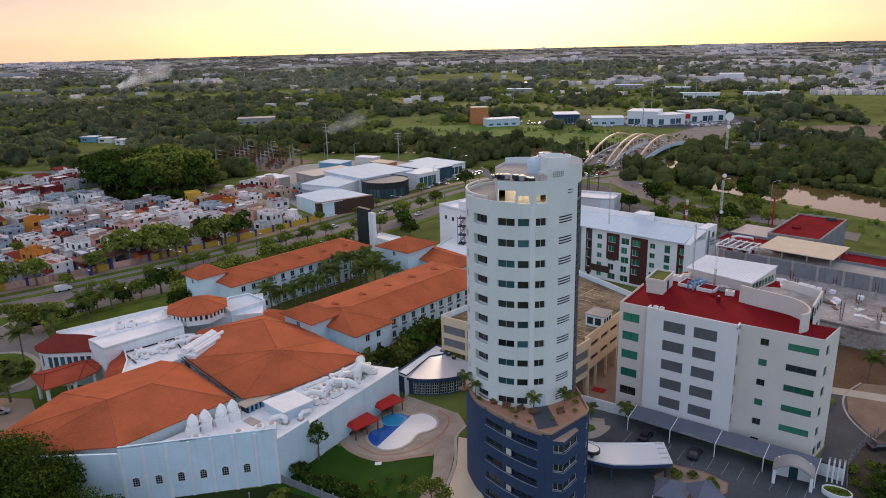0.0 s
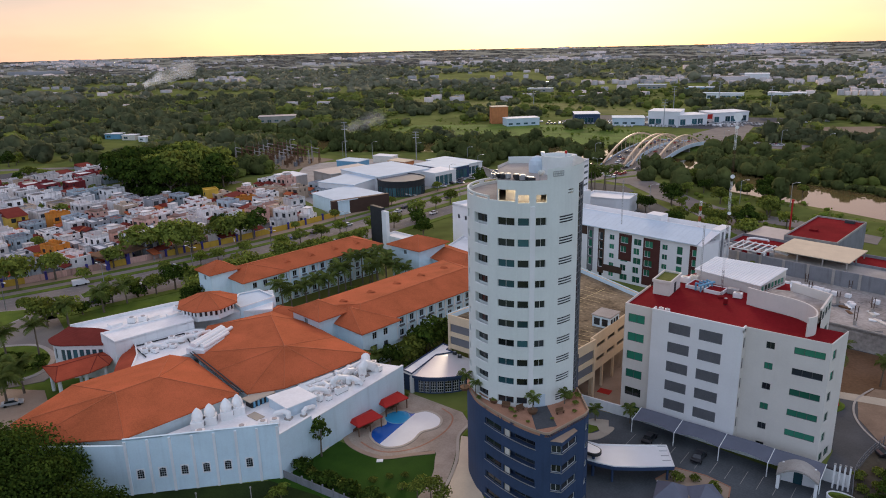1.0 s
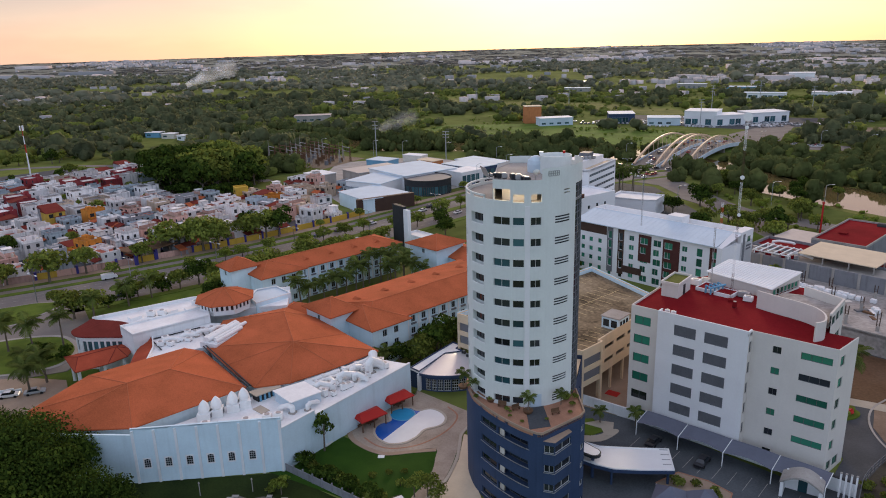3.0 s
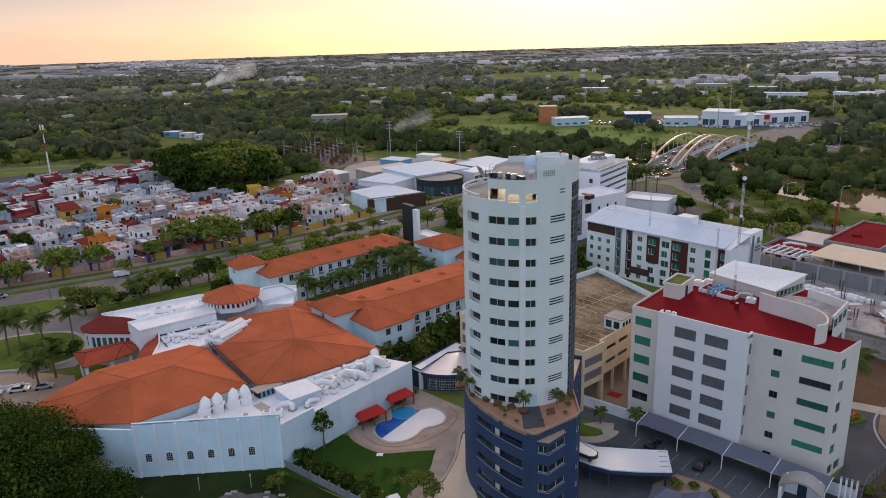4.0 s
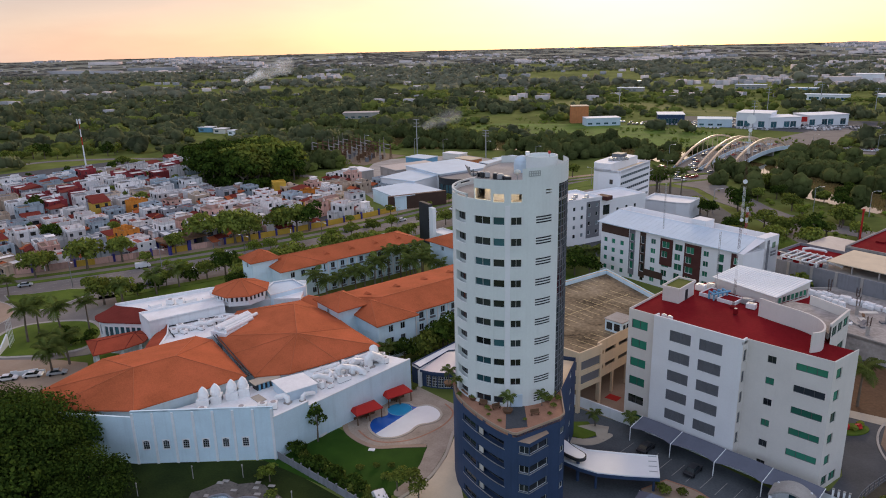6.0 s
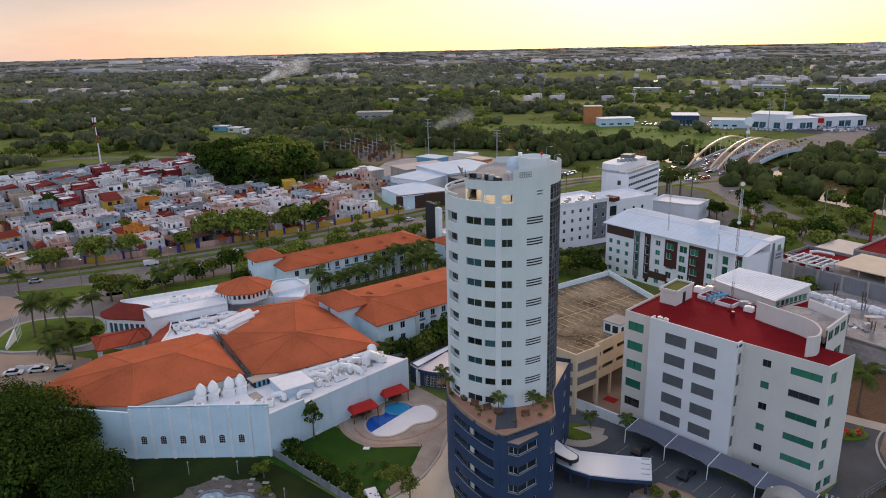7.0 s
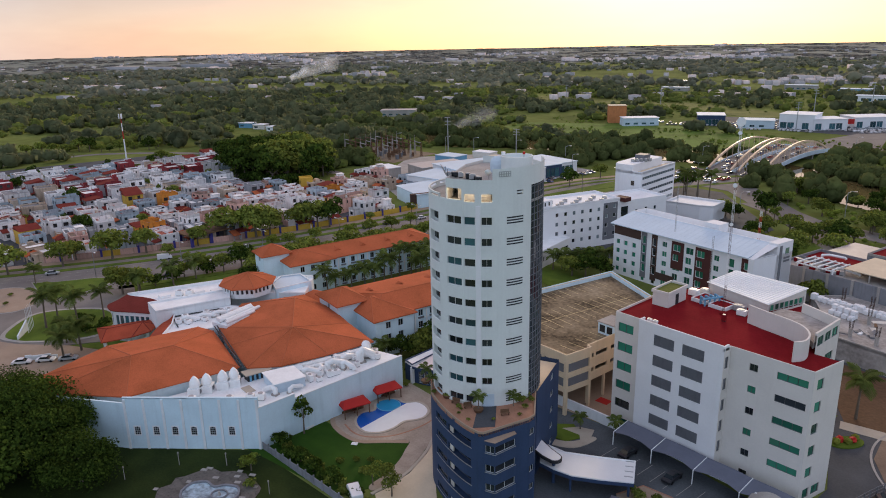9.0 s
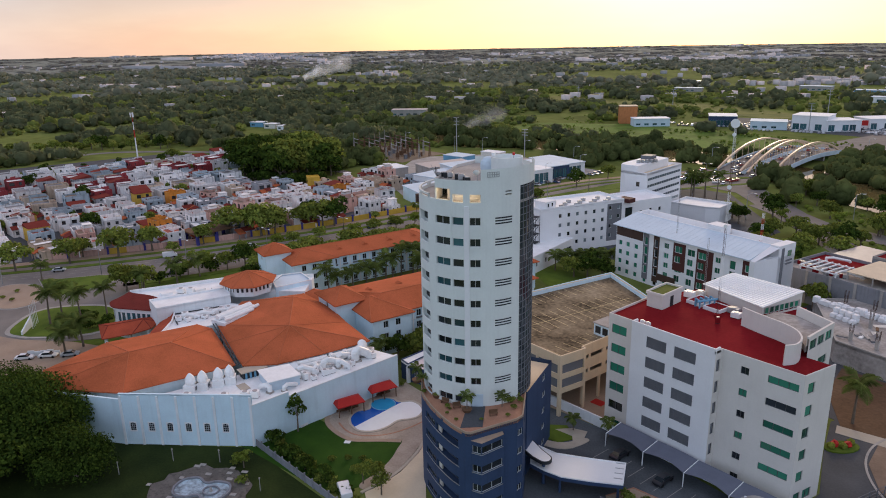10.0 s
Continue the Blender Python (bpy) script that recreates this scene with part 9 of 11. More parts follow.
for x, y, k, s in ((-215.7, 76.7, 1, .8), (-199.4, 75.5, 4, .9), (-197, 80, 0, 1.1), (-201, 86, 5, 1.3), (-202, 93, 5, 1.4), (-203, 96, 1, .8), (-201, 103, 5, 1.5), (-199, 108, 0, .9), (-198, 114, 2, .95), (-195, 118, 1, 1.2), (-204, 104, 3, .9), (-178, 108, 2, .8), (-183, 113, 0, 1.1), (-190, 120, 0, 1.1), (-186, 127, 4, .9), (-190, 135, 0, 1.2), (-185, 141, 1, 1.2), (-188, 150, 4, .9), (-184, 158, 0, 1.1), (-186, 166, 0, 1), (-183, 175, 1, 1.2), (-186, 184, 4, .7), (-195, 200, 3, 1), (-192, 210, 0, .9), (-190, 222, 2, .7), (-181, 214, 2, .8), (-172, 205, 2, .8)):
    plant(KINDS[k], x, y, s, rng.uniform(0, 360))
# street trees along the boulevard
for x, y, k, s in ((-244.6, 68.5, 0, .9), (-241, 84, 0, 1.1), (-241, 96, 1, 1.1), (-229, 99.7, 1, .6), (-219, 103, 3, .6), (-209, 104, 3, .9), (-239.5, 126, 0, 1.2), (-237, 114, 1, .9), (-233, 136, 4, .95), (-231, 141, 0, 1.1), (-236, 134, 3, 1.3), (-230, 162, 0, 1.1), (-227, 166, 2, .9), (-232, 157, 4, .8), (-205, 162, 3, 1), (-213, 140, 0, .7), (-213, 133, 3, .9), (-214, 120, 1, .8), (-211, 150, 1, .9), (-206, 172, 0, .8), (-205, 182, 4, .6), (-203, 190, 3, 1), (-222, 205, 1, .8), (-198, 232, 0, 1), (-199, 246, 3, 1), (-200, 258, 1, 1.1), (-221, 240, 1, .7), (-224, 278, 1, .8), (-212, 300, 2, 1), (-216, 330, 0, 1.0), (-247, 52, 0, 1), (-252, 40, 1, 1), (-222, 183, 1, .7), (-216, 222, 1, .7), (-250, 74, 1, .8)):
    plant(KINDS[k], x, y, s * (1.4 if x < -224 and y < 215 else 1.0), rng.uniform(0, 360))
# courtyard palms and shrubs
for x, y, k in ((-155.4, 122.5, 0), (-154, 124.5, 1), (-154.5, 130.5, 1), (-154, 135, 1), (-152.6, 137.5, 1), (-152, 141, 0), (-150.8, 143, 0), (-154.8, 149, 2), (-153, 152.5, 2), (-150, 154, 2), (-152, 158, 2), (-147, 150, 0), (-143, 149.5, 0), (-142.6, 152.6, 2), (-139.6, 153.6, 0), (-136.5, 155.5, 0), (-145.5, 155.5, 2)):
    plant(PALMS[k], x, y, rng.uniform(0.95, 1.2), rng.uniform(0, 360))
for i in range(12):
    plant(KINDS[rng.choice((5, 6, 6, 1))], rng.uniform(-152, -136), rng.uniform(120, 156), rng.uniform(0.7, 1.1), rng.uniform(0, 360))
for x, y, k, s in ((-103.2, 111.5, 2, .7), (-102.0, 117, 4, .7), (-101, 122, 2, 1.0), (-100.4, 128, 2, .85), (-102.4, 125, 0, .9), (-100.5, 133, 0, 1), (-98, 113, 5, 1.2), (-95, 109, 5, 1.0)):
    plant(KINDS[k], x, y, s, rng.uniform(0, 360))
plant(PALMS[1], -104.6, 107.8, 0.9, 30)
plant(PALMS[1], -103.0, 105.4, 0.8, 130)
for x, y in ((-221.5, 48.6), (-213.5, 46.0), (-218, 44.2)):
    plant(KINDS[6], x, y, 0.6, rng.uniform(0, 360), 0.3)
# pool garden: slim tree, shrubs along the fence, trees by the podium
slim = broad_tree(41, 1.9, 2.4, 6.6, 330, 0.3, M["leaf_dark"], "slim tree with loose dark foliage on the lawn")
plant(slim, -89.4, 77.6, 1.05, 0)
loose = broad_tree(42, 3.4, 3.0, 6.0, 620, 0.3, M["leaf"], "airy tree with thin brownish foliage beside the podium")
plant(loose, -64.6, 79.6, 0.55, 20)
plant(loose, -61.6, 78.8, 0.6, 200)
plant(loose, -66.4, 78.2, 0.5, 100)
for i in range(26):
    t = i / 25
    plant(KINDS[rng.choice((5, 6, 6))], -88.4 + 26 * t + rng.uniform(-0.5, 0.5), 71.0 + 2.6 * t + rng.uniform(0, 1.6), rng.uniform(0.55, 1.0), rng.uniform(0, 360))
for x, y, s in ((-91.6, 81.4, .6), (-72.5, 82, .55), (-70.5, 79, .7), (-76, 77.5, .6), (-74.5, 80.0, .5), (-80, 62, .9), (-86.5, 63.5, .7), (-91.8, 104.4, .5)):
    plant(KINDS[6], x, y, s, rng.uniform(0, 360))
plant(KINDS[3], -84.5, 64.2, 0.55, 40)
# forecourt greenery
for x, y, s in ((-48.6, 122.3, .55), (-54.5, 119.0, .5)):
    plant(PALMS[1], x, y, s, rng.uniform(0, 360))
for x, y, s in ((-30, 101.5, .8), (-21, 104, .8), (-22.5, 99.6, 1), (-10.6, 119.5, .6), (-9.4, 119.8, .6), (-11.8, 119.2, .5), (-8.5, 124.2, .8), (-6.4, 126.4, .8), (-9.5, 128, .9), (-26, 98, 1.0), (-18.5, 101, .9)):
    plant(KINDS[6], x, y, s, rng.uniform(0, 360))
sheet("lawn", [(-57.5, 112.5), (-53.5, 113.5), (-52.2, 117.0), (-56.5, 119.5), (-60, 116)], 0.2, M["lawn"], "small curved lawn in the forecourt", "lawn")
sheet("path", smooth([(-60.6, 112.0), (-55.5, 110.6), (-51.0, 113.0), (-50.0, 118.2), (-51.4, 118.4), (-52.6, 114.6), (-56.0, 112.4), (-60.2, 113.4)], 4), 0.17, M["paving_pale"], "curved beige forecourt path", "path")
sheet("path", [(-57.0, 116.6), (-53.2, 117.2), (-51.4, 115.4), (-50.2, 116.2), (-52.4, 120.7), (-55.2, 119.4)], 0.22, M["paving_pale"], "tan stepped path round the small lawn", "path")
sheet("planting_bed", [(-37.1, 107.4), (-33.8, 103.1), (-29.0, 105.0), (-25.6, 109.6), (-26.1, 112.5), (-30.5, 113.4), (-35.5, 112.6)], 0.17, M["paving"], "brown paved planting bed in the forecourt", "planting bed")
band("kerb", [(-37.1, 107.4), (-35.5, 112.7), (-30.5, 113.5), (-26.1, 112.6), (-25.5, 109.6)], -0.12, 0.12, 0.24, M["terracotta"], "red-brown kerb of the planting bed", "kerb")
for x, y, s in ((-34.0, 109.0, .9), (-31.5, 110.8, .7), (-27.6, 109.4, .8), (-28.4, 111.2, .6), (-36.0, 110.4, .5)):
    plant(KINDS[6], x, y, s, rng.uniform(0, 360), 0.17)
# bare dark lot behind the boundary fence beside the office block
sheet("bare_lot", [(-9.7, 121.0), (8.0, 117.0), (10.0, 152.0), (-6.4, 147.0), (-8.0, 141.0), (-9.2, 137.4), (-10.2, 129.5)], 0.19, mat("dark_bare_soil", (0.075, 0.062, 0.05), 0.95, 0.5, 0.3, 3.0, 0.6, hue=(0.8, 0.9, 0.8)), "dark bare soil lot beside the office block", "open ground")
fnc = thing("boundary_fence", 0, 0, 0.15, 0, "grey metal boundary fence beside the office yard", "fence")
fl_ = smooth([(-9.5, 121.6), (-10.3, 129.5), (-9.2, 137.5), (-7.2, 145.5)], 5)
for a, b in zip(fl_, fl_[1:]):
    part("post", boxes((a[0] - 0.07, a[1] - 0.07, 0, a[0] + 0.07, a[1] + 0.07, 1.6)), M["louvre"], fnc)
    for z in (0.25, 0.9, 1.55):
        part("rail", tube(bmesh.new(), (*a, z), (*b, z), 0.045, n=6), M["louvre"], fnc)
for x, y, s in ((-21.0, 162.4, 1.2), (-12, 168, .8)):
    plant(PALMS[0], x, y, s, rng.uniform(0, 360))
# trees round the long hotel and the white hotels
for x, y, k, s in ((-113.5, 192.5, 2, .9), (-108.5, 193.5, 2, .85), (-117, 190, 4, .7), (-52.5, 224, 2, .9), (-55, 232, 0, 1.1), (-54.5, 218, 1, 1.2), (-62, 236, 2, .9), (-71, 238, 4, .8), (-76, 246, 2, 1), (-84, 252, 0, 1.1), (-92, 258, 0, 1), (-97, 268, 2, .9), (-80, 262, 4, .9), (-70, 270, 0, 1.1), (-74, 284, 2, 1), (-85, 282, 4, .8), (-100, 282, 0, .9), (-164, 330, 2, 1), (-172, 328, 0, .9)):
    plant(KINDS[k], x, y, s, rng.uniform(0, 360))
for k in range(9):
    plant(PALMS[1], -125.5 + k * 1.7, 190.5 + k * 2.4, 0.95, rng.uniform(0, 360))
for x, y in ((-150, 318), (-153, 322), (-156, 318), (-149, 326), (-160, 322)):
    plant(PALMS[2], x, y, 1.25, rng.uniform(0, 360))
for x, y, k, s in ((-5.5, 120.5, 5, 1.0), (-3.6, 123.0, 2, .55), (-1.6, 126.0, 5, 1.2), (-4.6, 126.5, 5, .9), (-2.4, 129.6, 2, .5), (0.6, 124.0, 2, .6), (1.5, 129.0, 5, 1.3), (-7.0, 131.0, 6, .9)):
    plant(KINDS[k], x, y, s, rng.uniform(0, 360))
# terrace plants on the podium: potted
for x, y, s, k in ((-64.0, 88.6, .42, 1), (-61.0, 87.6, .36, 1), (-50.6, 88.6, .42, 1), (-47.6, 93.4, .36, 1)):
    plant(PALMS[k], x, y, s, rng.uniform(0, 360), 17.45)
for x, y, s in ((-57.5, 88.0, .5), (-53.6, 87.0, .35), (-48.4, 95.6, .6), (-49.0, 97.8, .5), (-60, 87.2, .35), (-52, 85.7, .25), (-49.5, 85.5, .25), (-47.0, 88.5, .25), (-45.3, 92.5, .3), (-48.2, 96.2, .5), (-46.4, 94.9, .4), (-47.4, 97.2, .45), (-52.8, 86.9, .2), (-62.8, 89.6, .35)):
    plant(KINDS[6], x, y, s, rng.uniform(0, 360), 17.1)
for x, y in ((-57.5, 88.0), (-64.0, 88.6), (-50.6, 88.6)):
    pt = thing("planter", x, y, 17.0, 0, "round terracotta planter on the terrace", "planter", "terrace planters")
    part("pot", tube(bmesh.new(), (0, 0, 0), (0, 0, 0.55), 0.6, 0.85, 16), M["timber"], pt)
for x, y, r in ((-55.0, 87.6, 20), (-47.0, 91.0, 60), (-52.6, 88.2, 70)):
    ch = thing("garden_bench", x, y, 17.0, r, "small wooden terrace bench", "bench", "terrace benches")
    part("seat", boxes((-0.7, -0.25, 0.4, 0.7, 0.25, 0.46)), M["timber"], ch)
    part("backrest", boxes((-0.7, 0.22, 0.46, 0.7, 0.28, 0.95)), M["timber"], ch)
    for sx in (-0.6, 0.54):
        part("leg", boxes((sx, -0.22, 0, sx + 0.06, 0.24, 0.4)), M["timber"], ch)

# ---- open woods, scrub and far country ----
CLEARINGS = ((-568, 450, 18), (-598, 298, 10), (-578, 303, 10), (-556, 305, 9), (-484, 285, 8), (-420, 395, 14))


def outside(x, y):
    """Where nothing wild grows: built land, roads, water, meadows."""
    for x0, y0, x1, y1 in ((-206, -40, 20, 250), (-250, 20, -180, 345), (-505, -20, -232, 212), (-235, 340, -150, 400), (-60, 240, -25, 290), (-110, 205, -60, 250)):
        if x0 < x < x1 and y0 < y < y1:
            return False
    if -345 < x < -225 and 200 < y < 348:
        return False
    if -409 < x < -344 and 273 < y < 320:
        return False
    if -118 < x < -52 and 565 < y < 655 or (-130 < x < -30 and abs(y - 305 + (x + 62) * 0.38) < 8):
        return False
    if -335 < x < -150 and 545 < y < 690 or (-386 < x < -322 and 522 < y < 572):
        return False
    if -200 < x < -155 and 350 < y < 520:
        return False
    if -200 < x < -90 and 240 < y < 342 and x < -95 - (y - 240) * 0.2:
        return False
    for cx, cy, cr in CLEARINGS:
        # open ground about each lonely house, longer on the side of the estate
        for f in (1.0, 0.97, 0.94, 0.91):
            if math.hypot(x - cx * f, y - cy * f) < cr:
                return False
    for (ax, ay), (bx_, by_) in zip(RIVER[:-1:4], RIVER[4::4]):
        d = Vector((bx_ - ax, by_ - ay))
        t = max(0, min(1, ((x - ax) * d.x + (y - ay) * d.y) / d.length_squared))
        if math.hypot(x - ax - d.x * t, y - ay - d.y * t) < 21.5:
            return False
    return True


def clump_shell():
    """Corners and quads of a coarse rounded shell, two quads to a cube's edge."""
    pts, quads = {}, []

    def at(p):
        return pts.setdefault(p, len(pts))

    for axis in range(3):
        for side in (-1, 1):
            for i in (-1, 0):
                for j in (-1, 0):
                    q = []
                    for di, dj in ((0, 0), (1, 0), (1, 1), (0, 1)):
                        p = [0, 0, 0]
                        p[axis], p[(axis + 1) % 3], p[(axis + 2) % 3] = side, i + di, j + dj
                        q.append(at(tuple(p)))
                    quads.append(q if side > 0 else q[::-1])
    v = np.array(list(pts), float)
    return v / np.linalg.norm(v, axis=1)[:, None], np.array(quads)


SHELL_V, SHELL_F = clump_shell()


def template(seed, lumps, leaves, size, cores=0, smoothness=0.6):
    """A crown of leafy clumps: uneven inner masses with leaf sprays over them."""
    rs = np.random.RandomState(seed)
    cs, rr = [], []
    for i in range(lumps):
        q = 0.55 * math.sqrt(rs.random()) if i else 0.0
        a = rs.uniform(0, 6.283)
        cs.append((q * math.cos(a), q * math.sin(a), 0.30 + 0.42 * rs.random() * (1.2 - q)))
        rr.append(rs.uniform(0.34, 0.58))
    v, f, nn = leaf_quads(rs, cs, rr, leaves, size, 0.8, 0.80)
    vs, fs, ns, base = [v], [f], [], len(v)
    for k in range(cores):
        w = SHELL_V * (rr[k] * (0.80 + 0.45 * rs.random(len(SHELL_V))))[:, None] * np.array((1.0, 1.0, 0.85))
        vs.append(w + np.array(cs[k]))
        fs.append(SHELL_F + base)
        base += len(w)
    allv = np.concatenate(vs)
    out = allv - np.array((0, 0, 0.15))
    out /= np.linalg.norm(out, axis=1)[:, None]
    mid = v.reshape(-1, 4, 3).mean(axis=1) - np.array((0, 0, 0.15))
    mid /= np.linalg.norm(mid, axis=1)[:, None]
    ns.append(nn * (1 - smoothness) + np.repeat(mid, 4, axis=0) * smoothness)
    for k in range(cores):
        ns.append(SHELL_V * 0.6 + out[len(v) + k * len(SHELL_V):len(v) + (k + 1) * len(SHELL_V)] * 0.4)
    n = np.concatenate(ns)
    return allv, np.concatenate(fs), n / np.linalg.norm(n, axis=1)[:, None]


def forest(name, spots, templates, material, label, heights):
    vs, fs, ns, base = [], [], [], 0
    rs = np.random.RandomState(5)
    for (x, y, s) in spots:
        v, f, nn = templates[rs.randint(len(templates))]
        a = rs.uniform(0, 6.283)
        c, d = math.cos(a), math.sin(a)
        h = s * heights * rs.uniform(0.75, 1.3)
        q = np.empty_like(v)
        q[:, 0] = x + s * (v[:, 0] * c - v[:, 1] * d)
        q[:, 1] = y + s * (v[:, 0] * d + v[:, 1] * c)
        q[:, 2] = v[:, 2] * h + lie(x, y) - 0.03 * h
        vs.append(q)
        ns.append(np.stack((nn[:, 0] * c - nn[:, 1] * d, nn[:, 0] * d + nn[:, 1] * c, nn[:, 2]), axis=1))
        fs.append(f + base)
        base += len(v)
    ob = soften(raw_mesh(name, np.concatenate(vs), np.concatenate(fs), material), np.concatenate(ns))
    return tagged(ob, label, "woodland", kind="stuff")


rs = np.random.RandomState(12)
near_t = [template(100 + i, 7, 150, 0.095, 5) for i in range(8)]
bank_t = [template(150 + i, 6, 70, 0.12, 4) for i in range(8)]
mid_t = [template(200 + i, 5, 20, 0.19, 2) for i in range(8)]
far_t = [template(300 + i, 3, 4, 0.30, 1) for i in range(8)]
rim_t = [template(400 + i, 4, 12, 0.5) for i in range(6)]


def settled(x, y):
    """Where the far town stands: denser to the east."""
    r, az = math.hypot(x, y), math.degrees(math.atan2(-x, y))
    d = noise.noise(Vector((x / 420, y / 420, 20.5))) + 0.5 * noise.noise(Vector((x / 120, y / 120, 9.5)))
    right = 0.35 - az * 0.010
    return r > 650 and d > (0.26 - right if r < 1800 else 0.40 - right * 0.5)


def scatter(r0, r1, step, keep, size):
    """Jittered spots in the quarter that the camera looks into."""
    out = []
    n = int(r1 / step) + 1
    for i in range(-n, n // 6 + 40):
        for j in range(-6, n + 1):
            x, y = (i + rs.uniform(-0.5, 0.5)) * step, (j + rs.uniform(-0.5, 0.5)) * step
            r = math.hypot(x, y)
            az = math.degrees(math.atan2(-x, y))
            if not (r0 <= r < r1 and -12 < az < 104):
                continue
            d = noise.noise(Vector((x / 260, y / 260, 3.1))) + 0.6 * noise.noise(Vector((x / 80, y / 80, 8.2))) + 0.35 * noise.noise(Vector((x / 25, y / 25, 1.2)))
            if d < keep(r, x, y) or (r < 900 and not outside(x, y)) or (r > 650 and settled(x, y) and rs.rand() < 0.5):
                continue
            out.append((x, y, size * rs.uniform(0.5, 1.25) * (1.0 + 0.55 * noise.noise(Vector((x / 45, y / 45, 15.0))))))
    return out


def near_keep(r, x, y):
    if -105 < x < 60 and 355 < y < 402:
        return 0.3
    if -150 < x < 90 and 380 < y < 476:
        return -0.45
    if -640 < x < -380 and 530 < y < 690:
        return -0.2
    if -430 < x < -150 and 445 < y < 540:
        return 0.42
    if -640 < x < -260 and 690 < y < 750:
        return 0.30
    if -112 < x < 70 and 250 < y < 345:
        return 0.12
    if -260 < x < 90 and 380 < y < 425:
        return -0.4
    if -150 < x < 200 and 425 < y < 700:
        return -0.04
    if -560 < x < -270 and 320 < y < 520:
        return 0.02
    if r > 480 and -x < y * 1.19:
        return 0.05 if r < 900 else 0.03
    if x < -500 and r < 800:
        return -0.5
    if x < -700 and r < 1500:
        return -0.35
    if x > -460 and y > 400:
        return 0.06 if r < 900 else 0.04
    return -0.22 if r < 520 else -0.12


def split(spots):
    """Dark woodland, and the lighter young growth in patches."""
    dark, light = [], []
    for q in spots:
        f = noise.noise(Vector((q[0] / 70, q[1] / 70, 31.0))) + 0.5 * rs.rand()
        (light if f > (0.18 if q[0] < -300 and -q[0] < q[1] * 1.19 and q[1] > 380 else 0.42) else dark).append(q)
    return dark, light


dark, light = split(scatter(180, 520, 7.5, near_keep, 7.0))
forest("near_woods", dark, near_t, M["woods"], "dense mixed woodland with scrub", 1.2)
forest("near_scrub_trees", [(x, y, s * 0.75) for x, y, s in light], near_t, M["woods_light"], "lighter young trees among the woodland", 1.0)
dark, light = split(scatter(520, 1100, 10.6, near_keep, 8.6))
forest("middle_woods", dark, mid_t, M["woods_broken"], "broken woodland and scrub", 1.05)
forest("middle_scrub_trees", [(x, y, s * 0.8) for x, y, s in light], mid_t, M["woods_light"], "lighter young trees and scrub far off", 0.85)
forest("far_woods", scatter(1100, 2300, 18.0, lambda r, x, y: 0.04 if -x < y * 1.19 else -0.1, 12.0), far_t, M["woods_mid"], "far broken woodland", 0.75)
forest("distant_woods", scatter(2300, 4840, 38.0, lambda r, x, y: -0.05, 24.0), rim_t, M["woods_far"], "distant woodland under the horizon", 0.07)
# dense trees along the river banks, with gaps where the water shows
spots = []
for k in range(0, len(RIVER) - 1):
    a, b = Vector(RIVER[k]), Vector(RIVER[k + 1])
    d = (b - a).normalized()
    nrm = Vector((-d.y, d.x))
    n = max(1, int((b - a).length / 1.9))
    for q in range(n):
        c = a.lerp(b, (q + rs.rand()) / n)
        if -189 < c.x < -150:
            continue
        open_water = any(math.hypot(c.x - gx, c.y - gy) < gr for gx, gy, gr in ((-230, 426, 7), (-210, 422, 6), (-325, 402, 6), (-392, 365, 8), (-98, 378, 8), (-62, 366, 26), (-35, 354, 26), (0, 342, 28)))
        for side in (-1, 1):
            if open_water and side < 0 or (not open_water and rs.rand() < 0.12):
                continue
            p = c + nrm * side * -1 * rs.uniform(14.5 if not open_water else 21, 26)
            spots.append((p.x, p.y, rs.uniform(3.8, 7.0) * (0.5 if open_water else 1.0)))
forest("river_trees", spots, bank_t, M["woods"], "dense trees along the river banks", 1.3)
# low scrub on the meadows
spots = []
for i in range(1500):
    x, y = rs.uniform(-440, -120), rs.uniform(430, 580)
    if outside(x, y) and noise.noise(Vector((x / 24, y / 24, 4))) > 0.12:
        spots.append((x, y, rs.uniform(0.8, 2.4)))
for i in range(700):
    x, y = rs.uniform(-140, 60), rs.uniform(255, 345)
    if outside(x, y) and noise.noise(Vector((x / 14, y / 14, 7))) > -0.12:
        spots.append((x, y, rs.uniform(0.8, 2.6)))
forest("scrub", spots, far_t, M["leaf_lime"], "low bright green scrub on the wet meadow", 0.9)


# trees along the river road, and larger ones between the bridge road and the river
for x, y, k, s in ((-92.6, 286.7, 0, 1.1), (-82.4, 282.6, 4, .8), (-80, 292, 0, 1.0), (-70.5, 288, 1, 1.1), (-72, 309.5, 0, 1.0), (-97, 325, 4, .8), (-116, 335, 1, 1.0), (-107, 304, 3, 1.0), (-62, 296, 0, .9), (-88, 312, 3, 1.1)):
    plant(KINDS[k], x, y, s, rng.uniform(0, 360))
for k in range(20):
    x, y = rng.uniform(-132, -70), rng.uniform(286, 362)
    if abs(x + 134 - (y - 356) * -0.78) < 13 or x + 70 > (356 - y) * 0.9 + 8:
        continue
    plant(KINDS[rng.choice((0, 1, 2, 4, 2))], x, y, rng.uniform(0.7, 1.1), rng.uniform(0, 360))

# low scrub over the open meadows, and trees between the estate road and the woods
forest("meadow_scrub", scatter(440, 1150, 17.0, lambda r, x, y: -0.05 if -x < y * 1.25 else 0.3, 3.4), far_t, M["woods_light"], "low scrub scattered over the meadows", 0.55)
for k in range(22):
    t = k / 21
    plant(KINDS[rng.choice((0, 1, 2, 4, 5))], -566 + 40 * t + rng.uniform(-14, 14), 84 + 120 * t, rng.uniform(0.8, 1.4), rng.uniform(0, 360))
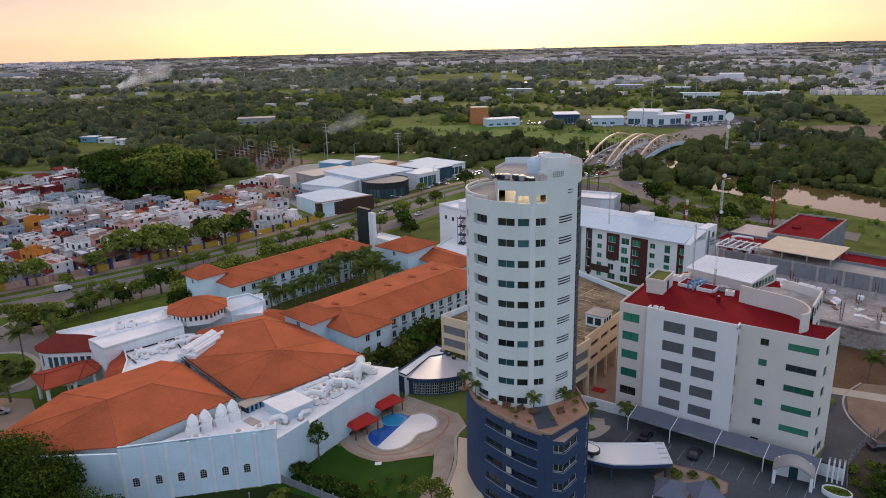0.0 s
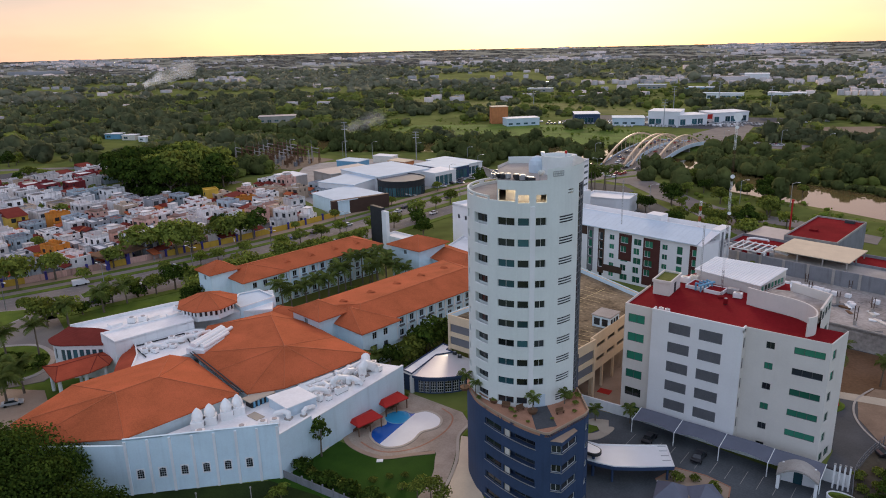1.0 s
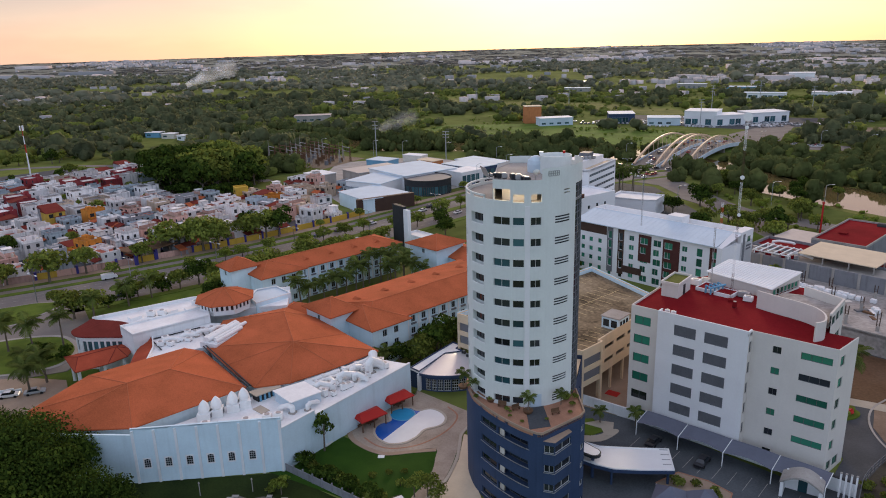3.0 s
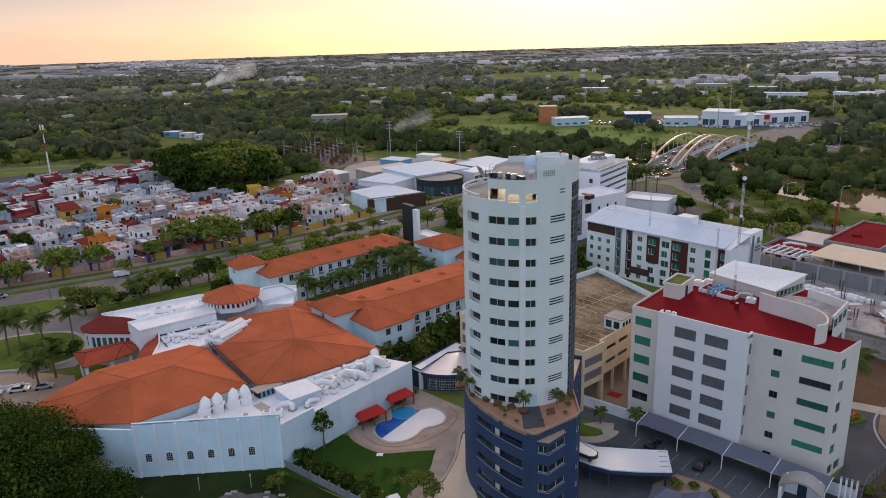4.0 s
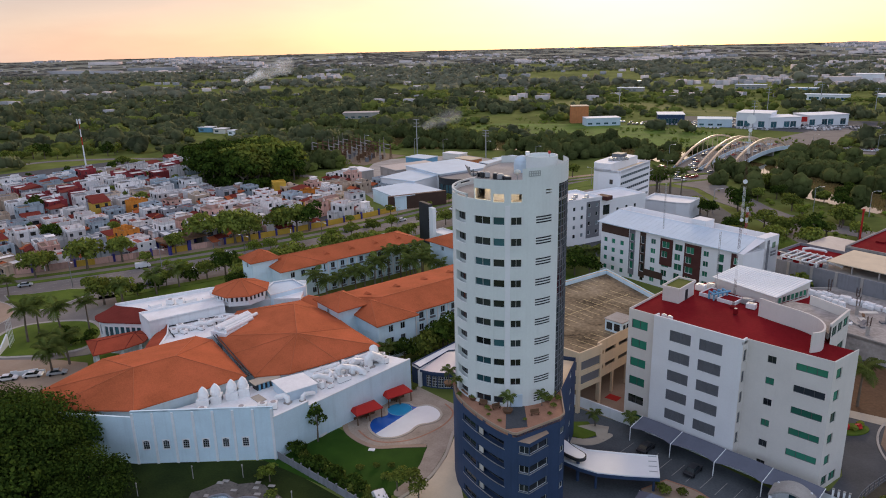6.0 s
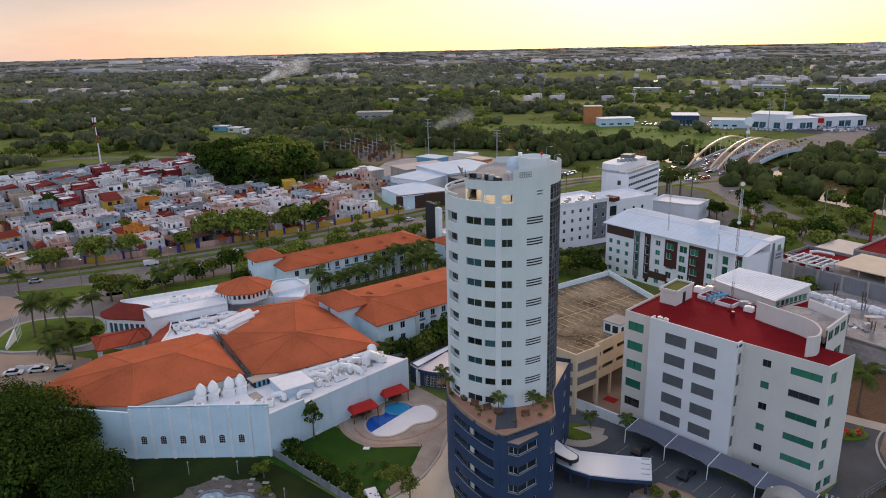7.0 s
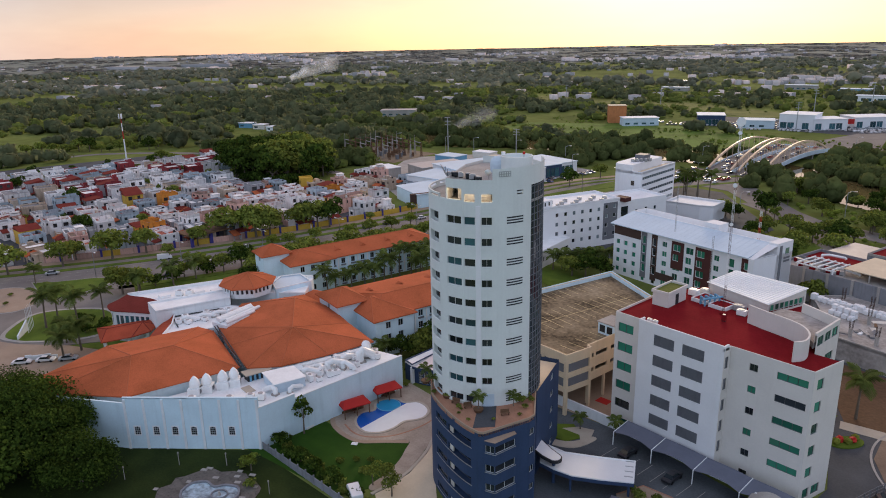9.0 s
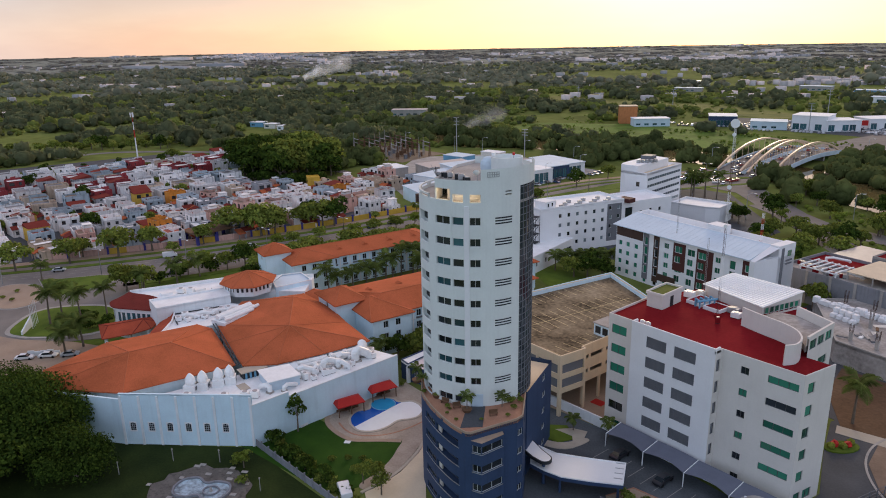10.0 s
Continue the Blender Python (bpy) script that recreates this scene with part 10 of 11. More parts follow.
# ---- housing estate ----
def house(seed, wall_m, w, d, floors, porch, label, plain=False):
    """A row house: main volume with parapet roof, a lower front volume or tiled porch, roof room and tank."""
    r = random.Random(seed)
    t = thing("house", 0, 0, 0, 0, label, "house", "estate houses")
    h = 2.8 * floors + r.uniform(0.0, 0.4)
    y0 = -d / 2 + (2.6 if not plain else 0.0)
    o = [(-w / 2, y0), (w / 2, y0), (w / 2, d / 2), (-w / 2, d / 2)]
    side = r.choice((-1, 1))
    bm = bmesh.new()
    glazed = []
    for s in range(4):
        fw, fl = flat_wall(*o[s], *o[(s + 1) % 4])
        hs = []
        if s == 0:
            for u in (0.24, 0.74):
                q = r.choice((0.7, 0.95, 1.25))
                hs.append((fl * u - q, h - 2.2, fl * u + q, h - r.choice((0.5, 0.7))))
        if s == 1:
            for u in ((0.3,) if plain else (0.22, 0.7)):
                q = r.choice((0.4, 0.6))
                hs.append((fl * u - q, h - 1.9, fl * u + q, h - 0.7))
        facade(bm, fw, 0, fl, 0, h, hs, 0.25)
        glazed += [(fw, q) for q in hs]
    wl_ = part("wall", bm, wall_m, t)
    for fw, q in glazed:
        bm = bmesh.new()
        block(bm, fw, q[0], q[1], 0.18, q[2], q[3], 0.25)
        part("window", bm, M["glass_dark"], wl_)
    part("roof", boxes((o[0][0] + 0.2, o[0][1] + 0.2, h - 0.3, o[2][0] - 0.2, o[2][1] - 0.2, h - 0.05)), HOUSE_ROOFS[(0, 1, 2, 0, 3)[seed % 5]], t)
    if seed in (9, 12):
        bm = bmesh.new()
        a = [bm.verts.new(v) for v in ((o[0][0] - 0.3, o[0][1] - 0.4, h), (o[1][0] + 0.3, o[1][1] - 0.4, h), (o[2][0] + 0.3, o[2][1] - 1.5, h + 1.3), (o[3][0] - 0.3, o[3][1] - 1.5, h + 1.3), (o[2][0] + 0.3, o[2][1], h), (o[3][0] - 0.3, o[3][1], h))]
        for f in ((0, 1, 2, 3), (3, 2, 4, 5), (1, 4, 2), (0, 3, 5), (5, 4, 1, 0)):
            bm.faces.new([a[i] for i in f])
        part("tile_roof", bm, M["tiles_dark"], t, "dark red tiled roof")
    else:
        bm = ring_wall(bmesh.new(), o, h, h + r.choice((0.35, 0.6, 0.9)), 0.18)
        # cross walls and a stair head on the roof
        q = r.uniform(-0.1, 0.3) * d
        box(bm, o[0][0] + 0.19, q, h - 0.04, o[1][0] - 0.19, q + 0.15, h + r.uniform(0.5, 1.3))
        u = r.uniform(-0.2, 0.2) * w
        box(bm, u, q + 0.16, h - 0.04, u + 0.15, o[2][1] - 0.19, h + r.uniform(0.4, 1.6))
        if seed % 3 == 0:
            box(bm, u - 2.0, q + 0.4, h - 0.04, u - 0.05, q + 2.2, h + r.uniform(1.2, 2.1))
        part("parapet", bm, wall_m, t)
    if not plain:
        # single-storey front with a terrace on one half, porch or carport on the other
        fx0, fx1 = (-w / 2, w * 0.08) if side < 0 else (-w * 0.08, w / 2)
        bm = bmesh.new()
        prism(bm, [(fx0, -d / 2), (fx1, -d / 2), (fx1, y0 - 0.02), (fx0, y0 - 0.02)], 0, 2.9)
        fv = part("front_room", bm, WALLS[0] if seed % 3 == 0 else wall_m, t)
        part("front_window", boxes((fx0 + 1.0, -d / 2 - 0.03, 0.9, fx0 + 2.6, -d / 2, 2.2)), M["glass_dark"], fv)
        if seed % 2:
            bm = bmesh.new()
            a = [bm.verts.new(v) for v in ((fx0 - 0.3, -d / 2 - 0.5, 2.9), (fx1 + 0.2, -d / 2 - 0.5, 2.9), (fx1 + 0.2, y0 - 0.02, 3.8), (fx0 - 0.3, y0 - 0.02, 3.8), (fx0 - 0.3, -d / 2 - 0.5, 3.05), (fx1 + 0.2, -d / 2 - 0.5, 3.05), (fx1 + 0.2, y0 - 0.02, 3.95), (fx0 - 0.3, y0 - 0.02, 3.95))]
            for f in ((3, 2, 1, 0), (4, 5, 6, 7), (0, 1, 5, 4), (1, 2, 6, 5), (2, 3, 7, 6), (3, 0, 4, 7)):
                bm.faces.new([a[i] for i in f])
            part("front_roof", bm, M["tiles_dark"] if seed % 4 == 1 else M["tiles"], t, "red tiled front roof")
        else:
            part("terrace_rail", ring_wall(bmesh.new(), [(fx0, y0 - 0.1), (fx0, -d / 2), (fx1, -d / 2), (fx1, y0 - 0.1)], 2.9, 3.6, 0.15, closed=False), wall_m, t)
    if porch:
        px0, px1 = (w * 0.08, w / 2) if side < 0 else (-w / 2, -w * 0.08)
        yb = y0 if not plain else -d / 2
        bm = bmesh.new()
        vs = [bm.verts.new(v) for v in ((px0, yb - 4.2, 2.4), (px1, yb - 4.2, 2.4), (px1, yb - 0.02, 3.6), (px0, yb - 0.02, 3.6), (px0, yb - 4.2, 2.25), (px1, yb - 4.2, 2.25), (px1, yb - 0.02, 3.42), (px0, yb - 0.02, 3.42))]
        for f in ((0, 1, 2, 3), (7, 6, 5, 4), (0, 4, 5, 1), (1, 5, 6, 2), (3, 2, 6, 7), (0, 3, 7, 4)):
            bm.faces.new([vs[i] for i in f])
        part("porch_roof", bm, M["tiles_dark"] if seed % 5 else M["tiles"], t, "red tiled porch roof")
        for x in ((px0 + 0.05, px1 - 0.3) if not plain else (px1 - 0.3,)):
            part("porch_pier", boxes((x, yb - 4.1, 0, x + 0.25, yb - 3.8, 2.3)), wall_m, t)
    if seed % 4 == 0 and seed not in (12, 16):
        a = r.uniform(-w / 5, w / 5)
        b = r.uniform(0.3, d / 2 - 3.4)
        bm = bmesh.new()
        prism(bm, [(a - 1.5, b), (a + 1.5, b), (a + 1.5, b + 3.2), (a - 1.5, b + 3.2)], h - 0.05, h + r.uniform(1.9, 2.4))
        up_ = part("roof_room", bm, wall_m if seed % 2 else WALLS[0], t)
        part("roof_slab", boxes((a - 1.7, b - 0.3, h + 2.41, a + 1.7, b + 3.4, h + 2.55)), HOUSE_ROOFS[seed % 2], up_)
    if not plain:
        part("water_tank", tube(bmesh.new(), (w * 0.3, d * 0.36, h - 0.05), (w * 0.3, d * 0.36, h + 1.1), 0.55, 0.45, 10), M["dark_metal"] if seed % 2 else M["tank"], t)
    return t


HOUSES = [
    house(1, WALLS[0], 7.5, 10.0, 2, True, "white two-storey row house with a red tiled porch"),
    house(2, WALLS[0], 8.0, 9.0, 2, False, "white two-storey row house with a front terrace"),
    house(3, WALLS[1], 7.0, 11.0, 2, True, "cream two-storey row house with a red tiled porch"),
    house(4, WALLS[2], 7.6, 9.5, 2, True, "pink two-storey row house with a tiled porch"),
    house(5, WALLS[3], 7.4, 10.0, 2, True, "grey weathered row house with a tiled porch"),
    house(6, WALLS[4], 8.0, 9.0, 2, True, "orange two-storey house with a red tiled porch"),
    house(7, WALLS[5], 7.5, 9.5, 2, False, "pale blue two-storey row house with a tiled front"),
    house(8, WALLS[0], 7.0, 8.0, 1, True, "white single-storey house with a tiled porch"),
    house(9, WALLS[7], 7.8, 10.5, 2, False, "yellow two-storey row house with a tiled front roof"),
    house(10, WALLS[1], 8.0, 9.0, 1, True, "cream single-storey house with a tiled porch"),
    house(17, WALLS[0], 7.2, 10.0, 2, False, "white two-storey row house with a tiled front roof"),
    house(11, WALLS[0], 7.6, 10.0, 2, False, "white row house with a stained flat roof", True),
    house(12, WALLS[3], 7.4, 9.0, 2, True, "grey row house with a red tiled porch", True),
    house(13, WALLS[0], 7.8, 10.0, 1, True, "white low row house with a red tiled porch", True),
    house(14, WALLS[5], 7.4, 9.5, 2, False, "pale blue flat-roofed row house", True),
    house(15, WALLS[6], 8.0, 9.5, 2, False, "dark red row house with a flat roof", True),
    house(16, WALLS[1], 7.6, 10.0, 2, True, "cream weathered row house with a tiled porch", True),
]
NEAR = 11
# houses whose colour stands out along the boulevard
HERO = ((-261.7, 103.5, 5), (-268.0, 101.0, 8), (-284.0, 69.6, 8), (-320.8, 62.0, 8), (-255.0, 61.9, 9), (-246.5, 86.9, 6), (-293.8, 76.8, 1), (-261.4, 74.6, 3), (-288.4, 85.2, 0), (-258.5, 114.3, 1), (-270, 88, 4))
rng = random.Random(5)
first = set()
count = 0
for row in range(17):
    yy = 24 + row * 13.4
    xx = -254.0 + (yy - 66) * 0.30 if yy < 120 else -237.8 + (yy - 120) * 0.12
    while xx > -500:
        w = rng.uniform(7.4, 8.4)
        x, y = xx - w / 2, yy + rng.uniform(-2.2, 2.2)
        xx -= w + (rng.uniform(0, 0.8) if rng.random() < 0.76 else 6.0)
        if y < 38 + (-238 - x) * 0.131 or ((x + 352) / 54) ** 2 + ((y - 214) / 36) ** 2 < 1 or (y > 196 and x > -262 and y > 196 + (-262 - x) * -1.0 * 0.0 + 14) or (y > 240 and x > -300) or x < -446 - (y - 80) * -0.05 or (x < -430 and y > 205) or y > 40 + (x + 520) * 1.2 + 130:
            continue
        if count > 330:
            break
        i = rng.choices(range(NEAR), (5, 7, 4, 4, 4, 0.7, 3, 3, 1, 3, 4))[0] if x > -330 else rng.choices(range(NEAR, NEAR + 6), (9, 2, 4, 3, 2, 2))[0]
        for hx, hy, hk in HERO:
            if math.hypot(x - hx, y - hy) < 5.5:
                i = hk
        hh = HOUSES[i]
        m = pose(x, y, 0.05, 0, 0, (90 if rng.random() < 0.28 else 0) + (0 if row % 3 else 5) + rng.uniform(-5, 5))
        if i not in first:
            first.add(i)
            hh.matrix_world = m
        else:
            copy_thing(hh, Matrix()).matrix_world = m @ Matrix.Diagonal((1, rng.uniform(0.85, 1.15), rng.uniform(0.66, 1.15), 1))
        count += 1
for i in range(64):
    x, y = rng.uniform(-470, -250), 30.5 + 13.4 * rng.randrange(0, 12) + rng.uniform(-2.5, 2.5)
    if y < 40 + (x + 520) * 1.2 + 125 and y > 40 + (-238 - x) * 0.131:
        plant(KINDS[rng.choice((0, 1, 3, 5, 2))], x, y, rng.uniform(0.45, 0.95), rng.uniform(0, 360))
for i, hh in enumerate(HOUSES):
    if i not in first:
        hh.matrix_world = pose(-262, 12 - 14 * i, 0.05)
# estate wall towards the boulevard: yellow, with violet pillars
ew = thing("estate_wall", 0, 0, 0, 0, "yellow estate boundary wall with violet pillars", "wall")
line = [p for p in strip(BOULEVARD, -9.6, -9.6)[0] if 58 < p[1] < 214]
for i, (p, q) in enumerate(zip(line, line[1:])):
    d = Vector(q) - Vector(p)
    n = Vector((-d.y, d.x)).normalized() * 0.25
    part("panel", prisms([p, q, (q[0] + n.x, q[1] + n.y), (p[0] + n.x, p[1] + n.y)], 0, 2.3), M["yellow_paint"] if p[1] > 128 or i % 5 == 3 else WALLS[2], ew)
    for f in ((0.0,) if i % 2 or p[1] > 128 else ()):
        c = Vector(p).lerp(Vector(q), f)
        part("pillar", boxes((c.x - 0.35, c.y - 0.35, 0, c.x + 0.35, c.y + 0.35, 3.0)), M["blue_paint"], ew)
gt = thing("estate_gate", -241.5, 119, 0, 8, "estate gate with a brown tiled canopy on violet columns", "gatehouse")
part("canopy", boxes((-6, -9, 4.2, 5, 9, 4.7)), M["timber"], gt)
for y in (-8, 0, 8):
    for x in (-5, 4):
        part("column", boxes((x - 0.5, y - 0.5, 0, x + 0.5, y + 0.5, 4.2)), M["blue_paint"], gt)
part("booth", boxes((-2, -3, 0, 1.6, 0, 3.0)), M["yellow_paint"], gt)
yw = thing("estate_wall", -326, 184, 0, -28, "yellow wall round the estate wood", "wall")
part("panel", boxes((-30, 0, 0, 32, 0.4, 3.4)), M["yellow_paint"], yw)
yh = thing("guard_tower", -300, 196, 0, -20, "small yellow tower house", "house")
part("wall", boxes((-3, -3, 0, 3, 3, 7.0)), M["yellow_paint"], yh)
part("window", boxes((-1, -3.04, 4.4, 1, -3.0, 5.8)), M["glass_dark"], yh)
part("parapet", ring_wall(bmesh.new(), [(-3.1, -3.1), (3.1, -3.1), (3.1, 3.1), (-3.1, 3.1)], 6.9, 7.6, 0.25), M["yellow_paint"], yh)
tm = thing("telephone_mast", -471, 157, 0, 0, "tall white and red telephone mast", "mast")
for k in range(6):
    part("section", tube(bmesh.new(), (0, 0, 5.2 * k), (0, 0, 5.2 * k + 5.2), 0.55 - 0.06 * k, 0.49 - 0.06 * k, 8), M["red_paint"] if k in (3, 5) else M["metal_white"], tm)
for a in range(3):
    part("antenna", boxes((1.0 * math.cos(a * 2.1) - 0.3, 1.0 * math.sin(a * 2.1) - 0.3, 29.0, 1.0 * math.cos(a * 2.1) + 0.3, 1.0 * math.sin(a * 2.1) + 0.3, 32.0)), M["metal_white"], tm)

# ---- cars ----
def car(paint, van=False, plain=False):
    t = thing("van" if van else "car", 0, 0, 0, 0, "parked " + ("white van" if van else paint.name.split("_")[-1] + " saloon car") + " on asphalt", "van" if van else "car", "parked cars")
    L_, W_ = (5.0, 1.9) if van else (4.4, 1.76)
    bm = bmesh.new()
    prof = [(-L_ / 2, 0.35), (-L_ / 2, 0.85), (-L_ / 2 + 0.5, 0.95), (-1.0, 0.98), (1.2, 0.95), (L_ / 2 - 0.1, 0.78), (L_ / 2, 0.4)] if not van else [(-L_ / 2, 0.35), (-L_ / 2, 2.0), (L_ / 2 - 1.3, 2.05), (L_ / 2 - 0.4, 1.15), (L_ / 2, 1.0), (L_ / 2, 0.4)]
    rows = [[bm.verts.new((x, y, z)) for x, z in prof] for y in (-W_ / 2, W_ / 2)]
    n = len(prof)
    for i in range(n):
        bm.faces.new((rows[0][i], rows[0][(i + 1) % n], rows[1][(i + 1) % n], rows[1][i]))
    bm.faces.new(rows[0][::-1])
    bm.faces.new(rows[1])
    bmesh.ops.bevel(bm, geom=bm.edges[:], offset=0.08, segments=1, affect="EDGES")
    body = part("body", bm, paint, t)
    if not van:
        bm = bmesh.new()
        prism(bm, [(-1.55, -0.78), (1.15, -0.78), (1.15, 0.78), (-1.55, 0.78)], 0.95, 1.42, [(-1.0, -0.62), (0.5, -0.62), (0.5, 0.62), (-1.0, 0.62)])
        part("cabin_glass", bm, M["glass_dark"], body)
        part("roof", boxes((-0.98, -0.6, 1.4, 0.48, 0.6, 1.46)), paint, body)
    else:
        part("windscreen", boxes((L_ / 2 - 1.28, -0.8, 1.3, L_ / 2 - 0.72, 0.8, 1.75)), M["glass_dark"], body)
    for x in (-1.35, 1.35) if not plain else ():
        for y in (-W_ / 2 + 0.08, W_ / 2 - 0.08):
            part("wheel", tube(bmesh.new(), (x, y - 0.1, 0.32), (x, y + 0.1, 0.32), 0.32, n=12), M["rubber"], t)
    return t


FLEET = [car(p) for p in CARS] + [car(CARS[0], True)] + [car(p, plain=True) for p in CARS]
placed = set()


def park(k, x, y, turn, z=0.14):
    if y > 255 and k < 5:
        k += 6
    m = pose(x, y, z, 0, 0, turn)
    if k not in placed:
        placed.add(k)
        FLEET[k].matrix_world = m
    else:
        copy_thing(FLEET[k], Matrix()).matrix_world = m


for k, x, y, a in ((0, -212.0, 220.8, 90), (2, -213.4, 186, 86), (0, -210.9, 202, 88), (1, -237, 63.5, 68), (5, -228.3, 98.3, 74), (0, -211.5, 107.8, 254), (2, -207.3, 92.3, 250), (0, -218.3, 83.0, 250), (4, -213.8, 176, 84), (0, -209.6, 232, 90), (2, -212.5, 240, 90), (3, -207.5, 214, 90), (1, -199.5, 136, 260), (0, -221, 126, 80), (1, -196, 180, 268), (2, -209, 268, 90), (0, -194, 238, 270)):
    park(k, x, y, a)
for k, x, y in ((2, -43.0, 118.6), (2, -33.4, 118.0)):
    park(k, x, y, 92, 0.07)
for k, x, y, a in ((0, -163.8, 41.6, 62), (0, -161.4, 46.4, 58), (1, -158.6, 50.8, 64)):
    park(k, x, y, a, 0.08)
park(5, -65.6, 74.0, 160, 0.06)
park(2, -6.5, 139, 40, 0.08)
rng = random.Random(8)
for i in range(26):
    park(rng.choice((0, 0, 1, 2, 3, 4)), -172.5 + rng.choice((-11.5, -8, -4.5, 4.5, 8, 11.5)) - 0.07 * (i * 4.0), 392 + i * 4.0, rng.choice((92, 94)), 0.2 + deck_z(min(BL, max(0, 2 + i * 4.0))))
for i in range(30):
    park(rng.choice((0, 0, 1, 2, 3, 4)), -196 + rng.uniform(0, 34), 344 + rng.uniform(0, 44), rng.uniform(60, 120), 0.12)
for i in range(26):
    park(rng.choice((0, 1, 2, 3)), -190 + (i % 9) * 6.5, 262 + (i // 9) * 14 + rng.uniform(-1, 1), rng.choice((0, 90)), 0.08)
for i in range(70):
    park(rng.choice((0, 0, 1, 2)), -320 + (i % 24) * 6.2 + rng.uniform(-1, 1), 583 + (i // 24) * 7 + (i % 24) * 2.2, rng.choice((20, 200)), 0.09)
for i in range(14):
    park(rng.choice((0, 1, 2, 4)), -226 - rng.uniform(0, 6), 284 + i * 4.2, rng.uniform(-10, 10), 0.07)
for i in range(12):
    park(rng.choice((0, 0, 1, 3)), -150 + rng.uniform(-10, 60), 520 + rng.uniform(-10, 6), rng.uniform(-20, 20), 0.12)
for k in range(11):
    if k not in placed:
        park(k, -230, 250 + 6 * k, 90)

# ---- street lamps ----
def street_lamp(h):
    t = thing("street_lamp", 0, 0, 0, 0, "tall grey street lamp with a curved arm", "street lamp", "street lamps")
    part("pole", tube(bmesh.new(), (0, 0, 0), (0, 0, h), 0.14, 0.09, 8), M["metal_grey"], t)
    bm = bmesh.new()
    tube(bm, (0, 0, h), (1.2, 0, h + 0.5), 0.07, n=6)
    tube(bm, (1.2, 0, h + 0.5), (2.2, 0, h + 0.5), 0.06, n=6)
    part("arm", bm, M["metal_grey"], t)
    part("head", boxes((1.9, -0.18, h + 0.38, 2.9, 0.18, h + 0.52)), M["metal_white"], t)
    return t


sl0 = street_lamp(8.5)
pos = strip(BOULEVARD, 16.2, 16.3)[0]
placed_lamp = False
for i in range(14, len(pos), 4):
    for a in (0, 180):
        m = pose(*pos[i], 0.3, 0, 0, a + 5)
        if not placed_lamp:
            sl0.matrix_world = m
            placed_lamp = True
        else:
            copy_thing(sl0, Matrix()).matrix_world = m
for x, y in ((-230, 296), (-236, 330), (-120, 300), (-90, 330), (-70, 335), (-200, 405), (-152, 500), (-120, 520), (-90, 515), (-350, 332), (-330, 340), (-300, 350), (-260, 352), (-390, 320)):
    copy_thing(sl0, Matrix()).matrix_world = pose(x, y, 0.1, 0, 0, 40) @ Matrix.Scale(1.2, 4)
for x, y, h in ((-345, 330, 24), (-300, 350, 18), (-232, 594, 22), (-265, 700, 26), (-180, 720, 26), (-420, 690, 20), (-560, 700, 18), (-260, 820, 24)):
    tp = thing("power_pylon", x, y, 0, 20, "grey steel power pole with crossarms", "power pole", "power poles")
    part("pole", tube(bmesh.new(), (0, 0, 0), (0, 0, h), 0.4, 0.25, 8), M["metal_grey"], tp)
    for z in (0.8, 0.9, 1.0):
        part("crossarm", boxes((-2.2, -0.12, h * z - 0.3, 2.2, 0.12, h * z)), M["metal_grey"], tp)


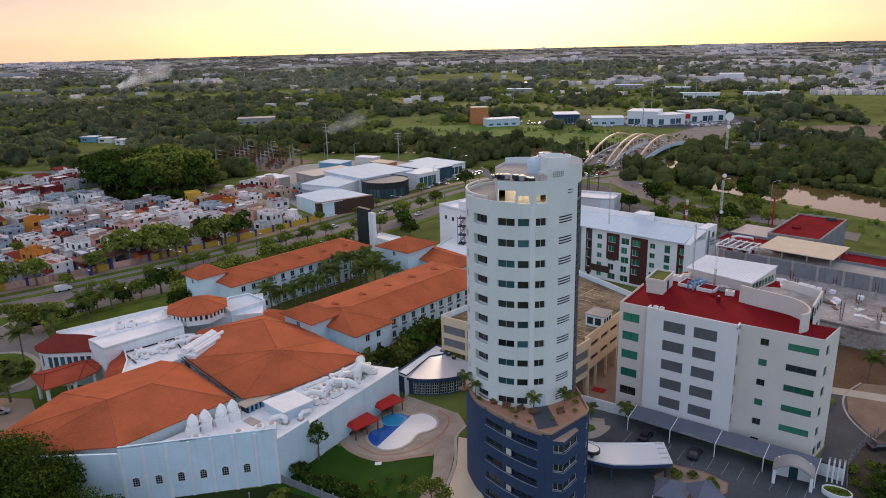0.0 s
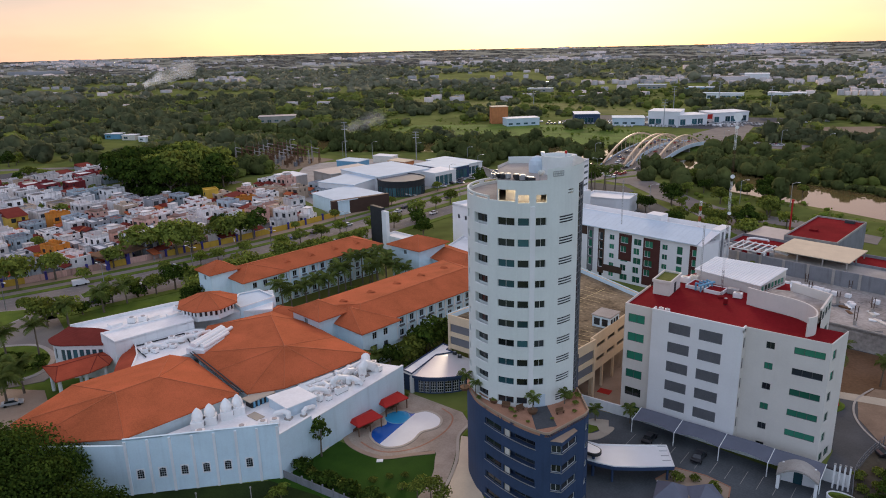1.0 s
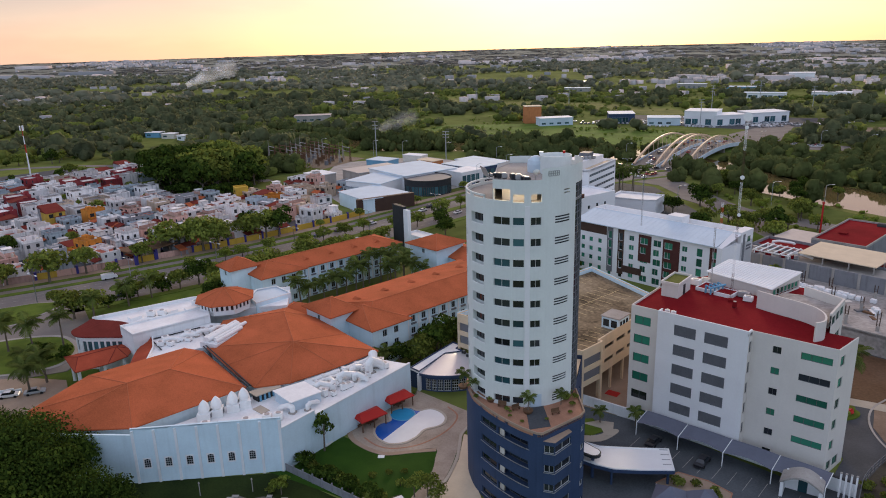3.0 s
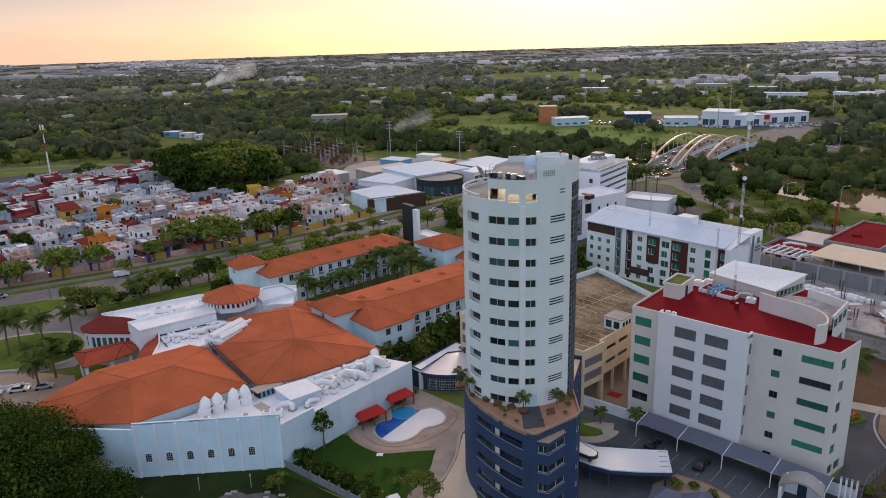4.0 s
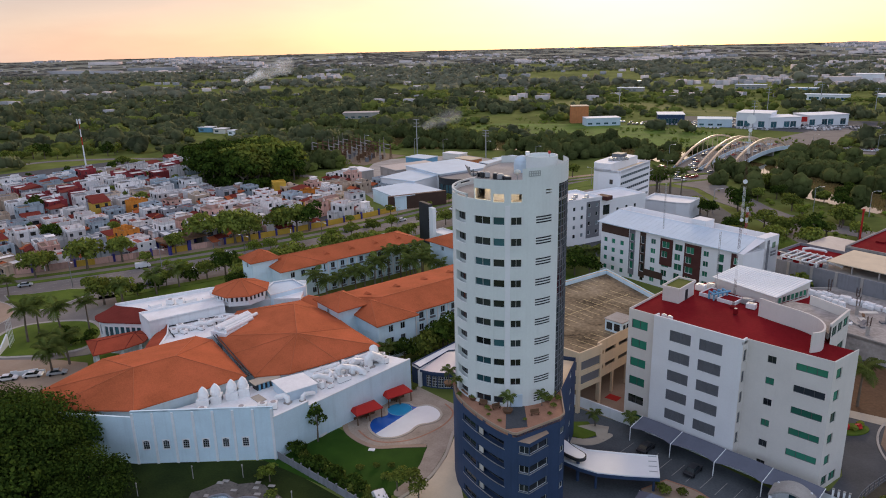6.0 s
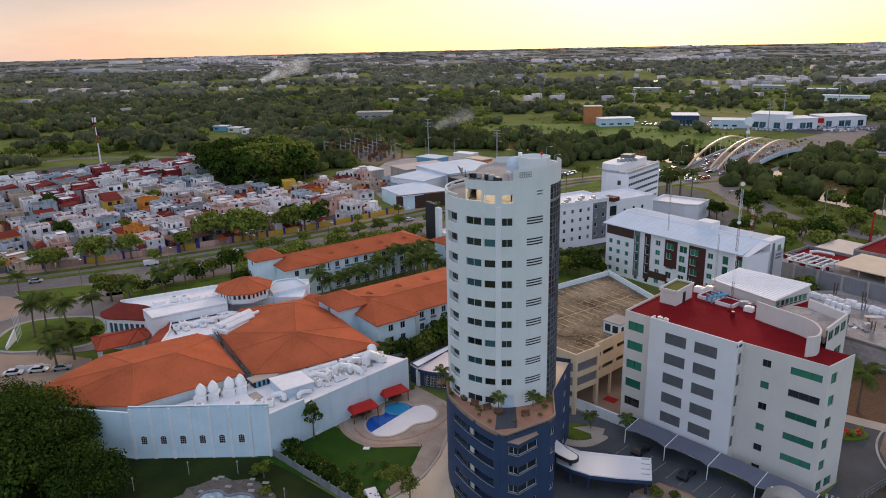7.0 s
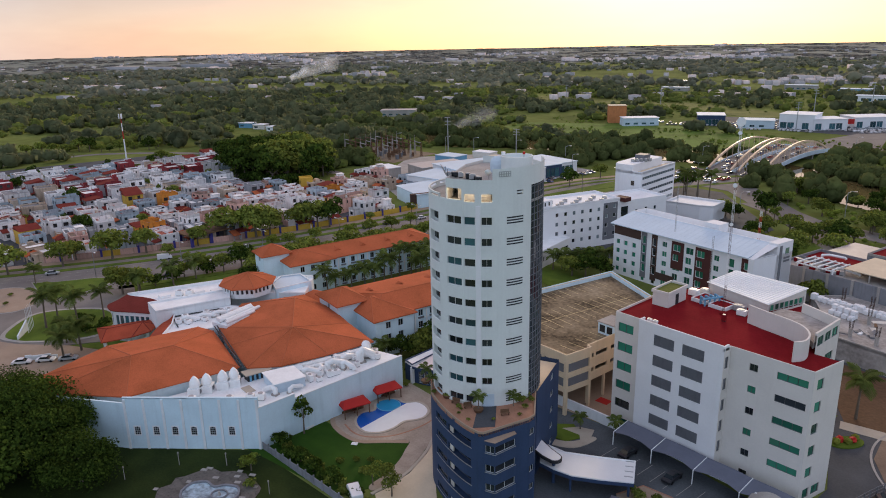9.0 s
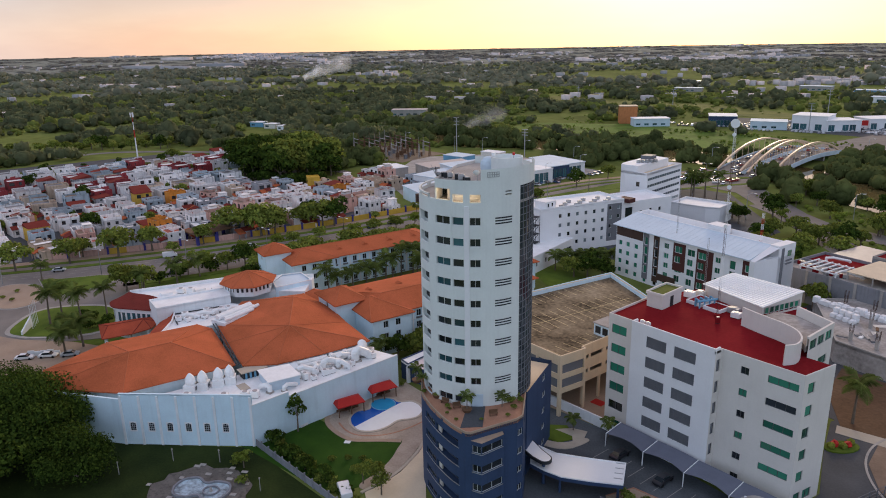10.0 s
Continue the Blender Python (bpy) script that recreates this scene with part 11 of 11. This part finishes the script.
# ---- showrooms beyond the bridge and other far buildings ----
for x, y, a, w, d, h, wm, rm, lab in (
    (-306, 574, 33, 22, 24, 8.5, "tower_blue", "white_roof", "dark glazed showroom with a pale flat roof"),
    (-272, 579, 27, 27, 20, 6.2, "metal_blue", "metal_blue", "pale blue low car showroom hall"),
    (-247, 596, 12, 26, 26, 11.5, "office_white", "white_roof", "white car showroom with a glazed corner"),
    (-221, 600, 50, 26, 20, 8.5, "office_white", "white_roof", "white showroom annexe with wide panes"),
    (-203, 632, 53, 35, 22, 8.5, "office_white", "white_roof", "white and red car showroom"),
    (-349, 530, 50, 30, 14, 6.5, "metal_blue", "white_roof", "low glazed workshop with a pale roof"),
    (-373, 541, 45, 15, 12, 15.0, "orange_paint", "beige_roof", "brick orange windowless block building"),
    (-583, 440, 47, 36, 16, 6.0, "concrete", "metal_grey", "long grey warehouse among trees"),
    (-605, 296, 30, 14, 9, 4.2, "pale_blue_paint", "white_roof", "turquoise house among trees"),
    (-584, 300, 30, 12, 8, 4.0, "tank", "white_roof", "cream house among trees"),
    (-561, 302, 10, 9, 8, 4.0, "hotel_white", "white_roof", "small white house among trees"),
    (-488, 283, 10, 10, 8, 3.4, "concrete", "metal_grey", "grey shed among trees"),
    (-300, 880, 10, 46, 16, 6, "office_white", "metal_blue", "long white hall with a blue roof"),
    (-230, 900, 10, 40, 20, 7, "office_white", "white_roof", "wide white industrial hall"),
    (-350, 960, 12, 36, 18, 7, "pale_blue_paint", "metal_blue", "long blue industrial hall"),
    (-345, 1200, 14, 36, 30, 13, "office_white", "white_roof", "tall white hall far off"),
    (-440, 1010, 14, 40, 14, 6, "concrete", "metal_blue", "grey hall with a blue roof"),
    (-560, 900, 20, 36, 14, 5, "concrete", "metal_blue", "long shed with a blue roof"),
    (-640, 1040, 20, 40, 14, 5, "office_white", "metal_grey", "long low white shed"),
):
    b = thing("far_building", x, y, 0, a, lab, "building", "far buildings")
    o = [(0, 0), (w, 0), (w, d), (0, d)]
    # glazed bays on part of the front, plain wall elsewhere
    k = int(w / 5.6)
    if wm in ("office_white", "tower_blue"):
        bays = [(1.0 + 5.4 * i, 0.6, 5.8 + 5.4 * i, min(h - 2.4, 5.4)) for i in range(k) if (i * 7 + int(-x)) % 3 or wm == "tower_blue"]
    elif wm == "orange_paint":
        bays = []
    else:
        bays = [(1.5 + 7 * i, 1.2, 5.2 + 7 * i, 2.8) for i in range(int(w / 7.5))]
    wall_run(b, o, 0, h, M[wm], {0: (bays, "glass_tint", "frame", 1)} if bays else None)
    part("roof", boxes((-0.4, -0.4, h, w + 0.4, d + 0.4, h + 0.4)), M[rm], b)
rd = thing("sign_box", -207.2, 626.2, 4.0, 40, "red blank sign box on the showroom front", "sign")
part("box", boxes((0, -0.6, 0, 5.0, 0, 4.0)), M["red_paint"], rd)


def box_town(name, spots, material, label):
    vs, fs, base = [], [], 0
    q = np.array([[x, y, z] for z in (0, 1) for x, y in ((-.5, -.5), (.5, -.5), (.5, .5), (-.5, .5))], float)
    f = np.array([(4, 5, 6, 7), (0, 1, 5, 4), (1, 2, 6, 5), (2, 3, 7, 6), (3, 0, 4, 7)])
    for x, y, w, d, h, a in spots:
        c, s = math.cos(a), math.sin(a)
        p = q * (w, d, h)
        vs.append(np.stack((x + p[:, 0] * c - p[:, 1] * s, y + p[:, 0] * s + p[:, 1] * c, p[:, 2] + lie(x, y)), axis=1))
        fs.append(f + base)
        base += 8
    return tagged(raw_mesh(name, np.concatenate(vs), np.concatenate(fs), material), label, "town", kind="stuff")


rs = np.random.RandomState(40)
town, roofs = [], []
tries = 0
while len(town) < 3000 and tries < 60000:
    tries += 1
    az, r = radians(rs.uniform(-8, 100)), rs.uniform(0.18, 1.0) ** 0.8 * 4700
    if r < 650:
        continue
    x, y = -r * math.sin(az), r * math.cos(az)
    if not settled(x, y):
        continue
    big_ = rs.random() < (0.04 if r < 1800 else 0.14)
    w_, d_ = (rs.uniform(22, 50), rs.uniform(14, 26)) if big_ else (rs.uniform(6, 13), rs.uniform(6, 10))
    town.append((x, y, w_, d_, rs.uniform(4, 8) if not big_ else rs.uniform(7, 12), rs.uniform(-0.3, 0.9)))
for i in range(520):
    az, r = radians(rs.uniform(-8, 100)), rs.uniform(900, 3600)
    town.append((-r * math.sin(az), r * math.cos(az), rs.uniform(7, 18), rs.uniform(7, 12), rs.uniform(4, 7), rs.uniform(-0.3, 0.9)))
# white terraces in rows beyond the showrooms
for row_ in range(5):
    for k in range(11):
        town.append((-170 + k * 7.6 + rs.uniform(-1, 1), 985 + row_ * 40 + k * 2.2, 6.6, 10, rs.uniform(4.5, 7), 0.28))
# long industrial halls near the horizon
for x0, y0, x1, y1, d_, h_ in ((-2659, 756, -2323, 840, 40, 10), (-2607, 989, -2464, 1096, 40, 10), (-3781, 1243, -3648, 1318, 60, 14), (-1394, 365, -1323, 424, 30, 8), (-1440, 410, -1370, 470, 24, 8), (-1480, 330, -1430, 380, 20, 7)):
    town.append(((x0 + x1) / 2, (y0 + y1) / 2, math.hypot(x1 - x0, y1 - y0), d_, h_, math.atan2(y1 - y0, x1 - x0)))
box_town("far_town", town, mat("far_town_walls", (0.50, 0.50, 0.51), 0.85, 0.1, 0.05, 1.0, 0.0, island=0.9, hue=(1.15, 0.95, 0.85)), "pale scattered houses of the far town")
# two smoke plumes from field fires
def smoke(name, scale, thick, top):
    m = bpy.data.materials.new(name)
    m.use_nodes = True
    sn, sl = m.node_tree.nodes, m.node_tree.links
    sn.clear()
    so, sx, sa = sn.new("ShaderNodeOutputMaterial"), sn.new("ShaderNodeMixShader"), sn.new("ShaderNodeAddShader")
    sf, sd, st = sn.new("ShaderNodeBsdfDiffuse"), sn.new("ShaderNodeBsdfTranslucent"), sn.new("ShaderNodeBsdfTransparent")
    sf.inputs[0].default_value, sd.inputs[0].default_value = (0.62, 0.62, 0.63, 1), (0.5, 0.5, 0.5, 1)
    g, tx, mr = sn.new("ShaderNodeNewGeometry"), sn.new("ShaderNodeTexNoise"), sn.new("ShaderNodeMapRange")
    tx.inputs["Scale"].default_value, tx.inputs["Detail"].default_value = scale, 3.0
    mr.inputs[1].default_value, mr.inputs[2].default_value, mr.inputs[3].default_value, mr.inputs[4].default_value = 0.30, 0.75, 0.0, thick
    sl.new(g.outputs["Position"], tx.inputs["Vector"])
    sl.new(tx.outputs[0], mr.inputs[0])
    sp, fd, mu = sn.new("ShaderNodeSeparateXYZ"), sn.new("ShaderNodeMapRange"), sn.new("ShaderNodeMath")
    fd.inputs[1].default_value, fd.inputs[2].default_value, fd.inputs[3].default_value, fd.inputs[4].default_value = top * 0.15, top, 1.0, 0.0
    mu.operation = "MULTIPLY"
    sl.new(g.outputs["Position"], sp.inputs[0])
    sl.new(sp.outputs[2], fd.inputs[0])
    sl.new(fd.outputs[0], mu.inputs[0])
    sl.new(mr.outputs[0], mu.inputs[1])
    sl.new(mu.outputs[0], sx.inputs[0])
    sl.new(sf.outputs[0], sa.inputs[0])
    sl.new(sd.outputs[0], sa.inputs[1])
    sl.new(st.outputs[0], sx.inputs[1])
    sl.new(sa.outputs[0], sx.inputs[2])
    sl.new(sx.outputs[0], so.inputs[0])
    return m


for x, y, s, n, smoke_m in ((-1235, 668, 1.0, 26, smoke("thick_smoke", 0.05, 0.40, 60.0)), (-425, 392, 0.42, 14, smoke("thin_smoke", 0.12, 0.12, 26.0))):
    bm = bmesh.new()
    r = random.Random(int(s * 10))
    prev = None
    for k, layer in ((k, layer) for layer in (1.0, 0.72, 0.45) for k in range(n)):
        prev = prev if k else None
        t = k / (n - 1)
        c = Vector((50 * t, 95 * t, 3 + 38 * math.sin(1.35 * t))) * s
        q = (3.5 + 22 * t) * s * layer * (1 if k < n - 1 else 0.4)
        ring = []
        for j in range(18):
            a = 2 * math.pi * j / 18
            d = Vector((math.cos(a) * 0.9, math.cos(a) * -0.4, math.sin(a) * 0.8))
            ring.append(bm.verts.new(c + d * q * (1 + 0.5 * noise.noise(c * 0.06 / s + d * 1.3))))
        if prev:
            for j in range(18):
                bm.faces.new((prev[j], prev[(j + 1) % 18], ring[(j + 1) % 18], ring[j]))
        prev = ring
    sp_ = thing("smoke_plume", x, y, 0, 0, "thin grey smoke rising from a field fire", "smoke")
    ob = part("smoke", bm, smoke_m, sp_)
    for p in ob.data.polygons:
        p.use_smooth = True

# rows of parked cars before the far showrooms
def far_cars(name, rows_, label):
    vs, fs, base = [], [], 0
    rs = np.random.RandomState(77)
    prof = np.array([[-2.2, 0.3], [-2.2, 0.9], [-1.3, 1.0], [-0.8, 1.45], [0.6, 1.45], [1.2, 0.95], [2.2, 0.8], [2.2, 0.3]])
    n = len(prof)
    side = [list(range(n))[::-1], list(range(n, 2 * n))]
    for x0, y0, x1, y1, turn, k in rows_:
        for i in range(k):
            if rs.rand() < 0.18:
                continue
            x, y = x0 + (x1 - x0) * i / k + rs.uniform(-0.3, 0.3), y0 + (y1 - y0) * i / k + rs.uniform(-0.5, 0.5)
            a = radians(turn) + rs.uniform(-0.05, 0.05)
            c, s = math.cos(a), math.sin(a)
            for w in (-0.85, 0.85):
                vs.append(np.stack((x + prof[:, 0] * c - w * s, y + prof[:, 0] * s + w * c, prof[:, 1]), axis=1))
            for j in range(n):
                fs.append((base + j, base + (j + 1) % n, base + n + (j + 1) % n, base + n + j))
            base += 2 * n
    v = np.concatenate(vs)
    m = bpy.data.meshes.new(name)
    sides = [tuple(base_ + q for q in f) for base_ in range(0, base, 2 * n) for f in side]
    m.from_pydata(v.tolist(), [], fs + sides)
    ob = new(name, m)
    m.materials.append(mat("far_car_paint", (0.42, 0.42, 0.43), 0.3, 0.05, 0.5, 3.0, 0.0, spec=0.6, island=1.6))
    return tagged(ob, label, "parked cars", kind="stuff")


far_cars("far_parked_cars", [(-322, 575 - 7 * q, -178, 627 - 7 * q, 110, 42) for q in range(2)] + [(-392, 560, -330, 578, 100, 18), (-300, 640, -220, 664, 100, 24), (-330, 560, -312, 572, 100, 6), (-285, 570, -250, 578, 110, 12), (-240, 585, -215, 588, 100, 9), (-196, 612, -168, 648, 130, 14), (-188, 606, -160, 642, 130, 14), (-160, 640, -120, 690, 40, 18)], "rows of parked cars before the showrooms")
